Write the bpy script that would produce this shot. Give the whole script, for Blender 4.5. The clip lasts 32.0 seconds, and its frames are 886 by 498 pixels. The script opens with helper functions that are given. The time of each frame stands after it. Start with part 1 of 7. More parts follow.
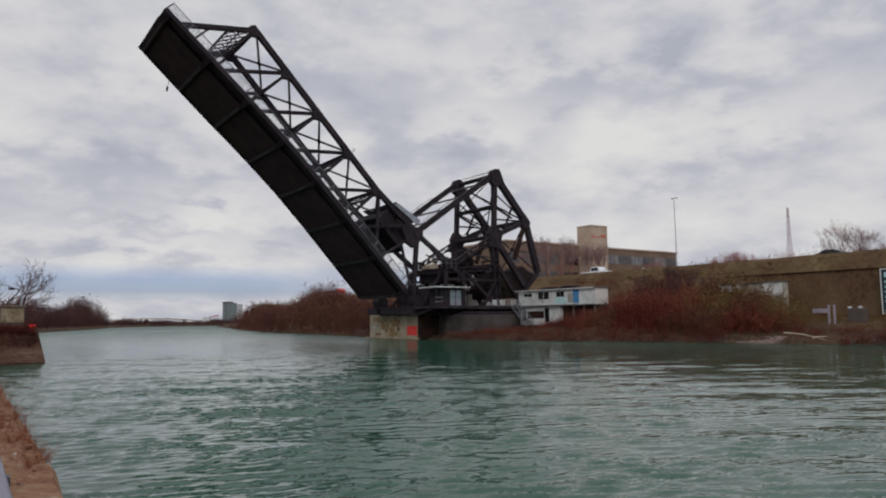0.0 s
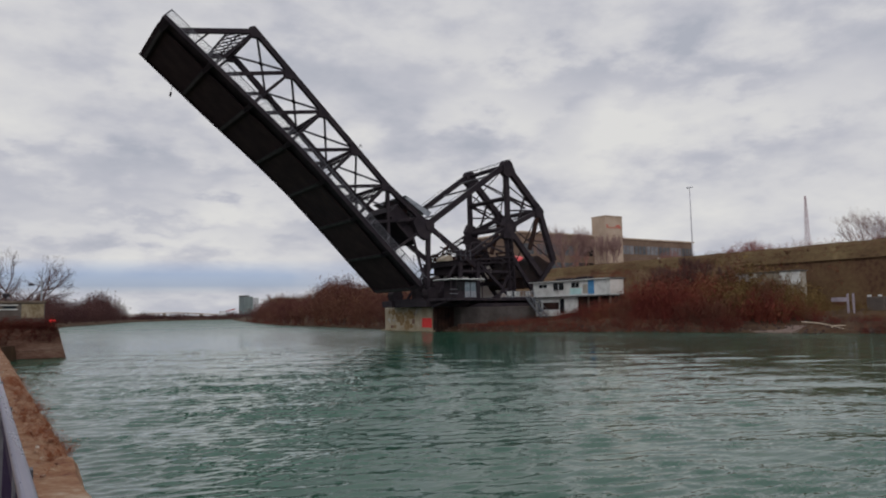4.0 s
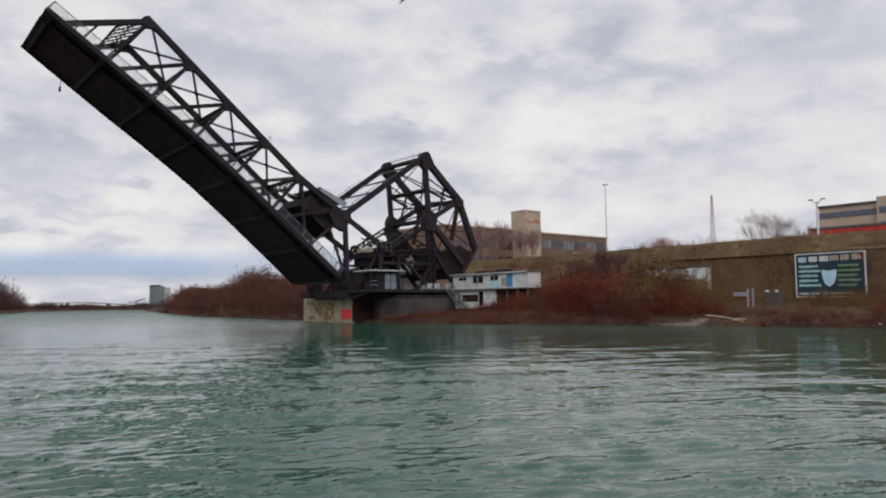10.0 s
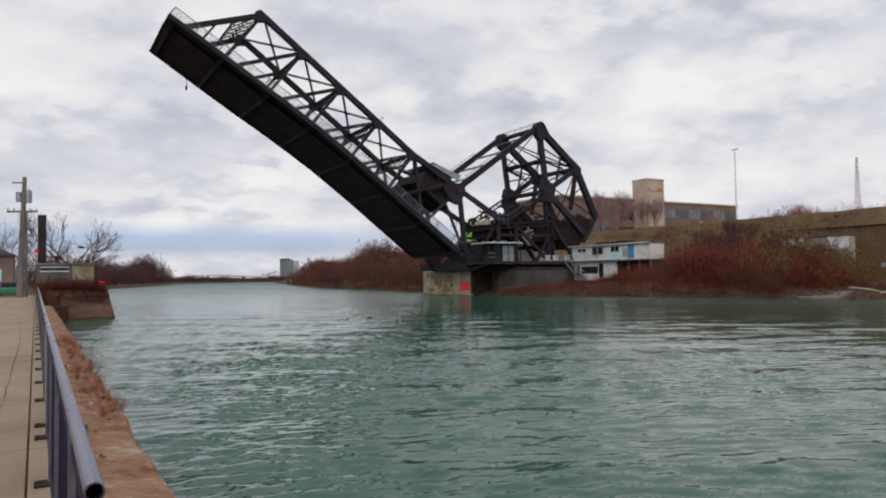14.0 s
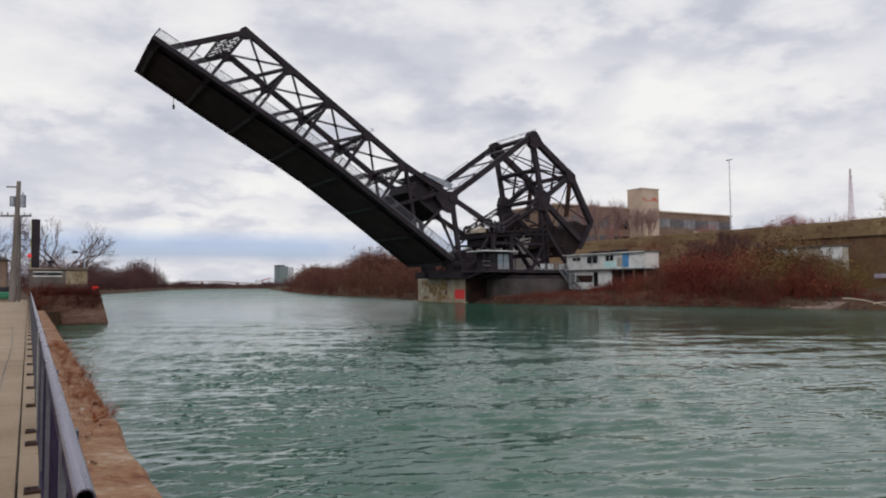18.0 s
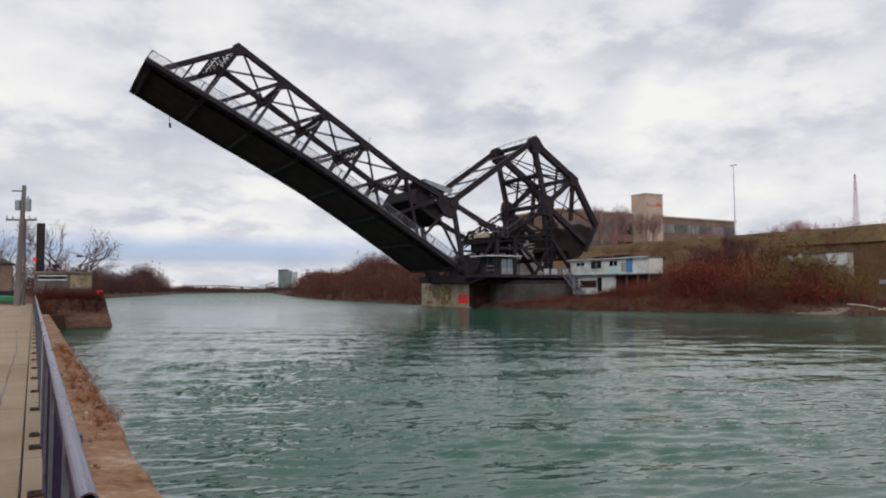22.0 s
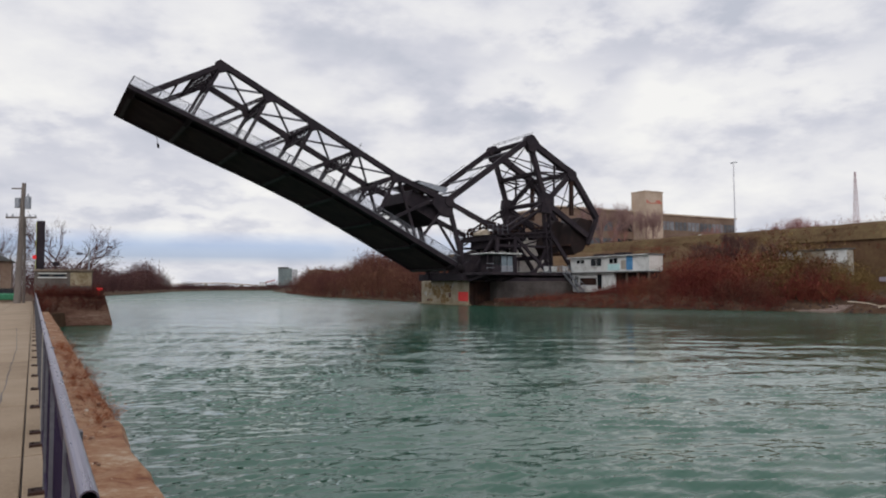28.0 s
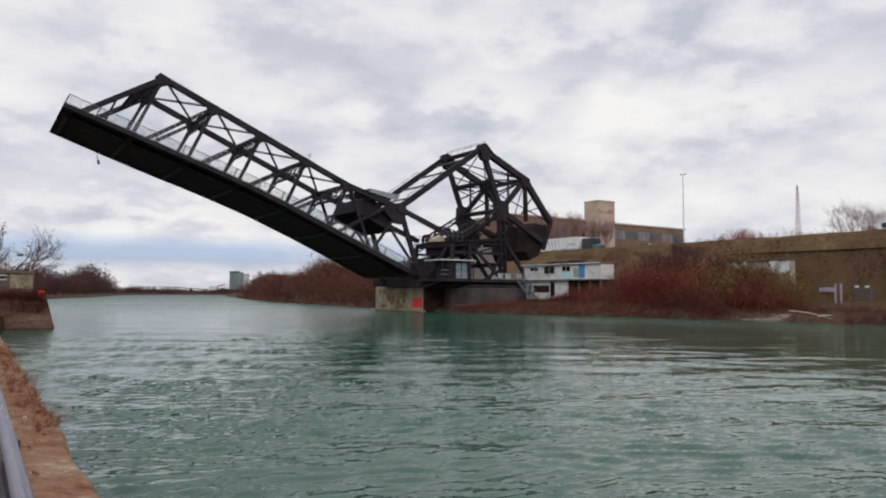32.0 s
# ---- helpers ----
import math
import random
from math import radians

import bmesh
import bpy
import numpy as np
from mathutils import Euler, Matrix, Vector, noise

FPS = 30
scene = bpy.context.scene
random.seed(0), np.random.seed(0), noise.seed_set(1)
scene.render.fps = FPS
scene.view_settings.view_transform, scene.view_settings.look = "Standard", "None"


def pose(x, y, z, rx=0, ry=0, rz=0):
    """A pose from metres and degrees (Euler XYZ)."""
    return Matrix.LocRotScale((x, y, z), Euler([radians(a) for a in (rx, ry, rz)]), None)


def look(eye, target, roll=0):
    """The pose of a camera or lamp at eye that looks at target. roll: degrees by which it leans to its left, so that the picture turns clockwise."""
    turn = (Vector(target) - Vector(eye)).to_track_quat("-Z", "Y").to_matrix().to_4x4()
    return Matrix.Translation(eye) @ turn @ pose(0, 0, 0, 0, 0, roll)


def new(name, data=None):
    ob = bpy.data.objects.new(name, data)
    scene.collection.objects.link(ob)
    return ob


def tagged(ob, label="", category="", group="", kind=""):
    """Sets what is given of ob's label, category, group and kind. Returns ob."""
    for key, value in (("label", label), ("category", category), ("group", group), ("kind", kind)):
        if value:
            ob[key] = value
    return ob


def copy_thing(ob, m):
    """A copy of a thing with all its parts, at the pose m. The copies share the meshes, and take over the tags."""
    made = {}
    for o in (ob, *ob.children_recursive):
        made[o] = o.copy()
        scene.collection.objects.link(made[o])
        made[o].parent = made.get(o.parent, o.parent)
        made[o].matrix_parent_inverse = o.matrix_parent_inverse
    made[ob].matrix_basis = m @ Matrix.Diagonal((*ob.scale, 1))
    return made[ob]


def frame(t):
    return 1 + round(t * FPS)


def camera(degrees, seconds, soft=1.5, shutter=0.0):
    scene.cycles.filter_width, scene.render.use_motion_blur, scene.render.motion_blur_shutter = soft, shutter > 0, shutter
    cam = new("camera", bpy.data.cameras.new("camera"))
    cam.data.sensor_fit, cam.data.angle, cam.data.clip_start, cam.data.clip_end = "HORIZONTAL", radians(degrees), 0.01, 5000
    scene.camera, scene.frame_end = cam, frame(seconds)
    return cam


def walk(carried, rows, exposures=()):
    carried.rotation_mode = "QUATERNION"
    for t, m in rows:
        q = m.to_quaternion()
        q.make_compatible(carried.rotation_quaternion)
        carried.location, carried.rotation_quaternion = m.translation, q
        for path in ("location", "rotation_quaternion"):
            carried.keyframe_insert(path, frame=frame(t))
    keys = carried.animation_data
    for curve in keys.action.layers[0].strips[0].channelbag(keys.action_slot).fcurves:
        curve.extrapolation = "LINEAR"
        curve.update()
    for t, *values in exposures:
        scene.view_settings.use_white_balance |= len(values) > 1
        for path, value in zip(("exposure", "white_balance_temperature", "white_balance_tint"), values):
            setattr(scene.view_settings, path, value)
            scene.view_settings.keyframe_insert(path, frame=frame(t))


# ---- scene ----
LENS, EYE = 64.0, (0.0, 0.0, 2.45)
cam = camera(LENS, 32.0, soft=2.0)
# seconds, and the camera's turn about x, y and z in degrees; it stands on the walk and only turns
TURNS = [
    (0, 95.67, 0.52, -34.10), (0.5, 95.23, 0.41, -34.00), (1, 94.87, 0.48, -33.88), (1.5, 94.63, 0.78, -33.76),
    (2, 94.55, 1.10, -33.56), (2.5, 94.68, 1.20, -33.47), (4.5, 95.08, 0.97, -32.69), (5, 94.98, 0.98, -32.49),
    (5.5, 94.86, 0.80, -32.03), (6, 94.41, 0.63, -31.11), (6.5, 94.04, 0.57, -30.63), (7, 93.74, 0.74, -30.41),
    (7.5, 93.70, 0.70, -30.78), (8, 93.70, 0.66, -30.87), (8.5, 93.71, 1.40, -32.89), (9, 94.12, 1.73, -36.88),
    (9.5, 94.34, 0.84, -38.65), (10, 94.30, 0.58, -39.34), (10.5, 94.16, 1.31, -39.31), (11, 94.04, 2.05, -38.94),
    (11.5, 94.15, 2.03, -37.97), (12, 94.11, 1.65, -37.14), (12.5, 93.77, 0.77, -35.30), (13, 92.55, 0.02, -31.60),
    (13.5, 92.06, 0.34, -30.33), (14, 92.16, 0.72, -29.84), (14.5, 92.62, 0.91, -29.83), (16.5, 92.75, 0.75, -30.16),
    (17, 92.69, 0.62, -30.27), (17.5, 92.69, 0.45, -30.30), (18, 92.78, 0.29, -30.26), (18.5, 92.87, 0.30, -30.21),
    (19, 93.04, 0.32, -30.17), (19.5, 93.15, 0.24, -30.17), (20, 93.20, 0.26, -30.07), (20.5, 93.18, 0.33, -30.04),
    (21, 93.13, 0.24, -30.00), (21.5, 93.12, 0.13, -29.98), (22, 93.17, 0.14, -29.97), (22.5, 93.14, 0.03, -29.97),
    (23, 93.06, 0.00, -29.99), (23.5, 93.00, 0.04, -29.98), (24, 92.98, 0.07, -29.97), (24.5, 93.07, 0.11, -29.92),
    (25, 93.17, 0.14, -29.91), (25.5, 93.20, 0.16, -29.91), (27.5, 92.95, 0.10, -29.92), (28, 92.97, 0.16, -29.97),
    (28.5, 93.12, 0.55, -30.03), (29, 93.11, -0.28, -30.85), (29.5, 93.22, -0.41, -31.81), (30, 93.27, -0.20, -33.05),
    (30.5, 93.06, -0.41, -33.13), (31, 92.52, -0.32, -33.44), (31.5, 92.88, -0.62, -33.65), (32, 93.48, -0.39, -33.65),
]
EXPOSURES = [(0, -0.25), (5, -0.25), (6, -0.21), (7, -0.08), (8, -0.04), (10, -0.03), (12, -0.04), (13, -0.04), (14, 0.06), (19, 0.09), (23, 0.10), (32, 0.10)]
walk(cam, [(t, pose(*EYE, rx, ry, rz)) for t, rx, ry, rz in TURNS], EXPOSURES)


# ---- world and light ----
SKY_SEED = 4.0


def make_world():
    w = bpy.data.worlds.new("sky")
    scene.world = w
    w.use_nodes = True
    nt = w.node_tree
    nt.nodes.clear()
    N, K = nt.nodes.new, nt.links.new

    def mth(op, a, b=None):
        n = N("ShaderNodeMath")
        n.operation = op
        for i, v in enumerate((a, b)):
            if v is None:
                continue
            if isinstance(v, (int, float)):
                n.inputs[i].default_value = v
            else:
                K(v, n.inputs[i])
        return n.outputs[0]

    def ramp(fac, stops):
        r = N("ShaderNodeValToRGB")
        e = r.color_ramp.elements
        while len(e) < len(stops):
            e.new(0.5)
        for el, (p, c) in zip(e, stops):
            el.position, el.color = p, (*c, 1)
        K(fac, r.inputs[0])
        return r.outputs[0]

    tc = N("ShaderNodeTexCoord")
    sep = N("ShaderNodeSeparateXYZ")
    K(tc.outputs["Generated"], sep.inputs[0])
    x, y, z = sep.outputs
    up = mth("MAXIMUM", z, 0.0)
    comb = N("ShaderNodeCombineXYZ")
    K(x, comb.inputs[0])
    K(y, comb.inputs[1])
    K(mth("MULTIPLY", mth("POWER", up, 0.85), 2.1), comb.inputs[2])

    def fbm(scale, detail, rough, off, dist):
        mp = N("ShaderNodeMapping")
        mp.inputs["Location"].default_value = (off, off * 0.7, off * 0.3)
        K(comb.outputs[0], mp.inputs[0])
        n = N("ShaderNodeTexNoise")
        n.inputs["Scale"].default_value = scale
        n.inputs["Detail"].default_value = detail
        n.inputs["Roughness"].default_value = rough
        n.inputs["Distortion"].default_value = dist
        K(mp.outputs[0], n.inputs["Vector"])
        return n.outputs["Fac"]

    big, mid_, small = fbm(2.2, 2, 0.5, SKY_SEED, 0.1), fbm(5.0, 4, 0.5, SKY_SEED + 3, 0.1), fbm(11.0, 6, 0.55, SKY_SEED + 5, 0.0)
    f = mth("ADD", mth("ADD", mth("MULTIPLY", big, 0.26), mth("MULTIPLY", mid_, 0.36)), mth("MULTIPLY", small, 0.38))
    # lower clouds are brighter, the upper deck greyer
    f = mth("ADD", f, mth("MULTIPLY", mth("SUBTRACT", 0.32, up), 0.05))
    # the larger cloud banks: bearing and height in degrees, their half widths, how light or dark
    bearing = mth("ADD", mth("MULTIPLY", mth("ARCTAN2", x, y), 57.3), mth("MULTIPLY", mth("SUBTRACT", mid_, 0.5), 22.0))
    height = mth("ADD", mth("MULTIPLY", mth("ARCSINE", z), 57.3), mth("MULTIPLY", mth("SUBTRACT", small, 0.5), 11.0))
    for b, e, wb, we, a in ((36.5, 16, 5, 2, 0.11), (31, 15.2, 4, 2, 0.08), (58, 14, 6, 1.8, 0.10), (51, 14.6, 4, 1.5, 0.08), (48.5, 12.3, 6, 1.6, 0.08), (38, 7, 9, 4, -0.035),
                            (-1, 14.5, 4, 2.2, 0.09), (12, 20, 6, 2.5, 0.06), (7, 5.8, 6, 1.2, 0.09), (15, 5.2, 7, 1.0, 0.09), (16.5, 8.8, 4, 1.1, 0.09), (38, 20.5, 5, 2, 0.04),
                            (46, 18, 7, 1.6, -0.07), (55, 17, 6, 1.2, -0.06), (44.5, 14.4, 3, 1.6, -0.04), (19, 19, 5, 2, -0.05), (3, 9.6, 6, 1.4, -0.08), (12, 7.0, 8, 0.8, -0.06),
                            (66, 19, 9, 2.5, -0.06), (10, 11.2, 9, 1.2, -0.05), (24, 5, 5, 2, -0.06), (59, 8, 13, 4.5, 0.05), (24, 0.0, 40, 1.2, -0.04)):
        u, v = mth("DIVIDE", mth("SUBTRACT", bearing, b), wb), mth("DIVIDE", mth("SUBTRACT", height, e), we)
        q = mth("ADD", mth("MULTIPLY", u, u), mth("MULTIPLY", v, v))
        f = mth("ADD", f, mth("MULTIPLY", mth("POWER", 2.718, mth("MULTIPLY", q, -1.0)), a))
    cloud = ramp(f, [(0.36, (0.49, 0.515, 0.59)), (0.45, (0.60, 0.61, 0.675)), (0.53, (0.735, 0.735, 0.765)), (0.65, (0.845, 0.84, 0.83))])
    sky = N("ShaderNodeTexSky")
    sky.sky_type, sky.sun_disc = "NISHITA", False
    sky.sun_elevation, sky.sun_rotation = radians(32), radians(200)
    skyc = N("ShaderNodeMixRGB")
    skyc.blend_type = "MULTIPLY"
    skyc.inputs[0].default_value = 1
    K(sky.outputs[0], skyc.inputs[1])
    skyc.inputs[2].default_value = (0.059, 0.066, 0.106, 1)
    # thin blue gap low over the horizon
    gap = mth("MULTIPLY", ramp(mth("MULTIPLY", up, 4.0), [(0.11, (0, 0, 0)), (0.16, (0.85,) * 3), (0.22, (0.8,) * 3), (0.30, (0, 0, 0))]), ramp(fbm(2.6, 4, 0.5, 1.7, 0.3), [(0.34, (0.4, 0.4, 0.4)), (0.50, (1, 1, 1))]))
    mix = N("ShaderNodeMixRGB")
    K(gap, mix.inputs[0])
    K(cloud, mix.inputs[1])
    K(skyc.outputs[0], mix.inputs[2])
    bg = N("ShaderNodeBackground")
    # an overcast sky is lighter overhead
    K(mth("ADD", 1.0, mth("MULTIPLY", mth("MINIMUM", mth("MAXIMUM", mth("SUBTRACT", z, 0.42), 0.0), 0.4), 0.9)), bg.inputs[1])
    K(mix.outputs[0], bg.inputs[0])
    out = N("ShaderNodeOutputWorld")
    K(bg.outputs[0], out.inputs[0])


make_world()
sun = new("sun", bpy.data.lights.new("sun", "SUN"))
sun.data.energy, sun.data.angle, sun.data.color = 0.8, radians(25), (1.0, 0.96, 0.9)
sun.matrix_world = look((0, 0, 100), (40, 60, 55))


# ---- materials ----
def mat(name, stops, rough=0.7, metal=0.0, scale=2.0, fine=18.0, bump=0.15, spec=0.4, stretch=(1, 1, 1), island=0.0, rand=0.0, ior=1.45, world_space=False, mid=0.5):
    """A surface: colours over a coarse and a fine noise, with relief. stops: dark to light colours."""
    m = bpy.data.materials.new(name)
    m.use_nodes = True
    nt = m.node_tree
    N, K = nt.nodes.new, nt.links.new
    p = nt.nodes["Principled BSDF"]
    p.inputs["Roughness"].default_value, p.inputs["Metallic"].default_value = rough, metal
    p.inputs["Specular IOR Level"].default_value, p.inputs["IOR"].default_value = spec, ior
    tc, mp = N("ShaderNodeTexCoord"), N("ShaderNodeMapping")
    mp.inputs["Scale"].default_value = stretch
    if world_space:
        K(N("ShaderNodeNewGeometry").outputs["Position"], mp.inputs[0])
    else:
        K(tc.outputs["Object"], mp.inputs[0])

    def noise_tex(s, d, r):
        n = N("ShaderNodeTexNoise")
        n.inputs["Scale"].default_value, n.inputs["Detail"].default_value, n.inputs["Roughness"].default_value = s, d, r
        K(mp.outputs[0], n.inputs["Vector"])
        return n.outputs["Fac"]

    def mth(op, a, b):
        n = N("ShaderNodeMath")
        n.operation = op
        for i, v in enumerate((a, b)):
            if isinstance(v, (int, float)):
                n.inputs[i].default_value = v
            else:
                K(v, n.inputs[i])
        return n.outputs[0]

    a, b = noise_tex(scale, 5, 0.6), noise_tex(fine, 4, 0.6)
    f = mth("ADD", mth("MULTIPLY", a, 0.62), mth("MULTIPLY", b, 0.38))
    if island:
        g = N("ShaderNodeNewGeometry").outputs["Random Per Island"]
        f = mth("ADD", f, mth("MULTIPLY", mth("SUBTRACT", g, 0.5), island))
    if rand:
        g = N("ShaderNodeObjectInfo").outputs["Random"]
        f = mth("ADD", f, mth("MULTIPLY", mth("SUBTRACT", g, 0.5), rand))
    r = N("ShaderNodeValToRGB")
    e = r.color_ramp.elements
    n = len(stops)
    while len(e) < n:
        e.new(0.5)
    for i, (el, c) in enumerate(zip(e, stops)):
        el.position, el.color = mid - 0.17 + 0.34 * i / max(1, n - 1), (*c, 1)
    K(f, r.inputs[0])
    K(r.outputs[0], p.inputs["Base Color"])
    K(mth("ADD", mth("MULTIPLY", b, 0.3), rough - 0.15), p.inputs["Roughness"])
    if bump:
        bp = N("ShaderNodeBump")
        bp.inputs["Strength"].default_value, bp.inputs["Distance"].default_value = bump, 0.05
        K(f, bp.inputs["Height"])
        K(bp.outputs[0], p.inputs["Normal"])
    return m


def glow(name, colour, strength):
    m = mat(name, [colour, colour], bump=0)
    p = m.node_tree.nodes["Principled BSDF"]
    p.inputs["Emission Color"].default_value, p.inputs["Emission Strength"].default_value = (*colour, 1), strength
    return m


def water_mat():
    m = bpy.data.materials.new("canal_water")
    m.use_nodes = True
    nt = m.node_tree
    N, K = nt.nodes.new, nt.links.new
    p = nt.nodes["Principled BSDF"]
    p.inputs["Base Color"].default_value = (0.024, 0.080, 0.052, 1)
    p.inputs["Roughness"].default_value, p.inputs["IOR"].default_value = 0.05, 1.38
    tc = N("ShaderNodeTexCoord")
    heights = []
    for scale, stretch, det, rot, amp in ((4.5, (0.6, 1.2, 1), 1, 26, 0.26), (9.5, (0.6, 1.2, 1), 1, 30, 0.13)):
        mp = N("ShaderNodeMapping")
        mp.inputs["Rotation"].default_value = (0, 0, radians(rot))
        mp.inputs["Scale"].default_value = stretch
        K(tc.outputs["Object"], mp.inputs[0])
        n = N("ShaderNodeTexNoise")
        n.inputs["Scale"].default_value, n.inputs["Detail"].default_value, n.inputs["Distortion"].default_value = scale, det, 0.1
        K(mp.outputs[0], n.inputs["Vector"])
        q = N("ShaderNodeMath")
        q.operation = "MULTIPLY"
        K(n.outputs["Fac"], q.inputs[0])
        q.inputs[1].default_value = amp
        heights.append(q.outputs[0])
    s = heights[0]
    for h in heights[1:]:
        a = N("ShaderNodeMath")
        K(s, a.inputs[0])
        K(h, a.inputs[1])
        s = a.outputs[0]
    bp = N("ShaderNodeBump")
    wind = N("ShaderNodeAttribute")
    wind.attribute_name = "wind"
    a = N("ShaderNodeMath")
    a.operation = "MULTIPLY"
    K(s, a.inputs[0])
    K(wind.outputs["Fac"], a.inputs[1])
    bp.inputs["Strength"].default_value, bp.inputs["Distance"].default_value = 0.85, 0.145
    K(a.outputs[0], bp.inputs["Height"])
    K(bp.outputs[0], p.inputs["Normal"])
    chop = N("ShaderNodeAttribute")
    chop.attribute_name = "chop"
    r = N("ShaderNodeMapRange")
    r.inputs["From Max"].default_value, r.inputs["To Min"].default_value, r.inputs["To Max"].default_value = 1.3, 0.04, 0.5
    K(chop.outputs["Fac"], r.inputs["Value"])
    K(r.outputs[0], p.inputs["Roughness"])
    return m


WATER = water_mat()
STEEL = mat("black_steel", [(0.018, 0.014, 0.019), (0.031, 0.025, 0.031), (0.052, 0.040, 0.044)], 0.75, 0.0, 0.8, 9, 0.1, 0.15)
# warmer and lighter than STEEL, its tint offsets green light from the water
SOFFIT = mat("sooty_brown_soffit", [(0.022, 0.014, 0.017), (0.036, 0.023, 0.026), (0.058, 0.037, 0.037)], 0.85, 0.0, 0.5, 6, 0.1, 0.15)
STEEL_RUST = mat("rusty_steel", [(0.012, 0.009, 0.010), (0.034, 0.018, 0.015), (0.075, 0.036, 0.025)], 0.85, 0.0, 0.6, 7, 0.15, 0.2)
GALV = mat("weathered_galvanised_steel", [(0.20, 0.22, 0.25), (0.31, 0.33, 0.37), (0.42, 0.44, 0.47)], 0.45, 0.6, 3, 30, 0.05)
ALU = mat("dull_aluminium_rail", [(0.09, 0.078, 0.14), (0.17, 0.155, 0.22), (0.28, 0.265, 0.33)], 0.30, 0.9, 4, 40, 0.04, stretch=(1, 0.08, 1))
DARK_RAIL = mat("dark_painted_bars", [(0.014, 0.009, 0.024), (0.024, 0.015, 0.04), (0.04, 0.03, 0.06)], 0.7, 0.0, 3, 30, 0.05, 0.15)
FLANGE = mat("worn_dark_flange", [(0.02, 0.02, 0.022), (0.045, 0.043, 0.045), (0.075, 0.07, 0.07)], 0.75, 0, 1, 10, 0.1, 0.25)
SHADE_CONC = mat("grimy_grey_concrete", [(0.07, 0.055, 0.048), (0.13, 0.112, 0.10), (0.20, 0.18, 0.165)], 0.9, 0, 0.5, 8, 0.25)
# grey concrete with the approach deck's shade put into its colour
SHADOWED_CONC = mat("shadowed_grey_concrete", [(0.035, 0.028, 0.026), (0.072, 0.062, 0.058), (0.125, 0.11, 0.105)], 0.9, 0, 0.4, 7, 0.25)
RAIL_GREY = mat("grey_footway_railing", [(0.07, 0.07, 0.085), (0.11, 0.11, 0.13), (0.16, 0.16, 0.18)], 0.6, 0.1, 3, 30, 0.05)
LATERAL = mat("grey_bracing_paint", [(0.10, 0.10, 0.115), (0.15, 0.15, 0.17), (0.20, 0.20, 0.22)], 0.7, 0, 1, 10, 0.05)
CONC = mat("stained_concrete", [(0.13, 0.085, 0.035), (0.30, 0.25, 0.17), (0.44, 0.40, 0.32)], 0.85, 0, 0.5, 7, 0.35)
WING_WALL = mat("chalky_wing_wall", [(0.50, 0.46, 0.42), (0.70, 0.66, 0.62), (0.80, 0.77, 0.73)], 0.85, 0, 0.6, 8, 0.25)
PIER_CONC = mat("tan_pier_concrete", [(0.20, 0.15, 0.09), (0.34, 0.285, 0.205), (0.46, 0.41, 0.32)], 0.85, 0, 0.6, 7, 0.35)
CONC_PALE = mat("pale_concrete", [(0.24, 0.21, 0.17), (0.36, 0.33, 0.28), (0.48, 0.45, 0.40)], 0.85, 0, 0.8, 14, 0.2)
SLAB = mat("pavement_concrete", [(0.21, 0.150, 0.096), (0.29, 0.218, 0.148), (0.34, 0.262, 0.186)], 0.88, 0, 0.9, 26, 0.15, rand=0.12, world_space=True)
LEDGE = mat("crumbling_ledge_concrete", [(0.11, 0.034, 0.018), (0.23, 0.105, 0.052), (0.30, 0.18, 0.105), (0.43, 0.34, 0.25)], 0.92, 0, 2.2, 14, 0.55, world_space=True)
WALL_OLD = mat("old_canal_wall", [(0.055, 0.024, 0.017), (0.13, 0.065, 0.046), (0.23, 0.15, 0.115)], 0.9, 0, 0.7, 7, 0.5, stretch=(0.45, 1, 1.6))
PAINT_WHITE = mat("peeling_white_paint", [(0.40, 0.40, 0.38), (0.66, 0.67, 0.66), (0.80, 0.81, 0.80)], 0.7, 0, 1.0, 12, 0.08)
PAINT_AQUA = mat("aqua_panel", [(0.36, 0.60, 0.60), (0.50, 0.74, 0.74), (0.58, 0.80, 0.80)], 0.7, 0, 1.2, 12, 0.05)
PAINT_BLUE = mat("blue_door_paint", [(0.05, 0.17, 0.36), (0.08, 0.26, 0.50), (0.12, 0.32, 0.56)], 0.55, 0, 1.5, 12, 0.05)
ROOFING = mat("grey_roof_felt", [(0.05, 0.05, 0.05), (0.10, 0.10, 0.10), (0.17, 0.165, 0.16)], 0.9, 0, 1.0, 10, 0.15)
MAST_GREY = mat("pale_mast_paint", [(0.50, 0.50, 0.54), (0.60, 0.60, 0.64), (0.68, 0.68, 0.72)], 0.5, 0.1, 2, 10, 0.02)
GLASS = mat("dark_window_glass", [(0.010, 0.012, 0.015), (0.016, 0.02, 0.024)], 0.15, 0, 1, 5, 0.0, 0.6)
TIMBER = mat("weathered_timber", [(0.06, 0.045, 0.035), (0.15, 0.115, 0.09), (0.26, 0.21, 0.17)], 0.85, 0, 1.2, 14, 0.25, stretch=(1, 1, 0.25))
POLE_WOOD = mat("grey_pole_wood", [(0.10, 0.085, 0.075), (0.17, 0.145, 0.13), (0.24, 0.21, 0.19)], 0.85, 0, 1.5, 16, 0.2, stretch=(1, 1, 0.15))
BARK = mat("grey_brown_bark", [(0.05, 0.035, 0.03), (0.10, 0.075, 0.065), (0.16, 0.125, 0.11)], 0.9, 0, 2, 16, 0.3)
TWIG = mat("mauve_brown_twigs", [(0.060, 0.034, 0.034), (0.10, 0.056, 0.052), (0.15, 0.09, 0.08)], 0.9, 0, 0.15, 2, 0, 0.1, island=0.25, world_space=True)
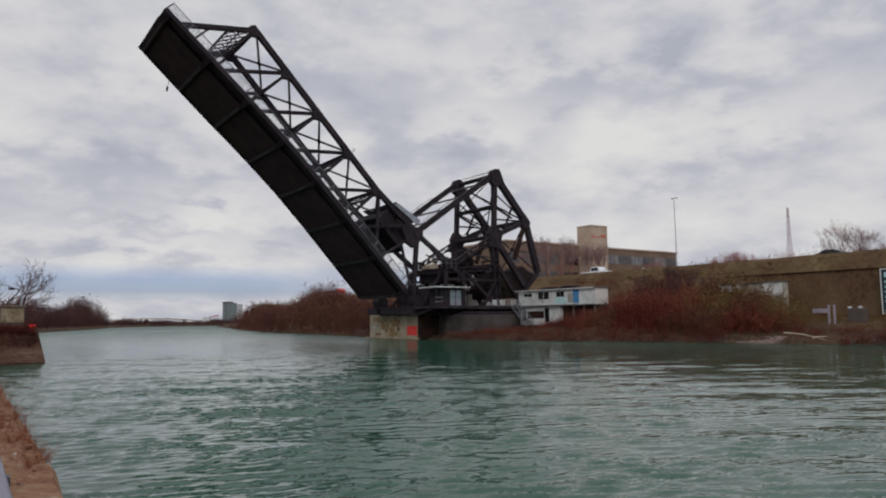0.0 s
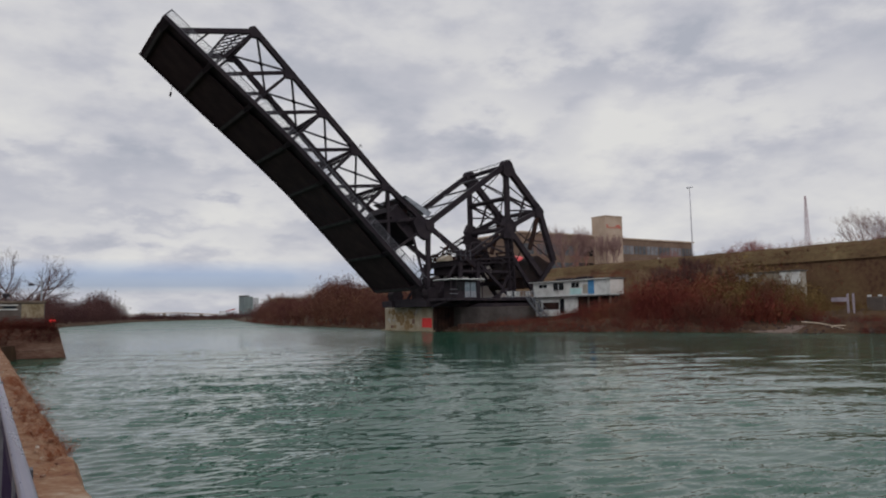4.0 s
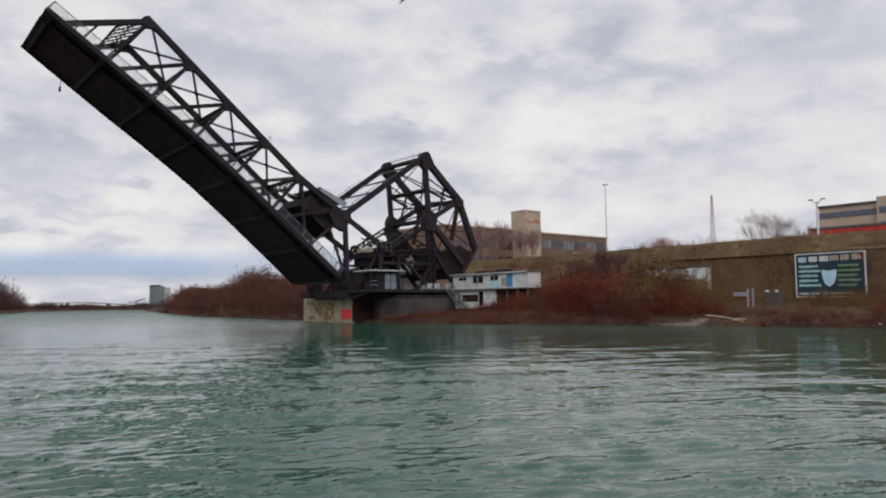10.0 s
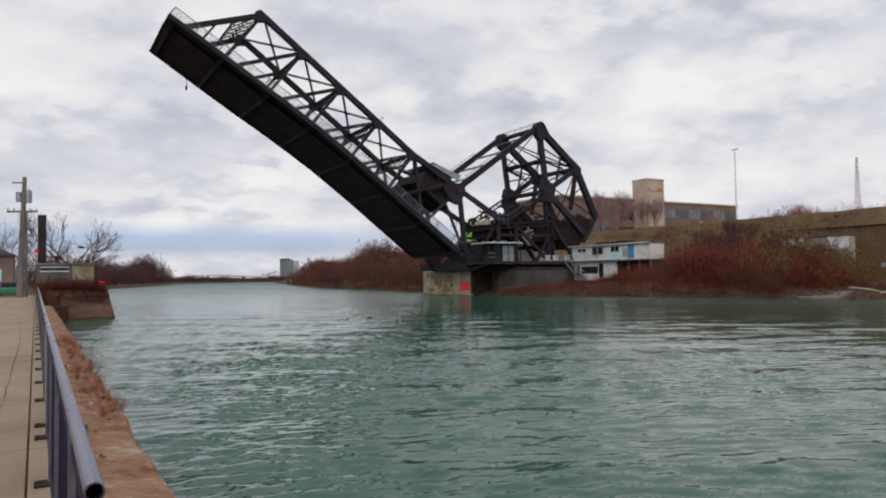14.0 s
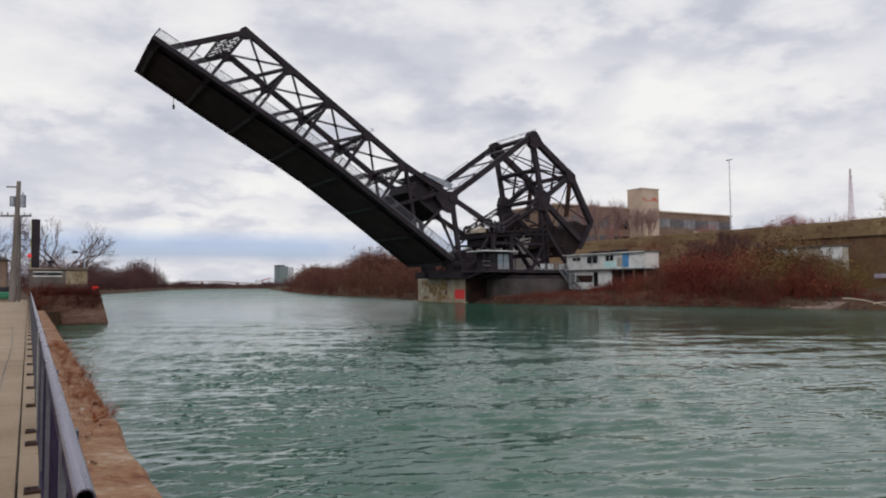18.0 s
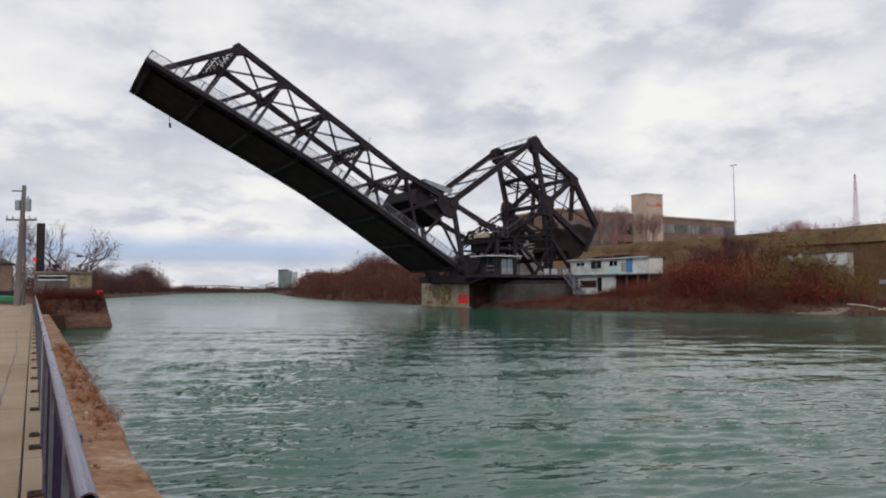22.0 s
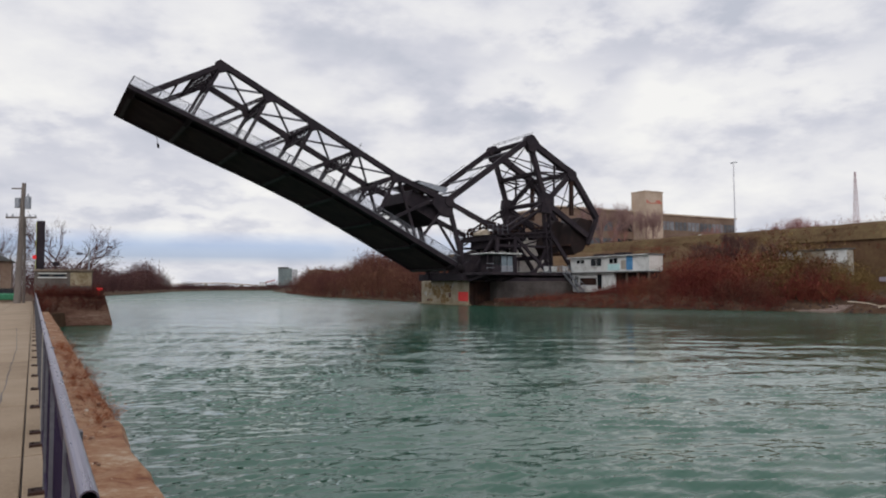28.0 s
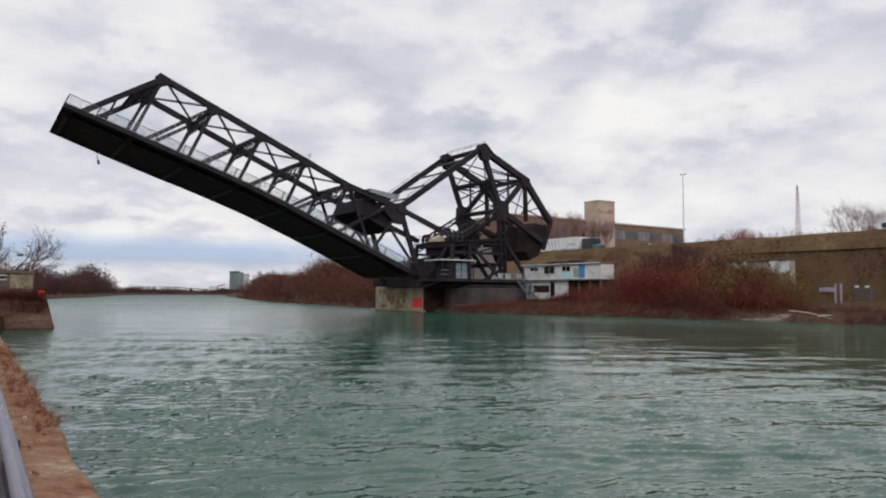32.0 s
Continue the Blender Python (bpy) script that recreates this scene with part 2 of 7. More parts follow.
BRUSH = mat("rust_red_brush", [(0.07, 0.017, 0.017), (0.145, 0.033, 0.027), (0.20, 0.056, 0.038), (0.215, 0.105, 0.055)], 0.9, 0, 0.14, 1.2, 0, 0.1, island=0.17, world_space=True)
DARK_WOODS = mat("dark_mauve_woods", [(0.05, 0.025, 0.027), (0.09, 0.045, 0.045), (0.14, 0.075, 0.062)], 0.9, 0, 0.1, 1.0, 0, 0.1, island=0.1, world_space=True)
BROWN_BRUSH = mat("mauve_brown_brush", [(0.07, 0.030, 0.024), (0.14, 0.060, 0.042), (0.22, 0.115, 0.07)], 0.9, 0, 0.14, 1.2, 0, 0.1, island=0.17, world_space=True)
FAR_WOODS = mat("hazy_maroon_woods", [(0.055, 0.022, 0.022), (0.11, 0.042, 0.037), (0.16, 0.075, 0.056)], 0.9, 0, 0.12, 1.0, 0, 0.1, island=0.17, world_space=True)
ROSE_TWIG = mat("rose_brown_twigs", [(0.24, 0.10, 0.10), (0.34, 0.15, 0.14), (0.44, 0.22, 0.19)], 0.9, 0, 0.15, 2, 0, 0.1, island=0.2, world_space=True)
STAIN = mat("orange_brown_stain", [(0.13, 0.075, 0.03), (0.23, 0.15, 0.07), (0.36, 0.28, 0.18)], 0.9, 0, 1.6, 9, 0.2)
FLOUR = mat("off_white_stucco", [(0.36, 0.30, 0.22), (0.46, 0.39, 0.30), (0.54, 0.47, 0.37)], 0.85, 0, 0.5, 3, 0.1)
PALE_TWIG = mat("pinkish_grey_twigs", [(0.20, 0.12, 0.12), (0.29, 0.19, 0.18), (0.40, 0.28, 0.26)], 0.9, 0, 0.15, 2, 0, 0.1, island=0.2, world_space=True)
WEED = mat("dry_red_weeds", [(0.08, 0.02, 0.012), (0.24, 0.06, 0.024), (0.33, 0.12, 0.05)], 0.9, 0, 0.6, 5, 0, 0.1, island=0.4, world_space=True)
GROUND = mat("winter_turf_and_soil", [(0.030, 0.016, 0.012), (0.075, 0.045, 0.028), (0.12, 0.08, 0.05)], 0.95, 0, 0.12, 1.6, 0.4, 0.15, world_space=True)
TURF = mat("brown_winter_grass_bank", [(0.062, 0.032, 0.023), (0.112, 0.066, 0.040), (0.140, 0.093, 0.052), (0.158, 0.116, 0.062)], 0.95, 0, 0.22, 2.2, 0.5, 0.1, world_space=True)
VERGE = mat("olive_verge_grass", [(0.066, 0.038, 0.024), (0.125, 0.082, 0.046), (0.152, 0.110, 0.058), (0.22, 0.162, 0.088)], 0.95, 0, 0.22, 2.0, 0.5, 0.1, world_space=True)
ASPHALT = mat("asphalt", [(0.035, 0.035, 0.036), (0.05, 0.05, 0.05), (0.07, 0.068, 0.066)], 0.9, 0, 0.5, 20, 0.15)
BRICK_TAN = mat("tan_masonry", [(0.36, 0.27, 0.20), (0.46, 0.36, 0.28), (0.53, 0.43, 0.35)], 0.85, 0, 0.3, 3, 0.1)
BRICK_BROWN = mat("brown_masonry", [(0.13, 0.085, 0.062), (0.19, 0.128, 0.095), (0.25, 0.18, 0.14)], 0.85, 0, 0.3, 3, 0.1)
CW_CONC = mat("sooty_counterweight_concrete", [(0.011, 0.008, 0.008), (0.017, 0.010, 0.010), (0.040, 0.020, 0.016)], 0.9, 0, 0.35, 6, 0.25)
RED = mat("signal_red_paint", [(0.55, 0.02, 0.02), (0.72, 0.03, 0.03), (0.80, 0.06, 0.05)], 0.5, 0, 2, 10, 0.03)
RED_CAB = mat("red_lorry_paint", [(0.50, 0.012, 0.015), (0.60, 0.018, 0.02), (0.66, 0.03, 0.03)], 0.3, 0, 2, 10, 0.0, 0.5)
LIME = mat("lime_green_paint", [(0.16, 0.50, 0.015), (0.20, 0.60, 0.02), (0.24, 0.66, 0.04)], 0.4, 0, 2, 10, 0.02)
WHITE_CAR = mat("white_vehicle_paint", [(0.62, 0.63, 0.65), (0.72, 0.73, 0.75), (0.80, 0.80, 0.82)], 0.3, 0, 1, 10, 0.0, 0.5)
GREY_TRAILER = mat("grey_trailer_side", [(0.34, 0.35, 0.37), (0.45, 0.46, 0.48), (0.55, 0.56, 0.58)], 0.45, 0, 1, 6, 0.03)
NAVY = mat("dark_vehicle_paint", [(0.012, 0.014, 0.022), (0.02, 0.024, 0.034), (0.03, 0.035, 0.05)], 0.3, 0, 1, 10, 0.0, 0.5)
RUBBER = mat("tyre_rubber", [(0.012, 0.012, 0.012), (0.02, 0.02, 0.02), (0.03, 0.03, 0.03)], 0.85, 0, 5, 40, 0.05)
CHROME = mat("wheel_steel", [(0.35, 0.35, 0.36), (0.5, 0.5, 0.51), (0.6, 0.6, 0.61)], 0.3, 0.9, 5, 20, 0.0)
SIGN_NAVY = mat("navy_sign_face", [(0.010, 0.022, 0.030), (0.016, 0.034, 0.048), (0.024, 0.05, 0.065)], 0.6, 0, 0.8, 8, 0.02)
SIGN_DIM = mat("dim_green_sign_lettering", [(0.10, 0.16, 0.08), (0.18, 0.27, 0.12), (0.28, 0.38, 0.17)], 0.6, 0, 0.8, 8, 0.0)
SIGN_TAN = mat("tan_sign_lettering", [(0.30, 0.26, 0.20), (0.42, 0.37, 0.28), (0.5, 0.46, 0.38)], 0.6, 0, 0.8, 8, 0.0)
SIGN_TEAL = mat("teal_sign_lettering", [(0.22, 0.46, 0.44), (0.36, 0.62, 0.60), (0.52, 0.72, 0.68)], 0.6, 0, 0.8, 8, 0.0)
SIGN_PALE = mat("pale_blue_sign_paint", [(0.34, 0.55, 0.68), (0.48, 0.68, 0.78), (0.6, 0.76, 0.84)], 0.6, 0, 0.8, 8, 0.0)
SIGN_WHITE = mat("white_sign_frame", [(0.45, 0.46, 0.47), (0.6, 0.61, 0.62), (0.7, 0.71, 0.72)], 0.6, 0, 2, 12, 0.03)
SIGN_RUST = mat("rusty_sign_panel", [(0.09, 0.03, 0.015), (0.15, 0.055, 0.03), (0.2, 0.08, 0.04)], 0.8, 0, 1, 6, 0.05)
GULL = mat("grey_gull_feathers", [(0.30, 0.30, 0.33), (0.45, 0.45, 0.47), (0.65, 0.65, 0.65)], 0.8, 0, 8, 30, 0)
RED_LAMP = glow("red_lamp_glow", (0.70, 0.03, 0.03), 0.15)


# ---- mesh helpers ----
def finish(name, me, material, parent=None, label=""):
    ob = new(name, me)
    me.materials.append(material)
    if parent is not None:
        ob.parent = parent
    if label:
        ob["label"] = label
    return ob


def part(name, bm, material, parent=None, label=""):
    """One bmesh as one mesh object under a thing or part."""
    me = bpy.data.meshes.new(name)
    bmesh.ops.recalc_face_normals(bm, faces=bm.faces[:])
    bm.to_mesh(me)
    bm.free()
    return finish(name, me, material, parent, label)


def empty(name, m, label, category, group="", kind=""):
    ob = new(name)
    ob.matrix_world = m
    ob.empty_display_size = 0.2
    return tagged(ob, label, category, group, kind)


def box(bm, lo, hi, bev=0.0):
    r = bmesh.ops.create_cube(bm, size=1.0)
    vs = r["verts"]
    for v in vs:
        v.co = Vector([lo[i] + (hi[i] - lo[i]) * (v.co[i] + 0.5) for i in range(3)])
    if bev:
        es = list({e for v in vs for e in v.link_edges})
        bmesh.ops.bevel(bm, geom=es, offset=bev, segments=1, affect="EDGES")
    return vs


def beam(bm, p, q, w, h, up=(0, 0, 1)):
    """A bar of section w (sideways) x h (along up) from p to q."""
    p, q = Vector(p), Vector(q)
    d = q - p
    n = d.length
    d.normalize()
    side = d.cross(Vector(up))
    if side.length < 1e-4:
        side = d.cross(Vector((1, 0, 0)))
    side.normalize()
    u = side.cross(d)
    vs = []
    for a in (p, q):
        for sx, sy in ((-1, -1), (1, -1), (1, 1), (-1, 1)):
            vs.append(bm.verts.new(a + side * (w / 2 * sx) + u * (h / 2 * sy)))
    for f in ((3, 2, 1, 0), (4, 5, 6, 7), (0, 1, 5, 4), (1, 2, 6, 5), (2, 3, 7, 6), (3, 0, 4, 7)):
        bm.faces.new([vs[i] for i in f])
    return vs


def laced(bm, p, q, w, h, up=(0, 0, 1), chord=0.12, step=0.9):
    """A built-up steel member: two flanges along its height, with lacing bars between."""
    p, q = Vector(p), Vector(q)
    d = (q - p)
    n = d.length
    d.normalize()
    side = d.cross(Vector(up)).normalized()
    u = side.cross(d)
    for s in (-1, 1):
        beam(bm, p + u * (s * (h / 2 - chord / 2)), q + u * (s * (h / 2 - chord / 2)), w, chord, up)
    k = max(2, int(n / step))
    for i in range(k):
        a, b = p + d * (n * i / k), p + d * (n * (i + 1) / k)
        s = 1 if i % 2 else -1
        for e in (-1, 1):
            beam(bm, a + u * (s * h * 0.4) + side * (e * w * 0.45), b - u * (s * h * 0.4) + side * (e * w * 0.45), 0.03, 0.09, up)


def tube(bm, p, q, r0, r1=None, seg=10, caps=True):
    p, q = Vector(p), Vector(q)
    r1 = r0 if r1 is None else r1
    d = (q - p).normalized()
    a = d.cross(Vector((0, 0, 1)))
    if a.length < 1e-3:
        a = d.cross(Vector((1, 0, 0)))
    a.normalize()
    b = d.cross(a)
    rings = []
    for c, r in ((p, r0), (q, r1)):
        rings.append([bm.verts.new(c + (a * math.cos(2 * math.pi * i / seg) + b * math.sin(2 * math.pi * i / seg)) * r) for i in range(seg)])
    for i in range(seg):
        j = (i + 1) % seg
        bm.faces.new((rings[0][i], rings[0][j], rings[1][j], rings[1][i]))
    if caps:
        bm.faces.new(rings[0][::-1])
        bm.faces.new(rings[1])


def prism(bm, pts, y0, y1):
    """A polygon in x, z pushed from y0 to y1."""
    a = [bm.verts.new((x, y0, z)) for x, z in pts]
    b = [bm.verts.new((x, y1, z)) for x, z in pts]
    bm.faces.new(a)
    bm.faces.new(b[::-1])
    n = len(pts)
    for i in range(n):
        j = (i + 1) % n
        bm.faces.new((a[j], a[i], b[i], b[j]))


def one(name, make, material, parent=None, label=""):
    bm = bmesh.new()
    make(bm)
    return part(name, bm, material, parent, label)


def lerp(a, b, k):
    return Vector(a) * (1 - k) + Vector(b) * k


def table(v, pts):
    """Piecewise linear value at v."""
    return float(np.interp(v, [p[0] for p in pts], [p[1] for p in pts]))


# ---- plan: x across the canal, y along it, z up from the water ----
SHORE_R = [(-400, 70), (-60, 67), (20, 65.5), (33, 62), (45, 58.7), (62, 51.5), (68, 49.2), (76, 47.8), (90, 49), (124, 53.5), (155, 56), (200, 66), (338, 100), (395, 118)]
SHORE_L = [(-400, 0.55), (48, 0.55), (50.5, 3.0), (88, 3.4), (92, 4.6), (150, 9), (212, 17.5), (256, 31), (361, 60), (395, 84)]
ROAD_Z = 8.7


def hw(y):
    """Where the edge of the raised road runs."""
    return 80.0 + max(0.0, y - 150) * 0.30


def ground_z(x, y):
    xs = table(y, SHORE_R)
    d = x - xs
    z = table(d, [(-3, -2.0), (-0.4, -0.25), (0.3, 0.15), (2, 0.7), (5, 1.3), (10, 1.9), (60, 2.2)])
    h = hw(y)
    k = min(1.0, max(0.0, (y - 43) / 15))
    k = k * k * (3 - 2 * k)
    steep = table(x, [(h - 9, 0.0), (h - 3.2, 2.0), (h - 2.0, 2.3), (h - 1.2, 8.0), (h - 0.6, 8.3)])
    gentle = table(x, [(h - 19, 0.0), (h - 17, 0.9), (h - 12, 2.4), (h - 7, 4.6), (h - 0.6, 8.3)])
    if d > 1:
        z = max(z, steep * (1 - k) + gentle * k)
    if y > 63 and x < 61:
        z = min(z, z + (0.5 + 0.03 * d - z) * min(1.0, (y - 63) / 4))
    if x > h + 0.2:
        z = ROAD_Z - 0.12
    return z


def build_ground():
    ys = [-3000, -1200, -400, -150, -60, -25, -8, 0] + list(range(4, 116, 3)) + list(range(120, 395, 12)) + [395, 402, 430, 500, 700, 1200, 2200, 4500]
    left = [-4000, -1200, -400, -120, -40, -15, -6, -2.5, -1.0, -0.3, 0.0]
    right = [-3, -0.8, 0.0, 0.6, 1.4, 2.5, 4, 6, 8.5, 11.5]
    rng = random.Random(3)
    verts, cols = [], 0
    for y in ys:
        xl, xr, h = table(y, SHORE_L), table(y, SHORE_R), hw(y)
        row = []
        for o in left:
            z = 0.86 if o < -0.31 else (0.84 if o < -0.01 else -2.0)
            if y > 89 and o > -3:
                z = {-2.5: 0.9, -1.0: 0.55, -0.3: 0.15}.get(o, -1.0)
            row.append([xl + o, z])
        for o in right:
            row.append([xr + o, ground_z(xr + o, y) + (rng.uniform(-0.12, 0.16) if o > 0.5 else 0)])
        for o in (-12, -9, -6.5, -4, -2.9, -2.0, -1.65, -1.35, -1.0, -0.7, 0.3, 1.5, 18, 60, 200, 900, 4000):
            x = max(h + o, row[-1][0] + 0.4)
            row.append([x + (rng.uniform(-0.12, 0.12) if -2 < o < -0.8 else 0), ground_z(x, y) + (rng.uniform(-0.15, 0.15) if o < -0.8 else 0)])
        if y > 396:
            for r in row:
                r[1] = max(r[1], 0.5)
        cols = len(row)
        verts += [(x, y, z) for x, z in row]
    faces, slots = [], []
    for j in range(len(ys) - 1):
        for i in range(cols - 1):
            a = j * cols + i
            faces.append((a, a + 1, a + cols + 1, a + cols))
            slots.append(1 if verts[a][0] > 64 and verts[a][2] > 2.0 else 0)
    me = bpy.data.meshes.new("ground")
    me.from_pydata(verts, [], faces)
    me.materials.append(GROUND)
    me.materials.append(TURF)
    me.polygons.foreach_set("material_index", slots)
    tagged(new("ground", me), "brown winter bank with olive turf rising to the raised road", "ground", kind="structure")


build_ground()


def build_water():
    """One sheet of short wind waves on the canal, flat beyond it."""
    rng = np.random.default_rng(12)
    short, long_ = 64, 14
    lam = np.r_[np.exp(rng.uniform(math.log(0.27), math.log(0.54), short)), np.exp(rng.uniform(math.log(1.2), math.log(4.0), long_))]
    n = short + long_
    ang = radians(64) + np.r_[rng.normal(0, 0.34, short), rng.normal(0, 0.3, long_)]
    kx, ky = 2 * math.pi / lam * np.cos(ang), 2 * math.pi / lam * np.sin(ang)
    slope = np.r_[0.068 * (lam[:short] / 0.5) ** -0.5, np.full(long_, 0.012)]
    amp, ph = slope * lam / (2 * math.pi), rng.uniform(0, 6.283, n)
    slow = np.exp(rng.uniform(math.log(1.6), math.log(6.0), 16))
    turn = radians(58) + rng.normal(0, 0.3, 16)
    px, py = 2 * math.pi / slow * np.cos(turn), 2 * math.pi / slow * np.sin(turn)

    def wind(x, y):
        """Gusts, and lee water under the far bank and by the bridge with ruffled streaks."""
        gust = 0.97 + 0.22 * np.sin(0.16 * x + 0.09 * y) * np.sin(0.07 * x - 0.17 * y + 1.3)
        gust *= 1.0 - 0.35 * np.exp(-((x - 9) / 4.0) ** 2 - ((y - 13) / 5.0) ** 2)
        shore = np.interp(y, [p[0] for p in SHORE_R], [p[1] for p in SHORE_R])
        lee = np.interp(shore - x, [0, 5, 12, 20, 34, 46, 57], [0.95, 0.70, 0.30, 0.17, 0.20, 0.5, 1.0])
        lee *= np.interp(y, [36, 48], [0.6, 1.0])
        lee = np.where(y > 70, np.maximum(lee, np.interp(y, [70, 110, 150], [0.0, 0.35, 0.6])), lee)
        gust *= 1.0 - 0.6 * np.exp(-((x - 33) / 9.0) ** 2 - ((y - 53) / 14.0) ** 2)
        lee = np.minimum(lee, np.interp(y, [14, 24, 34, 46, 66, 100, 150, 260], [1.0, 0.85, 0.66, 0.56, 0.75, 0.8, 0.85, 0.95]))
        patch = np.zeros_like(x)
        for i in range(16):
            patch += np.sin(px[i] * x + py[i] * y + ph[i]) * 0.35
        streak = 1.0 / (1.0 + np.exp(-(patch - 0.15) * 4.0))
        return gust * lee * (0.78 + 0.22 * lee + (1.5 * streak - 0.45) * (1.1 - lee))

    def height(x, y, step):
        z = np.zeros_like(x)
        shore = np.interp(y, [p[0] for p in SHORE_R], [p[1] for p in SHORE_R])
        swell = np.interp(shore - x, [0, 4, 10, 20, 30, 44], [0.2, 0.5, 0.75, 0.9, 1.0, 1.0]) * np.interp(y, [24, 40, 60, 80], [1.0, 0.55, 0.3, 0.45])
        for i in range(n):
            if i == short:
                z *= wind(x, y)
            z += amp[i] * np.clip(lam[i] / step - 2.2, 0, 1) * np.sin(kx[i] * x + ky[i] * y + ph[i]) * (1.0 if i < short else swell)
        return z

    def graded(a, b, first, growth, flat=0.0):
        v = [a]
        while v[-1] < b:
            v.append(v[-1] + first + growth * max(0.0, v[-1] - flat))
        return np.array(v)

    vs, fs, coarse, total = [], [], [], 0

    def sheet(xs, ys, calm=False):
        nonlocal total
        X, Y = np.meshgrid(xs, ys)
        SX, SY = np.meshgrid(np.gradient(xs), np.gradient(ys))
        Z = np.zeros_like(X) if calm else height(X, Y, np.maximum(SX, SY))
        vs.append(np.c_[X.ravel(), Y.ravel(), Z.ravel()])
        coarse.append(np.clip((np.maximum(SX, SY).ravel() - 0.1) / 0.3, 0, 1.3))
        i = np.arange(len(ys) - 1)[:, None] * len(xs) + np.arange(len(xs) - 1)[None, :] + total
        fs.append(np.stack([i, i + 1, i + 1 + len(xs), i + len(xs)], -1).reshape(-1, 4))
        total += X.size

    near = graded(0.0, 128.0, 0.080, 0.0027, 18.0)
    sheet(graded(-1.0, 67.0, 0.086, 0.0025), near)
    sheet(np.arange(-2.0, 135.0, 1.1), np.arange(near[-1], 460.0, 0.9))
    sheet(np.array([-60.0, 20, 60, 140, 260]), np.array([-260.0, -60, 0.0]), True)
    me = bpy.data.meshes.new("water")
    me.from_pydata(np.concatenate(vs).tolist(), [], np.concatenate(fs).tolist())
    me.polygons.foreach_set("use_smooth", [True] * len(me.polygons))
    co = np.concatenate(vs)
    breeze = me.attributes.new("wind", "FLOAT", "POINT")
    breeze.data.foreach_set("value", (np.maximum(0, wind(co[:, 0], co[:, 1])) * (1 + 3.6 * np.concatenate(coarse))).astype(np.float32))
    chop = me.attributes.new("chop", "FLOAT", "POINT")
    chop.data.foreach_set("value", np.interp(np.hypot(co[:, 0], co[:, 1]), [25, 110, 320], [0.0, 0.5, 1.1]).astype(np.float32))
    return tagged(finish("water", me, WATER), "grey-green canal water with small wind ripples", "water", kind="structure")


water = build_water()


# ---- the walk, its ledge and railing ----
def build_walk():
    walk_ob = one("pavement", lambda bm: box(bm, (-3.4, -14, 0.45), (0.10, 88, 0.955)), SHADE_CONC)
    tagged(walk_ob, "pale concrete canal walk beside the railing", "pavement", kind="structure")
    widths = [(-3.38, -1.62), (-1.605, -0.055), (-0.04, 0.10)]
    meshes = []
    for lo, hi in widths:
        bm = bmesh.new()
        box(bm, (lo, 0, 0.955), (hi, 2.96, 1.0), 0.006)
        me = bpy.data.meshes.new("slab")
        bm.to_mesh(me)
        bm.free()
        me.materials.append(SLAB)
        meshes.append(me)
    for i in range(30):
        for me in meshes:
            s = new("slab", me)
            s.parent = walk_ob
            s.location = (0, -4.83 + 3.0 * i, 0)
    bm = bmesh.new()
    rng = random.Random(17)
    way = []
    for i in range(60):
        y = 8.2 + i * 0.36
        x = table(y, [(8, -0.36), (10, -0.335), (13.2, -0.33), (19.8, -0.31), (30, -0.5)]) + rng.uniform(-0.012, 0.012)
        w = rng.uniform(0.004, 0.011)
        way.append((bm.verts.new((x - w, y, 1.004)), bm.verts.new((x + w, y, 1.004))))
    for a, b in zip(way, way[1:]):
        bm.faces.new((a[0], a[1], b[1], b[0]))
    part("crack", bm, SHADE_CONC, walk_ob, "dark hairline crack along the slabs")
    # broken concrete ledge outside the railing
    bm = bmesh.new()
    rng = random.Random(8)
    n = 150
    rows = []
    for j in range(n):
        y = -6 + j * 56.5 / (n - 1)
        e = 0.905 + rng.uniform(-0.03, 0.02) - 0.03 * max(0, noise.noise((y * 0.5, 0, 0)))
        zz = 0.93 + rng.uniform(-0.03, 0.02)
        rows.append([bm.verts.new(p) for p in ((0.10, y, 0.3), (0.10, y, 0.975), (0.3, y, 0.96 + rng.uniform(-0.015, 0.02)), (0.55, y, 0.95 + rng.uniform(-0.03, 0.025)), (e - 0.06, y, zz), (e, y, zz - 0.07 - rng.uniform(0, 0.06)), (e + 0.02, y, 0.45 + rng.uniform(-0.05, 0.05)), (e + 0.05 + rng.uniform(-0.02, 0.03), y, -0.6))])
    for a, b in zip(rows, rows[1:]):
        for i in range(len(a) - 1):
            bm.faces.new((a[i], a[i + 1], b[i + 1], b[i]))
    tagged(part("canal_wall", bm, LEDGE), "crumbling brown concrete ledge of the canal wall", "wall", kind="structure")


build_walk()


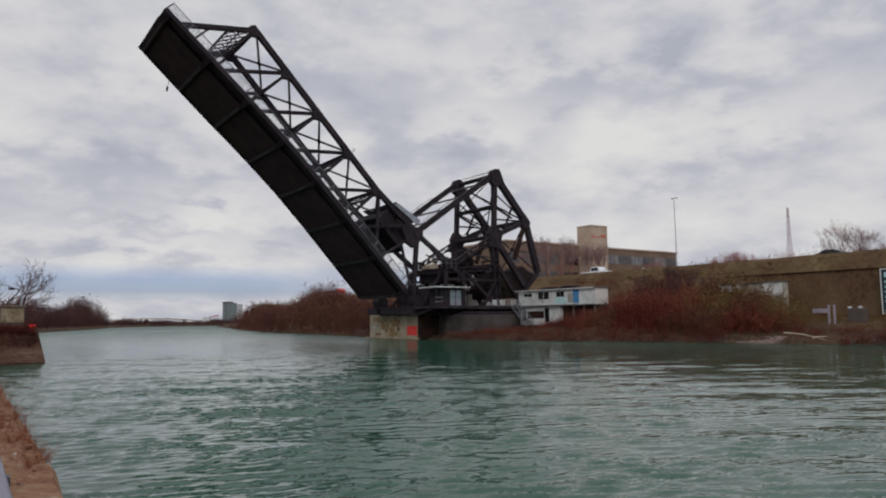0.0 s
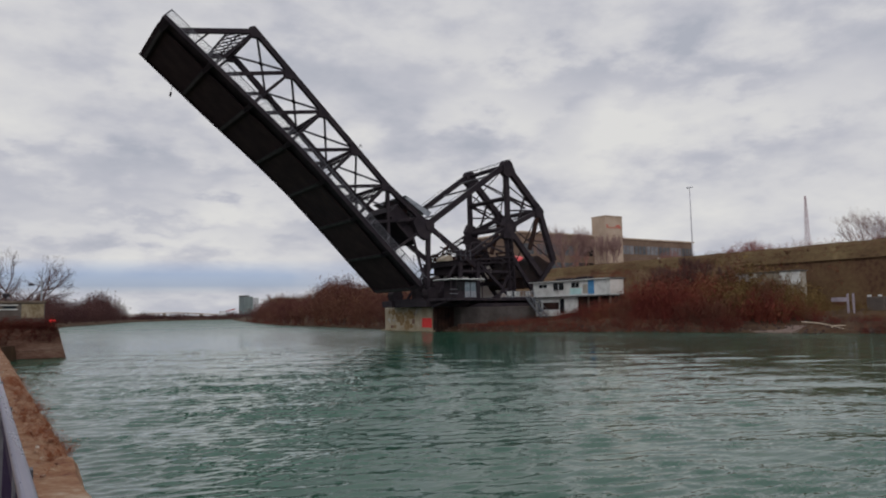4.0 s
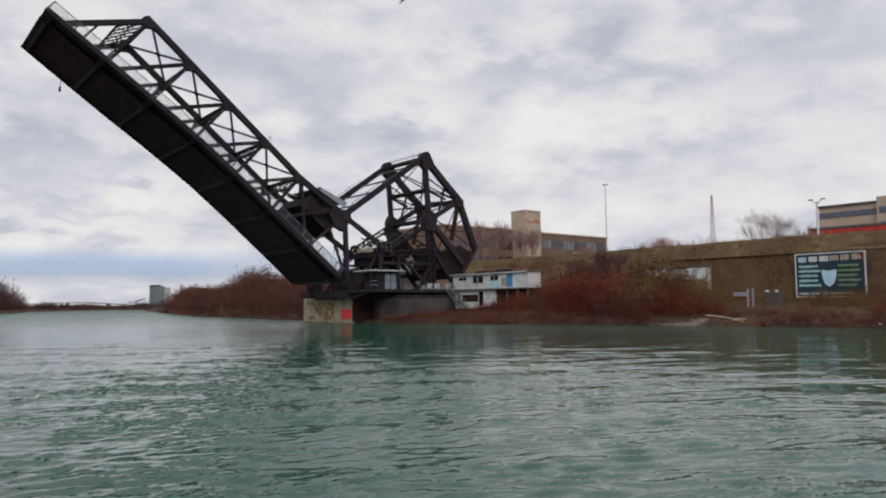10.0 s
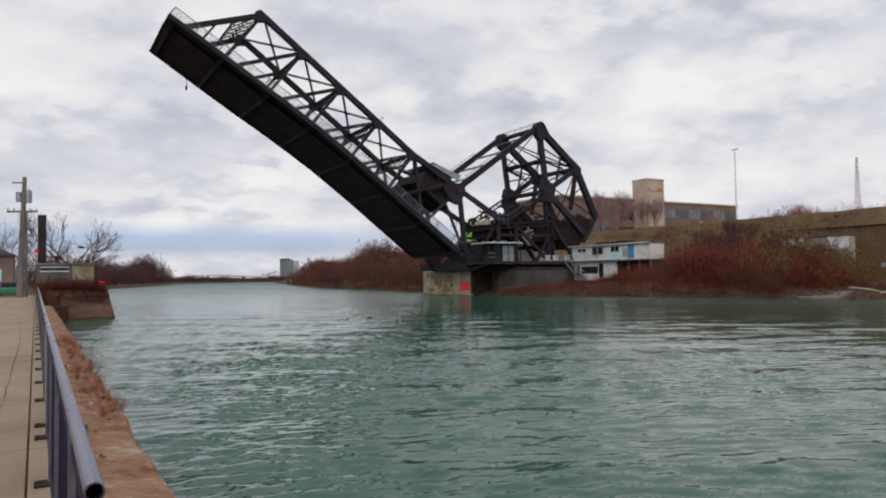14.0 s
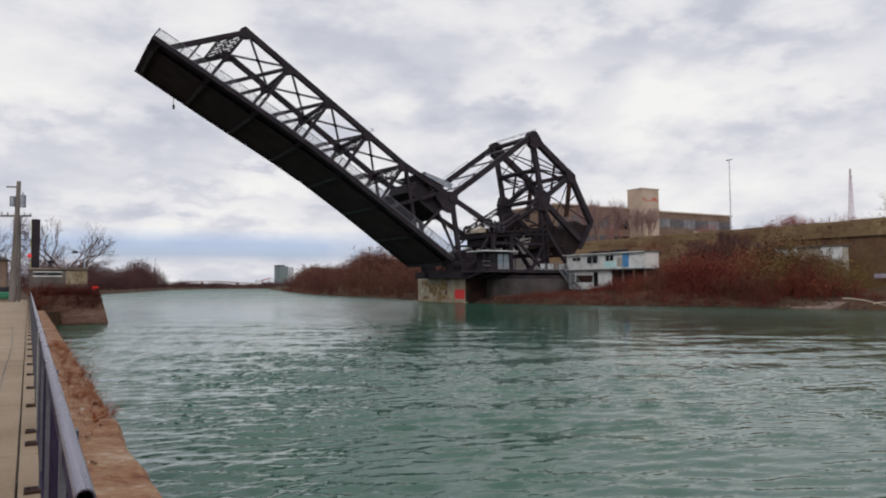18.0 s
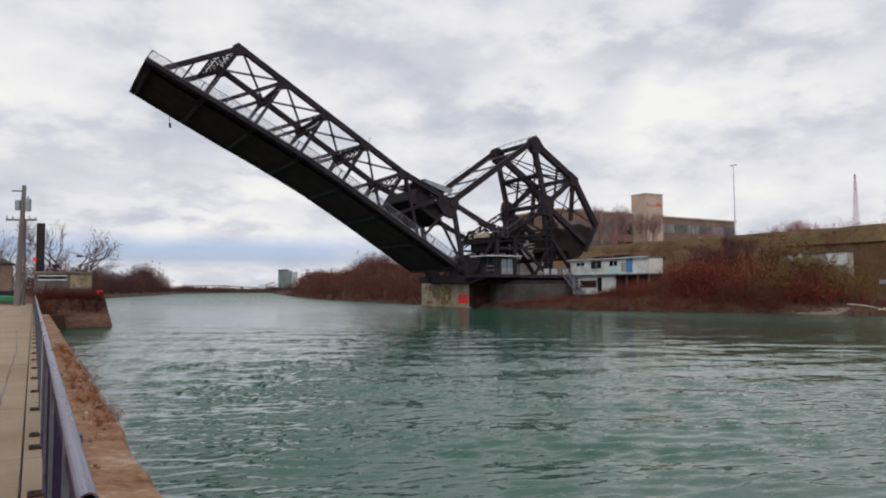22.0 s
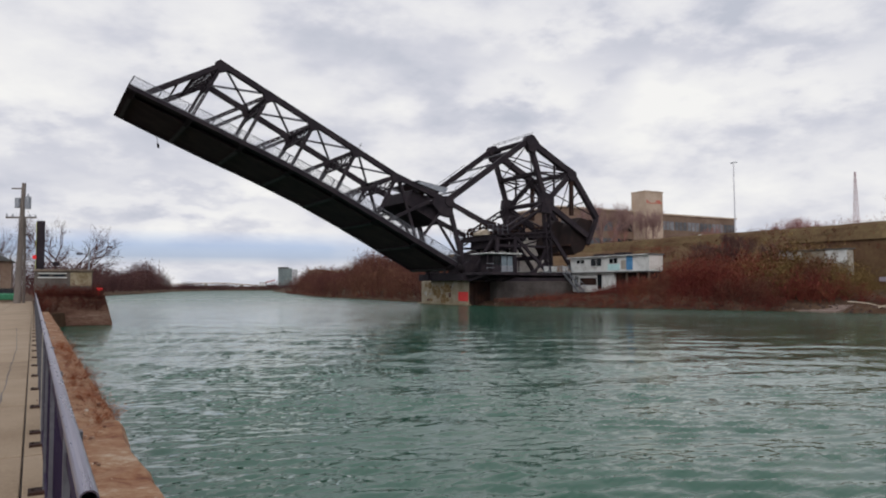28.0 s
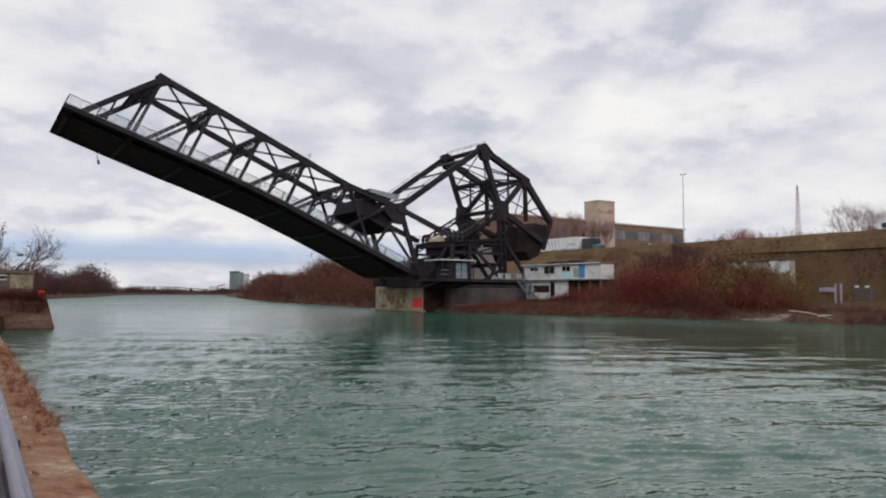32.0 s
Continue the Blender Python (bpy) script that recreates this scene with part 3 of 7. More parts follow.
def build_rubble():
    rng = random.Random(31)
    vs, fs = [], []
    for i in range(170):
        y = 1.5 + 40 * rng.random() ** 1.5
        x, r = rng.uniform(0.16, 0.80), rng.uniform(0.006, 0.02) * (2.2 if rng.random() < 0.1 else 1)
        base, m = len(vs), 6
        for k, (q, h) in enumerate(((1.0, -0.4), (0.75, 0.25))):
            for a in range(m):
                t = 2 * math.pi * a / m + rng.uniform(-0.25, 0.25)
                vs.append((x + r * q * math.cos(t), y + r * 1.3 * q * math.sin(t), 0.968 + r * (h + rng.uniform(-0.1, 0.1))))
        for a in range(m):
            c = (a + 1) % m
            fs.append((base + a, base + c, base + m + c, base + m + a))
        fs.append(tuple(base + m + a for a in range(m)))
    me = bpy.data.meshes.new("ledge_rubble")
    me.from_pydata(vs, [], fs)
    tagged(finish("ledge_rubble", me, mat("crumbled_concrete_bits", [(0.12, 0.05, 0.03), (0.30, 0.20, 0.14), (0.50, 0.42, 0.34)], 0.9, 0, 4, 20, 0.2, island=0.5, world_space=True)), "crumbs of broken concrete on the canal ledge", "rubble", kind="stuff")


build_rubble()


def build_railing():
    rail = empty("railing", pose(0.082, 1.5, 1.0), "canal railing with an aluminium top pipe and dark bars", "railing")
    L = 86.0

    def pipe(bm):
        r, seg, y0 = 0.019, 16, 0.0
        rings = []
        for yy, rr in ((y0, r), (L, r), ):
            rings.append([bm.verts.new((0.017 + rr * math.cos(2 * math.pi * i / seg), yy, 1.07 - r + rr * math.sin(2 * math.pi * i / seg))) for i in range(seg)])
        inner = [bm.verts.new((0.017 + 0.0155 * math.cos(2 * math.pi * i / seg), y0, 1.07 - r + 0.0155 * math.sin(2 * math.pi * i / seg))) for i in range(seg)]
        deep = [bm.verts.new((0.017 + 0.0155 * math.cos(2 * math.pi * i / seg), y0 + 0.4, 1.07 - r + 0.0155 * math.sin(2 * math.pi * i / seg))) for i in range(seg)]
        for i in range(seg):
            j = (i + 1) % seg
            bm.faces.new((rings[0][i], rings[0][j], rings[1][j], rings[1][i]))
            bm.faces.new((rings[0][i], inner[i], inner[j], rings[0][j]))
            bm.faces.new((inner[i], deep[i], deep[j], inner[j]))
        bm.faces.new(deep)

    one("top_rail", pipe, ALU, rail, "silvery round top pipe with an open end")
    one("upper_bar", lambda bm: box(bm, (0.012, 0.05, 0.93), (0.048, L, 0.965)), DARK_RAIL, rail)
    one("lower_bar", lambda bm: box(bm, (0.012, 0.05, 0.10), (0.048, L, 0.135)), DARK_RAIL, rail)
    bar = bmesh.new()
    box(bar, (0.022, 0, 0.13), (0.038, 0.016, 0.935))
    bar_mesh = bpy.data.meshes.new("bar")
    bar.to_mesh(bar_mesh)
    bar.free()
    bar_mesh.materials.append(DARK_RAIL)
    for i in range(300):
        o = new("bar", bar_mesh)
        o.parent, o.location = rail, (0, 0.12 + i * 0.115, 0)
    bm = bmesh.new()
    for i in range(300, 700):
        y = 0.12 + i * 0.115
        box(bm, (0.022, y, 0.13), (0.038, y + 0.016, 0.935))
    part("far_bar", bm, DARK_RAIL, rail)["kind"] = "stuff"
    post = bmesh.new()
    box(post, (0.005, -0.025, 0.0), (0.055, 0.025, 1.02))
    pm = bpy.data.meshes.new("post")
    post.to_mesh(pm)
    post.free()
    pm.materials.append(RAIL_GREY)
    foot = bmesh.new()
    box(foot, (-0.085, -0.075, 0.0), (0.075, 0.075, 0.02), 0.003)
    for sx in (-0.055, 0.055):
        tube(foot, (sx, 0, 0.012), (sx, 0, 0.032), 0.011, seg=6)
    fm = bpy.data.meshes.new("foot_plate")
    foot.to_mesh(fm)
    foot.free()
    fm.materials.append(STEEL_RUST)
    # paler copy for a single post, its lit look painted into the metal
    pale = pm.copy()
    pale.materials[0] = mat("lit_pale_post_metal", [(0.30, 0.27, 0.23), (0.42, 0.39, 0.34), (0.52, 0.49, 0.44)], 0.6, 0.2, 3, 30, 0.05)
    spots = [0.9 + 1.72 * i for i in range(4)] + [6.70 + 1.73 * i for i in range(46)]
    for y in spots:
        p = new("post", pale if y == 6.70 else pm)
        p.parent, p.location = rail, (0, y, 0)
        f = new("foot_plate", fm)
        f.parent, f.location = p, (0.0, 0, 0)


build_railing()


# ---- bascule bridge ----
Y0, W = 74.86, 8.75
HX, HZ = 46.50, 4.71
TX, TZ = 59.06, 13.53
FS, FU = 5.95, 6.0
TILT = [(0, 47.14), (1, 46.38), (2, 45.80), (2.5, 45.50), (4.5, 44.0), (6, 42.86), (8, 41.60), (10, 40.11), (12, 38.60), (14, 37.25), (16.5, 35.50), (18, 34.34), (20, 32.92), (22, 31.40), (24, 29.88), (25.5, 28.68), (27.5, 27.16), (29, 25.99), (30, 25.17), (31, 24.40), (32, 23.60)]


def deck_u(s):
    return table(s, [(0, -0.60), (20, -0.63), (24, -0.75), (28, -1.02), (35, -1.60), (42.7, -2.30)])


def low_u(s):
    return table(s, [(0, -1.55), (7, -1.42), (14, -1.30), (20, -1.34), (26, -1.68), (32, -2.26), (38, -2.70), (42.7, -3.0)])


BREAKS = [42.6, 38.5, 35, 31.5, 28, 24, 20, 14, 8, 2.2]


def build_leaf():
    leaf = empty("bascule_leaf", pose(HX, Y0, HZ, 0, 47.14, 0), "black steel truss leaf of a bascule bridge, half raised", "bridge span")
    tops = [36.1, 30.45, 24.8, 19.1, 13.4]
    U = 5.2
    T0 = 42.6
    FAR = W + 0.95
    P = lambda s, y, u: (-s, y, u)
    up = (0, 0, 1)

    def slab(bm):
        for s0, s1 in zip(BREAKS, BREAKS[1:]):
            prism(bm, [(-s0, deck_u(s0)), (-s1, deck_u(s1)), (-s1, deck_u(s1) - 0.24), (-s0, deck_u(s0) - 0.24)], -1.5, FAR)
    one("deck", slab, STEEL, leaf, "dark steel deck")
    one("fascia_girder", lambda bm: prism(bm, [(-s, deck_u(s) + 0.06) for s in BREAKS] + [(-s, deck_u(s) - 0.5 + 0.004 * s) for s in BREAKS[::-1]], -1.62, -1.48), STEEL, leaf)
    one("fascia_girder", lambda bm: prism(bm, [(-s, low_u(s)) for s in BREAKS] + [(-s, deck_u(s) + 0.06) for s in BREAKS[::-1]], FAR - 0.02, FAR + 0.12), STEEL, leaf)
    for i in range(7):
        y = 0.9 + i * (W - 1.8) / 6
        one("stringer", lambda bm: [beam(bm, P(s0, y, deck_u(s0) - 0.36), P(s1, y, deck_u(s1) - 0.36), 0.22, 0.26) for s0, s1 in zip(BREAKS, BREAKS[1:])], STEEL, leaf)
    for k in range(8):
        s = 41.9 - k * 5.66
        bm = bmesh.new()
        d0, l0 = deck_u(s) - 0.27, low_u(s)
        for x0, x1, up_, in ((-s - 0.08, -s + 0.08, 0.0), (-s - 0.26, -s + 0.26, 1.0)):
            top_ = [(-1.45, d0 - 0.1), (0.2, l0 + 0.06), (FAR - 0.05, l0 + 0.06)] if up_ else [(-1.45, d0), (FAR - 0.05, d0)]
            low_ = [(FAR - 0.05, l0), (0.2, l0), (-1.45, d0 - 0.18)]
            ring = top_ + low_
            va = [bm.verts.new((x0, y, z)) for y, z in ring]
            vb = [bm.verts.new((x1, y, z)) for y, z in ring]
            bm.faces.new(va)
            bm.faces.new(vb[::-1])
            for i in range(len(ring)):
                j = (i + 1) % len(ring)
                bm.faces.new((va[j], va[i], vb[i], vb[j]))
        part("floor_beam", bm, STEEL, leaf)
        bm = bmesh.new()
        beam(bm, P(s, 0.3, l0 - 0.02), P(s - 0.02, FAR - 0.3, l0 - 0.02), 0.3, 0.03)
        part("bottom_flange", bm, FLANGE, leaf, "worn lower flange")
    one("soffit", lambda bm: prism(bm, [(-s, low_u(s) + 0.22) for s in BREAKS] + [(-s, low_u(s) + 0.27) for s in BREAKS[::-1]], 0.1, FAR - 0.02), SOFFIT, leaf, "brown plated underside, tinted against green bounce light")
    for y in (0, W):
        hip, heel = P(36.1, y, U), P(0, y, 0)
        one("bottom_chord", lambda bm: [beam(bm, P(s0, y, deck_u(s0) + 0.02), P(s1, y, deck_u(s1) + 0.02), 0.42, 0.5) for s0, s1 in zip(BREAKS, BREAKS[1:])], STEEL, leaf)
        one("end_post", lambda bm: beam(bm, P(41.2, y, deck_u(41.2)), hip, 0.5, 0.5), STEEL, leaf)
        one("hanger", lambda bm: beam(bm, P(38.9, y, U - 3.9), P(38.9, y, deck_u(38.9)), 0.16, 0.2, (1, 0, 0)), STEEL, leaf)
        bm = bmesh.new()
        beam(bm, hip, P(13.4, y, U), 0.55, 0.58)
        part("top_chord", bm, STEEL, leaf)
        one("top_chord", lambda bm: beam(bm, P(13.4, y, U), P(FS, y, FU), 0.55, 0.62), STEEL, leaf)
        for i, s in enumerate(tops):
            one("vertical", lambda bm: laced(bm, P(s, y, U - 0.2), P(s + 0.1, y, deck_u(s)), 0.34, 0.32, (1, 0, 0), 0.13, 0.5), STEEL, leaf)
            nxt = tops[i + 1] if i + 1 < len(tops) else 7.6
            ut = U if i + 1 < len(tops) else 5.6
            one("diagonal", lambda bm: laced(bm, P(nxt + 0.1, y, ut - 0.15), P(s - 0.9, y, deck_u(s)), 0.36, 0.36, up, 0.15, 0.6), STEEL, leaf)
            bm = bmesh.new()
            prism(bm, [(-s - 0.75, U - 0.25), (-s - 0.5, U + 0.3), (-s + 0.6, U + 0.3), (-s + 0.8, U - 0.2), (-s + 0.2, U - 0.85), (-s - 0.2, U - 0.85)], y - 0.27, y + 0.27)
            part("gusset", bm, STEEL, leaf)
        # heel: post and brace from the link pin to the trunnion
        one("heel_post", lambda bm: beam(bm, P(FS, y, FU), P(0.6, y, 0.2), 0.45, 0.5), STEEL, leaf)
        one("heel_brace", lambda bm: beam(bm, P(12.8, y, U - 0.3), P(7.4, y, deck_u(7.4)), 0.28, 0.32), STEEL, leaf)
        one("heel_brace", lambda bm: beam(bm, P(7.4, y, deck_u(7.4)), P(FS, y, FU), 0.26, 0.3), STEEL, leaf)
        one("heel_brace", lambda bm: beam(bm, P(6.6, y, 3.4), P(0.4, y, 0.0), 0.24, 0.28), STEEL, leaf)
        bm = bmesh.new()
        prism(bm, [(-FS - 2.0, FU - 0.6), (-FS - 0.6, FU + 0.5), (-FS + 0.5, FU + 0.45), (-FS + 0.9, FU - 0.5), (-FS + 0.9, FU - 1.7), (-FS - 0.2, FU - 2.0), (-FS - 1.9, FU - 1.4)], y - 0.34, y + 0.34)
        part("pin_gusset", bm, STEEL, leaf)
        bm = bmesh.new()
        tube(bm, P(FS, y - 0.45, FU), P(FS, y + 0.45, FU), 0.42, seg=18)
        part("link_pin", bm, STEEL, leaf)
        one("trunnion", lambda bm: tube(bm, P(0, y - 0.8, 0), P(0, y + 0.8, 0), 0.75, seg=20), STEEL, leaf)
    # lateral and sway bracing between the trusses
    nodes = tops + [7.6]
    for i, s in enumerate(tops):
        one("top_strut", lambda bm: laced(bm, P(s, 0, U), P(s, W, U), 0.3, 0.36, up, 0.1, 0.7), STEEL, leaf)
        t = nodes[i + 1]
        ut = U if i + 1 < len(tops) else 5.5
        for a, b in ((0, W), (W, 0)):
            one("top_lateral", lambda bm: beam(bm, P(s, a, U + 0.1), P(t, b, ut + 0.1), 0.22, 0.16), LATERAL, leaf)
        mid = lerp(P(s, W / 2, U + 0.1), P(t, W / 2, ut + 0.1), 0.5)
        one("lateral_knot", lambda bm: box(bm, mid - Vector((0.3, 0.3, 0.1)), mid + Vector((0.3, 0.3, 0.1)), 0.05), STEEL, leaf)
        bm = bmesh.new()
        low = U - 1.7
        beam(bm, P(s, 0.2, low), P(s, W - 0.2, low), 0.18, 0.2)
        k = 6
        for j in range(k):
            a, b = 0.3 + (W - 0.6) * j / k, 0.3 + (W - 0.6) * (j + 1) / k
            beam(bm, P(s, a, low), P(s, b, U - 0.2), 0.08, 0.12, (1, 0, 0))
            beam(bm, P(s, b, low), P(s, a, U - 0.2), 0.08, 0.12, (1, 0, 0))
        for a, b in ((0.15, 1.5), (W - 0.15, W - 1.5)):
            beam(bm, P(s, a, low - 1.5), P(s, b, low), 0.14, 0.16, (1, 0, 0))
        part("sway_frame", bm, STEEL, leaf)
    # portal lattice in the plane of the end posts
    bm = bmesh.new()
    q0, q1 = P(36.1, 0, U), P(41.2, 0, deck_u(41.2))
    at = lambda y, k: Vector((q0[0] + (q1[0] - q0[0]) * k, y, q0[2] + (q1[2] - q0[2]) * k))
    beam(bm, at(0.1, 0.34), at(W - 0.1, 0.34), 0.2, 0.25)
    for j in range(6):
        a, b = 0.2 + (W - 0.4) * j / 6, 0.2 + (W - 0.4) * (j + 1) / 6
        for k0, k1 in ((0.02, 0.18), (0.18, 0.34)):
            beam(bm, at(a, k0), at(b, k1), 0.06, 0.13, (1, 0, 0))
            beam(bm, at(b, k0), at(a, k1), 0.06, 0.13, (1, 0, 0))
    beam(bm, at(0.1, 0.18), at(W - 0.1, 0.18), 0.12, 0.14)
    part("portal", bm, STEEL, leaf)
    # machinery floor behind the last panel
    bm = bmesh.new()
    box(bm, (-11.0, 0.35, 3.05), (-5.6, W - 0.35, 3.3))
    box(bm, (-10.6, 0.7, 3.3), (-6.0, W - 0.7, 5.2), 0.1)
    part("machinery_housing", bm, STEEL, leaf, "dark machinery housing between the trusses")
    for i in range(5):
        y = 1.2 + i * (W - 2.4) / 4
        one("winch_drum", lambda bm: tube(bm, (-9.2, y - 0.35, 5.2), (-9.2, y + 0.35, 5.2), 0.42, seg=14), STEEL_RUST, leaf)
    bm = bmesh.new()
    prism(bm, [(-10.9, 5.75), (-6.9, 6.55), (-6.9, 7.35), (-10.6, 6.1)], -0.42, -0.36)
    prism(bm, [(-10.9, 6.05), (-6.9, 7.3), (-6.9, 7.38), (-10.9, 6.13)], -0.42, W - 0.5)
    part("machinery_roof", bm, GALV, leaf, "grey sheet roof with a pale side panel")
    # footway railings
    for y in (-1.5, FAR):
        bm = bmesh.new()
        for h in (1.02, 0.14):
            for s0, s1 in zip(BREAKS, BREAKS[1:]):
                beam(bm, P(s0, y, deck_u(s0) + h), P(s1, y, deck_u(s1) + h), 0.06, 0.06)
        part("footway_rail", bm, RAIL_GREY, leaf, "grey railing bars")
        bm = bmesh.new()
        s = T0
        while s > 2.5:
            beam(bm, P(s, y, deck_u(s) + 0.1), P(s, y, deck_u(s) + 1.02), 0.04, 0.03, (1, 0, 0))
            s -= 0.13
        part("footway_bar", bm, RAIL_GREY, leaf)["kind"] = "stuff"
        for i in range(15):
            s = T0 - 0.03 - i * 2.78
            one("rail_post", lambda bm: beam(bm, P(s, y, deck_u(s)), P(s, y, deck_u(s) + 1.06), 0.11, 0.11, (1, 0, 0)), RAIL_GREY, leaf)
    # small lantern under the free end
    bm = bmesh.new()
    s, y = 37.8, FAR + 0.05
    p, dn = Vector(P(s, y, low_u(s) + 0.1)), Vector((0.59, 0, -0.81))
    beam(bm, p, p + dn * 0.9, 0.05, 0.05, (0, 1, 0))
    tube(bm, p + dn * 0.9, p + dn * 1.4, 0.12, seg=10)
    part("lantern", bm, STEEL, leaf, "small hanging navigation lantern")
    bm = bmesh.new()
    tube(bm, P(19.0, 0, U), P(19.0, 0, U + 1.1), 0.03, seg=6)
    beam(bm, P(19.3, 0, U + 0.8), P(18.7, 0, U + 0.8), 0.03, 0.03)
    part("aerial", bm, STEEL, leaf)
    return leaf


leaf = build_leaf()


def build_counterweight():
    cw = empty("bridge_counterweight", pose(TX, Y0, TZ, 0, 47.14, 0), "black steel counterweight frame swinging on the bridge tower", "counterweight")
    A, B, Cc = (-FS, FU), (2.07, 5.78), (8.7, 2.5)
    for y in (0, W):
        Q = lambda p: (p[0], y, p[1])
        one("main_arm", lambda bm: beam(bm, Q(A), Q((0, 0)), 0.5, 0.62), STEEL, cw)
        one("upper_arm", lambda bm: beam(bm, Q(A), Q(B), 0.7, 0.8), STEEL, cw)
        one("rear_arm", lambda bm: beam(bm, Q(B), Q(Cc), 0.65, 0.75), STEEL, cw)
        one("brace", lambda bm: beam(bm, Q(B), Q((0, 0)), 0.5, 0.62), STEEL, cw)
        one("hanger", lambda bm: beam(bm, Q(B), Q((4.6, 0.6)), 0.4, 0.5), STEEL_RUST, cw)
        one("lower_arm", lambda bm: beam(bm, Q((0, 0)), Q((8.3, -0.6)), 0.6, 0.7), STEEL, cw)
        one("rear_hanger", lambda bm: beam(bm, Q(Cc), Q((8.9, -1.6)), 0.5, 0.5), STEEL, cw)
        one("sub_strut", lambda bm: beam(bm, Q((-2.9, 2.9)), Q((0.2, 4.2)), 0.2, 0.24), STEEL, cw)
        one("sub_strut", lambda bm: beam(bm, Q((-1.2, 5.9)), Q((0.6, 1.9)), 0.2, 0.24), STEEL, cw)
        bm = bmesh.new()
        prism(bm, [(-0.9, -0.5), (-1.3, 0.7), (-0.7, 1.1), (0.5, 1.3), (1.0, 0.5), (1.1, -0.5), (0.2, -0.8)], y - 0.45, y + 0.45)
        part("gusset", bm, STEEL, cw)
        bm = bmesh.new()
        prism(bm, [(A[0] - 0.75, A[1] - 0.2), (A[0] - 0.5, A[1] + 0.6), (A[0] + 0.4, A[1] + 0.75), (A[0] + 1.4, A[1] + 0.4), (A[0] + 1.3, A[1] - 1.2), (A[0] + 0.3, A[1] - 1.3)], y - 0.42, y + 0.42)
        part("gusset", bm, STEEL, cw)
        bm = bmesh.new()
        prism(bm, [(B[0] - 1.0, B[1] + 0.45), (B[0] + 0.5, B[1] + 0.4), (B[0] + 1.0, B[1] - 0.5), (B[0] + 0.2, B[1] - 1.1), (B[0] - 0.7, B[1] - 0.7)], y - 0.4, y + 0.4)
        part("gusset", bm, STEEL, cw)
        bm = bmesh.new()
        tube(bm, (A[0], y - 0.5, A[1]), (A[0], y + 0.5, A[1]), 0.8, seg=20)
        part("pin_cap", bm, STEEL, cw)
        one("trunnion_cap", lambda bm: tube(bm, (0, y - 0.55, 0), (0, y + 0.55, 0), 0.5, seg=20), STEEL, cw)
    for y0, y1 in ((0.4, 3.1), (W - 3.1, W - 0.4)):
        bm = bmesh.new()
        prism(bm, [(5.9, -0.1), (6.4, 1.4), (8.6, 2.0), (9.25, 0.2), (8.9, -2.6), (7.6, -3.8), (6.5, -2.9)], y0, y1)
        bmesh.ops.bevel(bm, geom=bm.edges[:], offset=0.12, segments=1, affect="EDGES")
        part("counterweight_block", bm, CW_CONC, cw, "sooty concrete counterweight block")
    for i, (x, z) in enumerate(((6.6, -2.9), (7.7, -3.6), (8.7, -1.0), (8.4, 1.9))):
        one("band_plate", lambda bm: box(bm, (x - 0.16, 0.4, z - 0.16), (x + 0.16, W - 0.4, z + 0.16), 0.02), STEEL_RUST, cw, "rusty binding angle")
    one("cross_shaft", lambda bm: tube(bm, (0, 0, 0), (0, W, 0), 0.32, seg=12), STEEL, cw)
    for p in (A, B, (-2.9, 2.9)):
        one("cross_strut", lambda bm: laced(bm, (p[0], 0, p[1]), (p[0], W, p[1]), 0.4, 0.5, (0, 0, 1), 0.12, 0.8), STEEL, cw)
    for p, q in ((A, (-2.9, 2.9)), ((-2.9, 2.9), (0, 0)), (A, B), (B, (0, 0)), (B, Cc)):
        for a, b in ((0, W), (W, 0)):
            one("sway_rod", lambda bm: beam(bm, (p[0], a, p[1]), (q[0], b, q[1]), 0.13, 0.13), STEEL, cw)
    bm = bmesh.new()
    for y in (0.9, 1.35):
        beam(bm, (A[0] + 0.6, y, A[1]), (0.5, y, 0.6), 0.06, 0.06)
    for i in range(22):
        k = i / 21
        p = lerp((A[0] + 0.6, 0.9, A[1]), (0.5, 0.9, 0.6), k)
        beam(bm, p, p + Vector((0, 0.45, 0)), 0.04, 0.04)
    part("ladder", bm, STEEL, cw)
    for y in (0, W):
        for k, w in ((0.3, 0.14), (0.5, 0.16), (0.72, 0.2)):
            p = lerp((A[0], y, A[1]), (0, y, 0), k)
            one("fan_rod", lambda bm: beam(bm, (B[0], y, B[1]), p, w, w), STEEL, cw)
        for k in (0.35, 0.62):
            p = lerp((B[0], y, B[1]), (Cc[0], y, Cc[1]), k)
            one("fan_rod", lambda bm: beam(bm, p, (3.4, y, 1.2), 0.13, 0.13), STEEL, cw)
    # walkway rail over the upper pins
    bm = bmesh.new()
    for h in (0.85, 1.15):
        beam(bm, (A[0] - 0.2, -0.3, A[1] + h), (A[0] - 0.2, W + 0.3, A[1] + h), 0.04, 0.04)
    for i in range(7):
        y = -0.2 + i * (W + 0.4) / 6
        beam(bm, (A[0] - 0.2, y, A[1] + 0.4), (A[0] - 0.2, y, A[1] + 1.15), 0.04, 0.04, (1, 0, 0))
    part("hand_rail", bm, RAIL_GREY, cw)
    return cw


counterweight = build_counterweight()


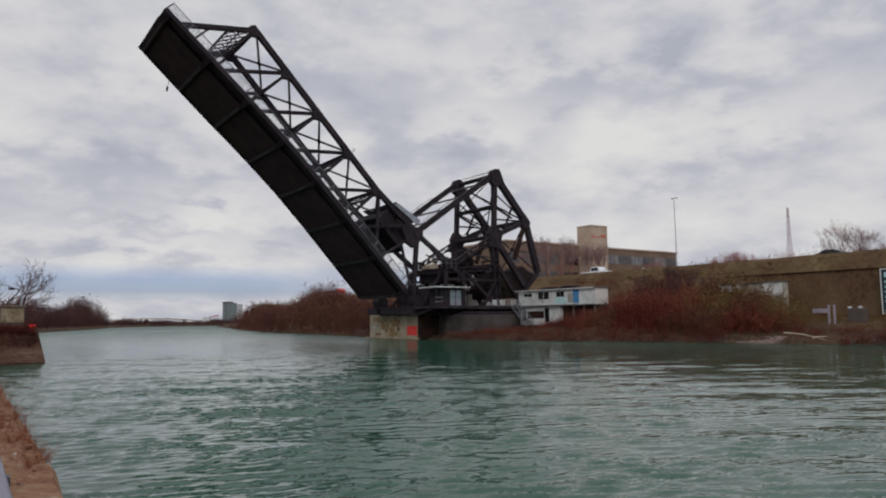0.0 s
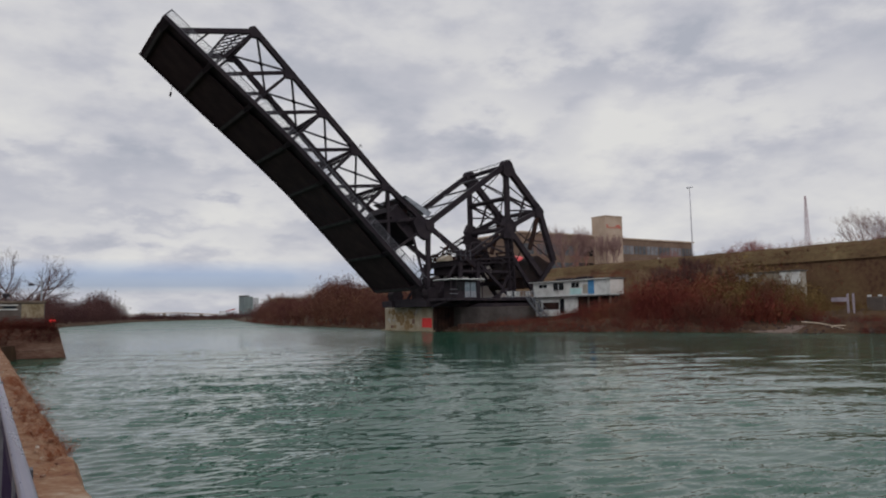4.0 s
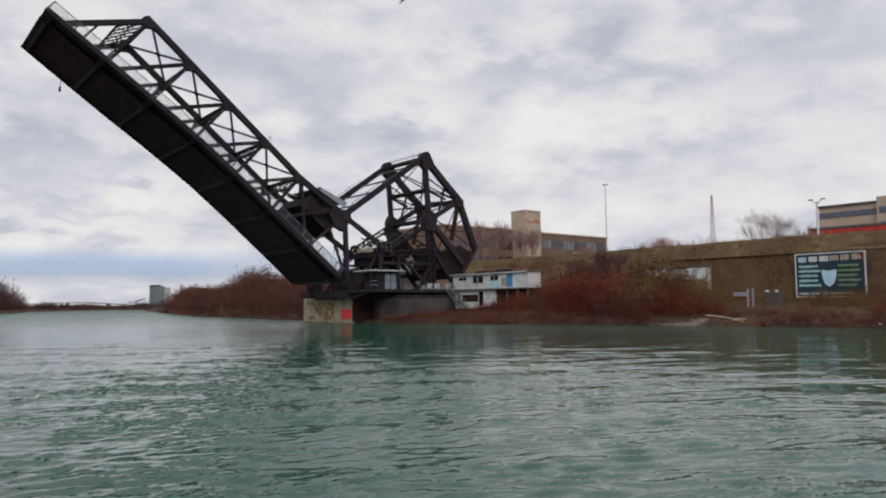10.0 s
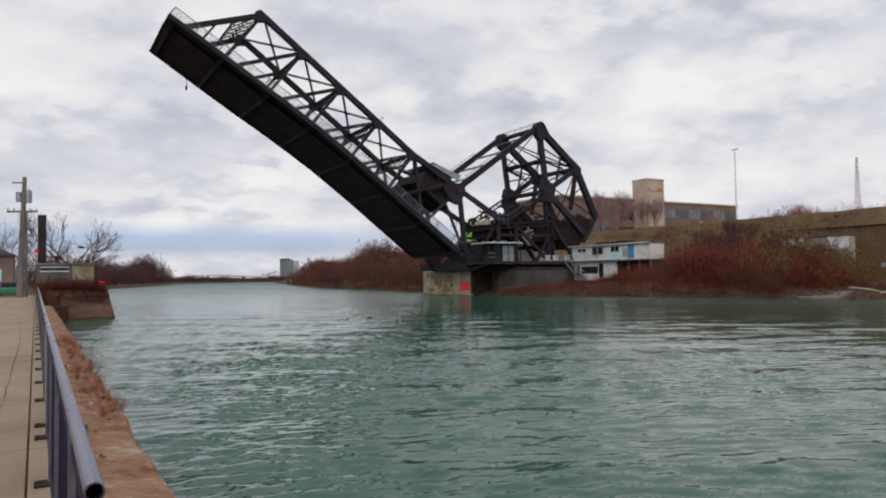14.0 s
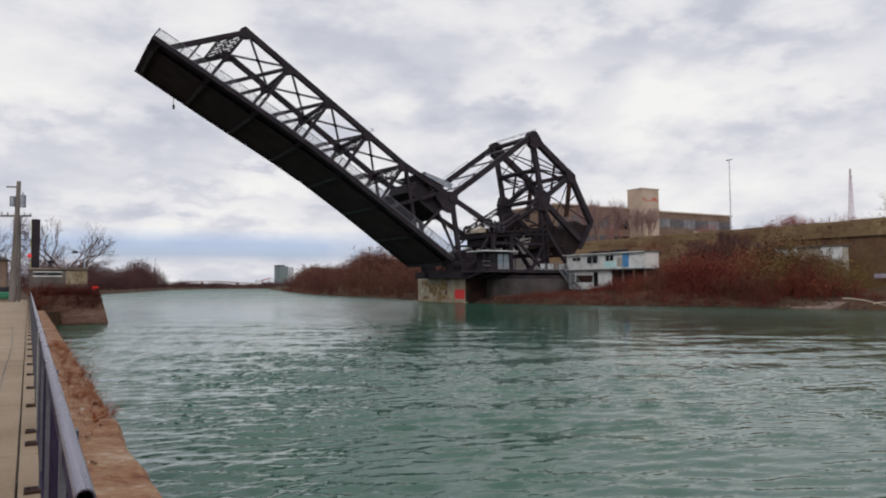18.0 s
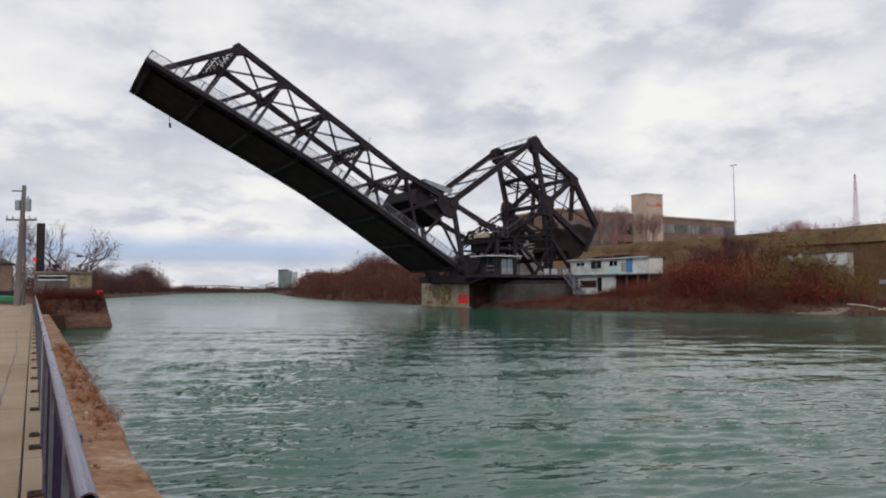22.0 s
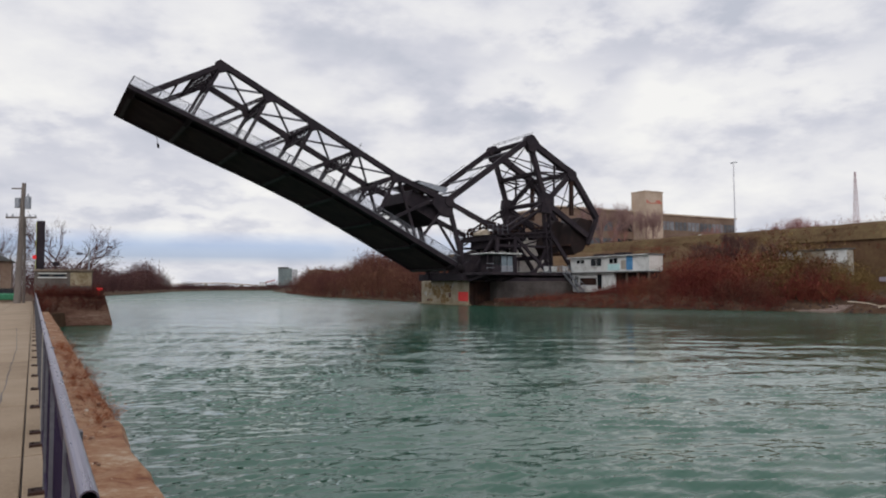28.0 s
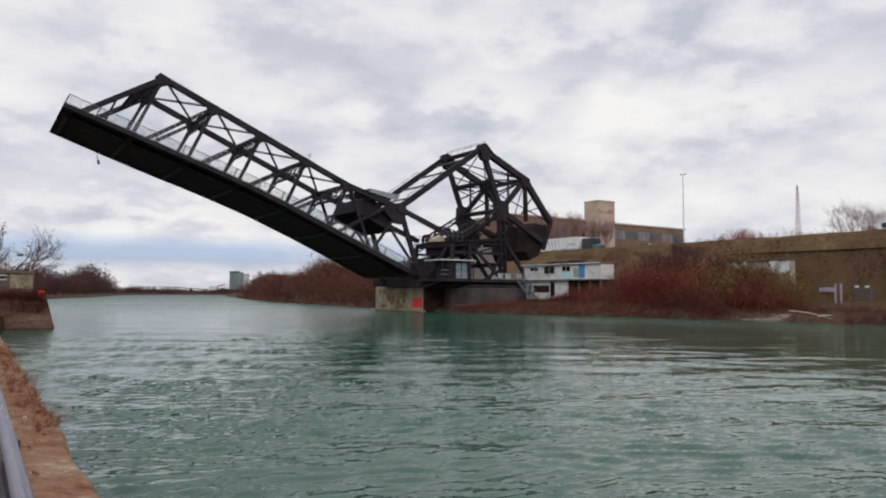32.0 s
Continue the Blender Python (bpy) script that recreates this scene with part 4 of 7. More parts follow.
def build_link():
    """Long link, parallel to the line between the two trunnions; its origin is the leaf's pin."""
    v = Vector((TX - HX, 0, TZ - HZ))
    lk = empty("counterweight_link", pose(0, 0, 0), "long black steel link between leaf and counterweight frame", "bridge link", "links of the bascule")
    lift = Vector((-v.z, 0, v.x)).normalized() * 0.2
    one("web", lambda bm: beam(bm, lift, v + lift, 0.5, 0.58), STEEL, lk)
    one("flange", lambda bm: [beam(bm, lift * 2.5, v + lift * 2.5, 0.66, 0.07), beam(bm, lift * -0.5, v - lift * 0.5, 0.66, 0.07)], STEEL, lk)
    bm = bmesh.new()
    tube(bm, (0, -0.5, 0), (0, 0.5, 0), 0.62, seg=18)
    part("pin_eye", bm, STEEL, lk)
    one("pin_eye", lambda bm: tube(bm, v + Vector((0, -0.4, 0)), v + Vector((0, 0.4, 0)), 0.6, seg=18), STEEL, lk)
    up = Vector((-v.z, 0, v.x)).normalized()
    bm = bmesh.new()
    for k in (0.12, 0.3, 0.48, 0.66):
        p = v * k + up * 0.47
        beam(bm, p, p + up * 0.4, 0.06, 0.06, (1, 0, 0))
    beam(bm, v * 0.12 + up * 0.85, v * 0.66 + up * 0.85, 0.05, 0.05)
    part("hand_rail", bm, STEEL, lk)
    return lk


def build_strut():
    st = empty("operating_strut", pose(0, 0, 0), "black steel rack strut between leaf and drive", "bridge strut", "operating struts of the bascule")
    one("bar", lambda bm: beam(bm, (0, 0, 0), (8.6, 0, 0), 0.42, 0.55), STEEL, st)
    bm = bmesh.new()
    for i in range(28):
        box(bm, (3.0 + i * 0.2, -0.17, -0.36), (3.09 + i * 0.2, 0.17, -0.27))
    part("rack", bm, STEEL_RUST, st)
    one("eye", lambda bm: tube(bm, (0, -0.35, 0), (0, 0.35, 0), 0.45, seg=16), STEEL, st)
    return st


links = [build_link()]
links.append(copy_thing(links[0], pose(0, W, 0)))
for k in (0.2, 0.42, 0.64, 0.86):
    at_ = Vector((TX - HX, 0, TZ - HZ)) * k
    one("tie_plate", lambda bm: box(bm, at_ + Vector((-0.22, 0.3, -0.06)), at_ + Vector((0.22, W - 0.3, 0.06))), LATERAL, links[0])
struts = [build_strut()]
struts.append(copy_thing(struts[0], pose(0, W, 0)))
DRIVE = (52.2, 9.2)


def build_tower():
    tw = empty("bridge_tower", pose(0, Y0, 0), "black riveted steel tower of the bascule bridge", "bridge tower")
    for y in (0, W):
        Q = lambda x, z: (x, y, z)
        for x0, z0, x1, z1, w, h, nm in ((59.5, 3.6, TX, TZ, 0.8, 0.9, "rear_leg"), (52.6, 9.7, TX, TZ, 0.6, 0.7, "raker"), (51.0, 3.6, 51.2, 8.6, 0.4, 0.45, "front_leg"), (53.9, 3.6, 53.9, 8.8, 0.4, 0.45, "middle_leg"),
                                         (51.0, 8.7, 60.2, 9.3, 0.6, 0.7, "girder"), (51.0, 7.6, 59.6, 7.6, 0.26, 0.3, "lower_girder"), (54.2, 8.6, 59.0, 4.4, 0.34, 0.36, "brace"), (58.8, 5.4, 55.6, 3.7, 0.28, 0.3, "brace"), (59.5, 9.8, 64.0, 4.0, 0.4, 0.5, "rear_raker")):
            one(nm, lambda bm: (laced if w > 0.5 else beam)(bm, Q(x0, z0), Q(x1, z1), w, h, (0.3, 0, 1) if abs(x1 - x0) > 2 else (1, 0, 0)), STEEL, tw)
        bm = bmesh.new()
        prism(bm, [(TX - 0.8, TZ + 0.2), (TX + 0.8, TZ + 0.2), (TX + 0.7, TZ - 1.5), (TX - 1.1, TZ - 1.4)], y - 0.5, y + 0.5)
        part("bearing", bm, STEEL, tw)
        bm = bmesh.new()
        box(bm, (HX - 1.3, y - 1.3, 3.1), (HX + 2.2, y + 1.3, 3.95))
        prism(bm, [(HX - 0.7, 3.9), (HX + 0.9, 3.9), (HX + 0.5, HZ + 0.2), (HX - 0.4, HZ + 0.2)], y - 0.75, y - 0.45)
        prism(bm, [(HX - 0.7, 3.9), (HX + 0.9, 3.9), (HX + 0.5, HZ + 0.2), (HX - 0.4, HZ + 0.2)], y + 0.45, y + 0.75)
        part("heel_bearing", bm, STEEL, tw)
    for x, z in ((51.2, 8.6), (54.0, 8.7), (59.3, 9.6), (59.4, 6.2)):
        one("cross_girder", lambda bm: beam(bm, (x, 0, z), (x, W, z), 0.4, 0.55), STEEL, tw)
    for a, b in ((0, W), (W, 0)):
        one("rear_brace", lambda bm: beam(bm, (59.3, a, 9.8), (59.1, b, 13.2), 0.22, 0.26, (1, 0, 0)), STEEL, tw)
    one("heel_girder", lambda bm: box(bm, (HX - 0.9, 0.9, 3.1), (HX + 2.4, W - 0.9, 4.1), 0.03), STEEL, tw)
    one("drive_floor", lambda bm: box(bm, (51.4, 0.3, 9.0), (58.6, W - 0.3, 9.12)), STEEL, tw)
    rng = random.Random(4)
    for i, (x, y, z, r) in enumerate(((52.3, 0.9, 9.6, 0.7), (52.3, W - 0.9, 9.6, 0.7), (54.6, 1.2, 10.4, 1.15), (54.6, W - 1.2, 10.4, 1.15), (56.6, 2.6, 10.2, 0.8), (56.6, W - 2.6, 10.2, 0.8))):
        bm = bmesh.new()
        seg = 24
        for k in range(seg):
            a0, a1 = 2 * math.pi * k / seg, 2 * math.pi * (k + 1) / seg
            p = [(x + rr * math.cos(a), y, z + rr * math.sin(a)) for rr, a in ((r, a0), (r, a1))]
            beam(bm, p[0], p[1], 0.3, 0.2)
        for k in range(6):
            a0 = math.pi * k / 3
            beam(bm, (x, y, z), (x + r * math.cos(a0), y, z + r * math.sin(a0)), 0.12, 0.12, (0, 1, 0))
        tube(bm, (x, y - 0.3, z), (x, y + 0.3, z), 0.2, seg=10)
        part("gear_wheel", bm, STEEL_RUST if i % 2 else STEEL, tw, "open spoked gear wheel")
    for lo, hi, m in (((56.2, 3.2, 9.1), (57.8, 5.6, 10.3), STEEL_RUST), ((52.6, 3.6, 9.1), (55.0, 5.2, 9.8), STEEL_RUST)):
        one("motor_box", lambda bm: box(bm, lo, hi, 0.08), m, tw)
    for i in range(46):
        x, y = rng.uniform(52.0, 60.5), rng.uniform(0.2, W - 0.2)
        z = rng.uniform(8.5, table(x, [(52, 9.2), (55, 10.6), (58, 12.2)]))
        k = rng.random()
        if k < 0.45:
            one("drive_rod", lambda bm: beam(bm, (x, y, z), (x + rng.uniform(-2.5, 2.5), y + rng.uniform(-1.5, 1.5), z + rng.uniform(-1.6, 1.6)), 0.16, 0.18), STEEL, tw)
        elif k < 0.75:
            one("drive_box", lambda bm: box(bm, (x, y, z), (x + rng.uniform(0.5, 1.5), y + rng.uniform(0.4, 1.2), z + rng.uniform(0.4, 1.0)), 0.04), rng.choice((STEEL, STEEL, STEEL_RUST)), tw)
        else:
            one("shaft", lambda bm: tube(bm, (x, max(0.2, y - 1.5), z), (x, min(W - 0.2, y + 1.5), z), 0.14, seg=10), STEEL_RUST, tw)
    for x, z in ((57.0, 6.0),):
        one("side_brace", lambda bm: beam(bm, (x, 0, z - 2.2), (x + 2.2, 0, z + 1.6), 0.26, 0.3), STEEL, tw)
    one("heel_machinery", lambda bm: [box(bm, (48.2, 1.6, 3.8), (51.0, W - 1.4, 5.9), 0.08), box(bm, (48.6, 2.4, 5.9), (50.2, W - 2.4, 6.8), 0.1)], STEEL, tw, "dark machinery behind the heel of the leaf")
    for y in (0.8, W - 0.8):
        one("heel_strut", lambda bm: [beam(bm, (47.8, y, 4.0), (51.0, y, 8.4), 0.24, 0.28), beam(bm, (50.8, y, 4.2), (48.6, y, 6.6), 0.18, 0.2)], STEEL, tw)
    one("drive_house", lambda bm: box(bm, (51.4, 2.4, 7.3), (54.4, W - 2.0, 8.9), 0.05), STEEL, tw, "dark housing under the drive floor")
    one("drive_cover", lambda bm: prism(bm, [(51.0, 9.15), (52.6, 9.15), (52.5, 9.8), (52.0, 9.95), (51.1, 9.5)], 3.8, 5.4), FLOUR, tw, "pale machinery cover")
    for y in (-0.3, W + 0.3):
        bm = bmesh.new()
        for h in (0.55, 1.1):
            beam(bm, (49.6, y, 9.1 + h), (52.6, y, 9.1 + h), 0.05, 0.05)
        for i in range(5):
            beam(bm, (49.6 + i * 0.75, y, 9.0), (49.6 + i * 0.75, y, 10.2), 0.05, 0.05, (1, 0, 0))
        part("hand_rail", bm, RAIL_GREY, tw)
    one("back_wall", lambda bm: prism(bm, [(53.5, 3.7), (68.0, 3.7), (68.0, 10.2), (62.5, 10.0), (58.5, 8.2), (53.5, 7.4)], W + 1.7, W + 2.3), WING_WALL, tw, "pale sloped concrete wing wall")
    # dark approach span between pier and bank
    one("approach_deck", lambda bm: box(bm, (47.6, -1.6, 3.45), (66.0, W + 1.6, 3.75)), STEEL, tw)
    for y in (-1.5, W + 1.5):
        one("approach_girder", lambda bm: box(bm, (48.9, y - 0.1, 3.0), (66.0, y + 0.1, 4.15)), STEEL, tw)
    return tw


build_tower()


def build_piers():
    pier = one("bridge_pier", lambda bm: box(bm, (47.0, 75.2, -2), (50.2, 87.6, 3.1), 0.12), PIER_CONC)
    tagged(pier, "stained concrete pier with a red square board", "bridge pier")
    one("board", lambda bm: box(bm, (46.93, 75.22, 0.5), (46.99, 77.5, 1.68)), RED, pier, "bright red square board")
    one("footing", lambda bm: box(bm, (46.6, 74.8, -2), (47.2, 88.0, 0.12)), CONC, pier)
    rng = random.Random(2)
    def blot(yc, zc, ry, rz, x0):
        bm = bmesh.new()
        ring = []
        for k in range(11):
            a, q = 2 * math.pi * k / 11, rng.uniform(0.7, 1.15)
            ring.append((min(87.5, max(75.3, yc + ry * q * math.cos(a))), min(3.0, max(0.15, zc + rz * q * math.sin(a)))))
        fa = [bm.verts.new((x0, y, z)) for y, z in ring]
        fb = [bm.verts.new((47.01, y, z)) for y, z in ring]
        bm.faces.new(fa)
        for k in range(11):
            m = (k + 1) % 11
            bm.faces.new((fa[k], fa[m], fb[m], fb[k]))
        return bm
    for i in range(13):
        part("stain_crust", blot(rng.uniform(79.6, 85.2), rng.uniform(0.5, 2.6), rng.uniform(0.3, 1.1), rng.uniform(0.25, 0.9), 46.988 - 0.002 * i), STAIN, pier, "orange-brown stain crust" if i == 0 else "")
    for i in range(18):
        part("spall_patch", blot(rng.uniform(78.5, 87.0), rng.uniform(0.4, 2.7), rng.uniform(0.12, 0.55), rng.uniform(0.1, 0.4), 46.955 - 0.006 * (i % 3)), rng.choice((WALL_OLD, CONC_PALE, STAIN)), pier)
    one("fender", lambda bm: box(bm, (47.1, 74.85, -2), (50.6, 75.18, 3.0)), STEEL_RUST, pier, "dark timber fender on the pier's side")
    for i in range(7):
        one("fender_timber", lambda bm: tube(bm, (47.35 + i * 0.5, 74.75, -2), (47.35 + i * 0.5, 74.75, 2.7 + 0.15 * (i % 3)), 0.15, seg=8), STEEL_RUST, pier)
    # the shade below the deck is painted into this wall's darker concrete
    wall = one("bank_abutment", lambda bm: box(bm, (49.9, 73.2, -2), (66.0, 85.8, 2.98), 0.05), SHADOWED_CONC)
    tagged(wall, "grey concrete abutment, coloured dark for the shade under the approach deck", "abutment")
    one("ledge", lambda bm: box(bm, (49.5, 72.2, -2), (61.0, 73.3, 0.9), 0.05), WALL_OLD, wall)
    # abutment on the walk's side
    ab = one("canal_abutment", lambda bm: prism(bm, [(0.3, -2), (4.6, -2), (4.42, 0.1), (3.95, 1.9), (0.3, 1.9)], 50.0, 89.0), WALL_OLD)
    tagged(ab, "weathered brown concrete abutment jutting into the canal", "abutment")
    for i in range(4):
        z = 0.02 + i * 0.46
        x, x1 = 0.35, 4.34 - (z + 0.36) * 0.26
        while x < x1 - 0.2:
            w = min(rng.uniform(1.4, 3.2), x1 + 0.03 - x)
            one("block", lambda bm: box(bm, (x, 49.96 - rng.uniform(0, 0.03), z + rng.uniform(0, 0.01)), (x + w + 0.02, 50.05, z + 0.465 - rng.uniform(0, 0.006)), 0.012), WALL_OLD, ab)
            x += w
    one("parapet", lambda bm: box(bm, (0.02, 50.6, 1.8), (3.25, 51.0, 3.4), 0.02), SHADE_CONC, ab, "grey concrete parapet with slots")
    one("coping", lambda bm: box(bm, (-0.05, 50.5, 3.4), (3.32, 51.1, 3.55), 0.02), TIMBER, ab)
    for x0, x1 in ((0.3, 0.86), (1.02, 1.72)):
        one("slot", lambda bm: box(bm, (x0, 50.57, 3.08), (x1, 50.62, 3.24)), GLASS, ab)
    one("slot_frame", lambda bm: [box(bm, (0.22, 50.56, 3.0), (1.8, 50.6, 3.06)), box(bm, (0.22, 50.56, 3.27), (1.8, 50.6, 3.32))], PAINT_WHITE, ab)
    one("panel", lambda bm: box(bm, (2.0, 50.56, 2.5), (3.2, 50.62, 3.36)), CONC, ab)
    lamp = one("red_navigation_light", lambda bm: [box(bm, (3.56, 50.1, 1.9), (3.64, 50.2, 2.25)), tube(bm, (3.48, 50.15, 2.3), (3.82, 50.15, 2.3), 0.075, seg=12)], RED_LAMP)
    tagged(lamp, "lit red navigation light on the abutment", "light")


build_piers()


def build_cabin():
    c = empty("operator_cabin", pose(46.9, 69.6, 3.75), "small bridge operator cabin with a white flat roof", "cabin")
    one("floor_platform", lambda bm: box(bm, (-1.4, -0.4, 0.0), (4.3, 3.7, 0.3)), STEEL, c)
    one("wall", lambda bm: box(bm, (0, 0, 0.3), (3.0, 2.6, 2.45)), STEEL, c)
    for x0, x1 in ((0.1, 0.6), (0.7, 1.15), (1.25, 2.0), (2.1, 2.85)):
        one("window_pane", lambda bm: box(bm, (x0, -0.03, 1.15 if x0 < 1.2 else 0.6), (x1, 0.02, 2.2)), GLASS if x0 < 1.2 else mat("hazy_cabin_glass%d" % (x0 * 10), [(0.12, 0.16, 0.19), (0.18, 0.23, 0.27), (0.26, 0.31, 0.35)], 0.25, 0, 1.5, 8, 0, 0.6), c)
    one("lower_panel", lambda bm: box(bm, (1.25, -0.04, 0.35), (2.9, 0.01, 1.1)), GALV, c, "pale blue-grey panel")
    one("roof", lambda bm: box(bm, (-1.1, -0.7, 2.45), (3.8, 3.3, 2.58), 0.02), PAINT_WHITE, c)
    for x in (-0.9, 3.6):
        one("post", lambda bm: beam(bm, (x, -0.3, 0.3), (x, -0.3, 2.45), 0.09, 0.09, (1, 0, 0)), STEEL, c)
    for x in (-1.0, 1.5, 4.0):
        one("bracket", lambda bm: beam(bm, (x, -0.2, 0.05), (x, 3.7, -0.7), 0.2, 0.25), STEEL, c)
    one("mullion", lambda bm: [box(bm, (x, -0.06, 0.35), (x + 0.07, 0.0, 2.3)) for x in (1.17, 2.02, 2.9)], STEEL, c)
    bm = bmesh.new()
    for z in (0.8, 1.3):
        beam(bm, (-1.1, -0.35, z), (0, -0.35, z), 0.05, 0.05)
    part("hand_rail", bm, GALV, c)


build_cabin()


def build_bank_house():
    h = empty("bank_house", pose(62.0, 57.4, 0), "derelict white two-storey canal house with flat roof", "house")
    one("upper_wall", lambda bm: box(bm, (0, 2.1, 4.12), (2.25, 16.0, 6.0)), PAINT_WHITE, h)
    one("end_wall", lambda bm: box(bm, (0.02, 2.07, 4.3), (2.23, 2.1, 6.0)), mat("faded_wall_paint", [(0.5, 0.46, 0.43), (0.64, 0.6, 0.57), (0.72, 0.7, 0.68)], 0.8, 0, 0.6, 8, 0.1), h, "blistered pale end bay")
    one("lower_wall", lambda bm: box(bm, (0.15, 8.0, 1.6), (2.2, 15.9, 4.12)), PAINT_WHITE, h)
    # solid dark box, its colour gives the shade of an open recess
    one("under_store", lambda bm: box(bm, (0.45, 2.3, 1.0), (2.2, 8.0, 4.12)), STEEL_RUST, h, "dark block standing in for the shaded recess under the upper floor")
    one("floor_edge", lambda bm: box(bm, (-0.25, 2.1, 4.0), (2.25, 16.2, 4.14)), ROOFING, h)
    one("roof", lambda bm: box(bm, (-0.3, 1.95, 6.0), (2.4, 16.4, 6.16), 0.02), ROOFING, h)
    one("roof_edge", lambda bm: box(bm, (-0.34, 1.95, 6.02), (-0.29, 16.4, 6.12)), PAINT_WHITE, h)
    for y0, y1, z0, z1, nm, m in ((13.2, 14.75, 5.3, 5.72, "window", GLASS), (10.0, 12.0, 4.9, 5.85, "window", GLASS), (7.2, 8.6, 5.15, 5.8, "window", GLASS), (6.9, 8.9, 4.3, 5.12, "panel", PAINT_AQUA), (4.7, 5.7, 4.3, 5.95, "door", PAINT_BLUE), (5.75, 6.6, 4.4, 5.5, "stained_panel", CONC_PALE),
                                  (14.6, 15.2, 2.2, 3.7, "window", GLASS), (11.2, 14.3, 2.5, 3.4, "shutter", STEEL_RUST), (10.2, 11.0, 2.0, 3.8, "door", GLASS)):
        xw = -0.03 if z0 > 4 else 0.12
        w = one(nm, lambda bm: box(bm, (xw - 0.02, y0, z0), (xw + 0.1, y1, z1)), m, h)
        if nm == "window":
            one("window_frame", lambda bm: [box(bm, (xw - 0.05, y0 - 0.08, z0 - 0.08), (xw, y1 + 0.08, z0)), box(bm, (xw - 0.05, y0 - 0.08, z1), (xw, y1 + 0.08, z1 + 0.07)), box(bm, (xw - 0.045, y0 - 0.08, z0), (xw, y0, z1)), box(bm, (xw - 0.045, y1, z0), (xw, y1 + 0.08, z1)), box(bm, (xw - 0.04, (y0 + y1) / 2 - 0.03, z0), (xw, (y0 + y1) / 2 + 0.03, z1))], PAINT_WHITE, w)
    for y in (2.4, 4.2, 6.0):
        one("stilt", lambda bm: beam(bm, (0.3, y, 0.8), (0.3, y, 4.05), 0.2, 0.2, (1, 0, 0)), TIMBER, h)
    for x0, y0, x1, y1, hh in ((0.6, 6.5, 1.8, 8.4, 0.35), (0.5, 9.2, 1.4, 10.0, 0.25), (0.6, 10.6, 1.8, 12.2, 0.3)):
        one("roof_box", lambda bm: box(bm, (x0, y0, 6.16), (x1, y1, 6.16 + hh), 0.02), STEEL, h)
    # outside stair from the deck
    st = empty("outside_stair", pose(60.6, 73.6, 0), "grey steel stair between deck and bank house", "stair")
    for s in (0, 1.0):
        one("stringer", lambda bm: beam(bm, (s, -0.2, 4.2), (s, -3.4, 1.5), 0.06, 0.25), GALV, st)
        one("hand_rail", lambda bm: [beam(bm, (s, -0.2, 5.1), (s, -3.4, 2.4), 0.05, 0.05)] + [beam(bm, (s, -0.2 - k * 0.8, 4.2 - k * 0.675), (s, -0.2 - k * 0.8, 5.1 - k * 0.675), 0.04, 0.04, (1, 0, 0)) for k in range(5)], GALV, st)
    for k in range(14):
        one("tread", lambda bm: box(bm, (0, -0.3 - k * 0.235, 4.15 - k * 0.195), (1.0, -0.05 - k * 0.235, 4.19 - k * 0.195)), GALV, st)
    one("landing", lambda bm: box(bm, (-3.2, -0.4, 4.15), (1.4, 0.6, 4.25)), GALV, st)
    one("landing_rail", lambda bm: [beam(bm, (-3.2, -0.3, z), (1.4, -0.3, z), 0.05, 0.06) for z in (4.45, 4.7, 4.95)] + [beam(bm, (-3.2 + k * 0.92, -0.3, 4.2), (-3.2 + k * 0.92, -0.3, 4.98), 0.06, 0.06, (1, 0, 0)) for k in range(6)], GALV, st)
    for x0, x1 in ((-3.1, -2.4), (-1.9, -1.0), (0.0, 0.8)):
        one("rail_panel", lambda bm: box(bm, (x0, -0.27, 4.3), (x1, -0.24, 4.92)), PAINT_WHITE, st, "white rail panel")


build_bank_house()


# ---- raised road, retaining wall and sign ----
def build_road():
    ys = list(range(-420, 150, 30)) + list(range(150, 1101, 30))
    bm = bmesh.new()
    rows = []
    for y in ys:
        h = hw(y)
        rows.append([bm.verts.new((h + o, y, z)) for o, z in ((0.5, ROAD_Z - 0.1), (0.5, ROAD_Z), (17, ROAD_Z), (17, ROAD_Z - 0.1))])
    for a, b in zip(rows, rows[1:]):
        for i in range(3):
            bm.faces.new((a[i], a[i + 1], b[i + 1], b[i]))
    tagged(part("road", bm, ASPHALT), "grey asphalt of the raised road", "road", kind="structure")
    bm = bmesh.new()
    rows = []
    for y in [-420] + list(range(-60, 150, 3)) + list(range(150, 700, 30)):
        h, j = hw(y), 0.05 * math.sin(y * 0.9) + 0.04 * math.sin(y * 2.3)
        rows.append([bm.verts.new((h + o, y, z)) for o, z in ((-1.5, 7.4), (-0.95, 8.35 + j), (-0.45, 9.0 + j), (0.0, 9.36 + j), (0.35, 9.3 + j), (0.5, 8.5))])
    for a, b in zip(rows, rows[1:]):
        for i in range(5):
            bm.faces.new((a[i], a[i + 1], b[i + 1], b[i]))
    tagged(part("road_verge", bm, VERGE), "olive winter grass verge banked along the raised road", "verge", kind="structure")


build_road()


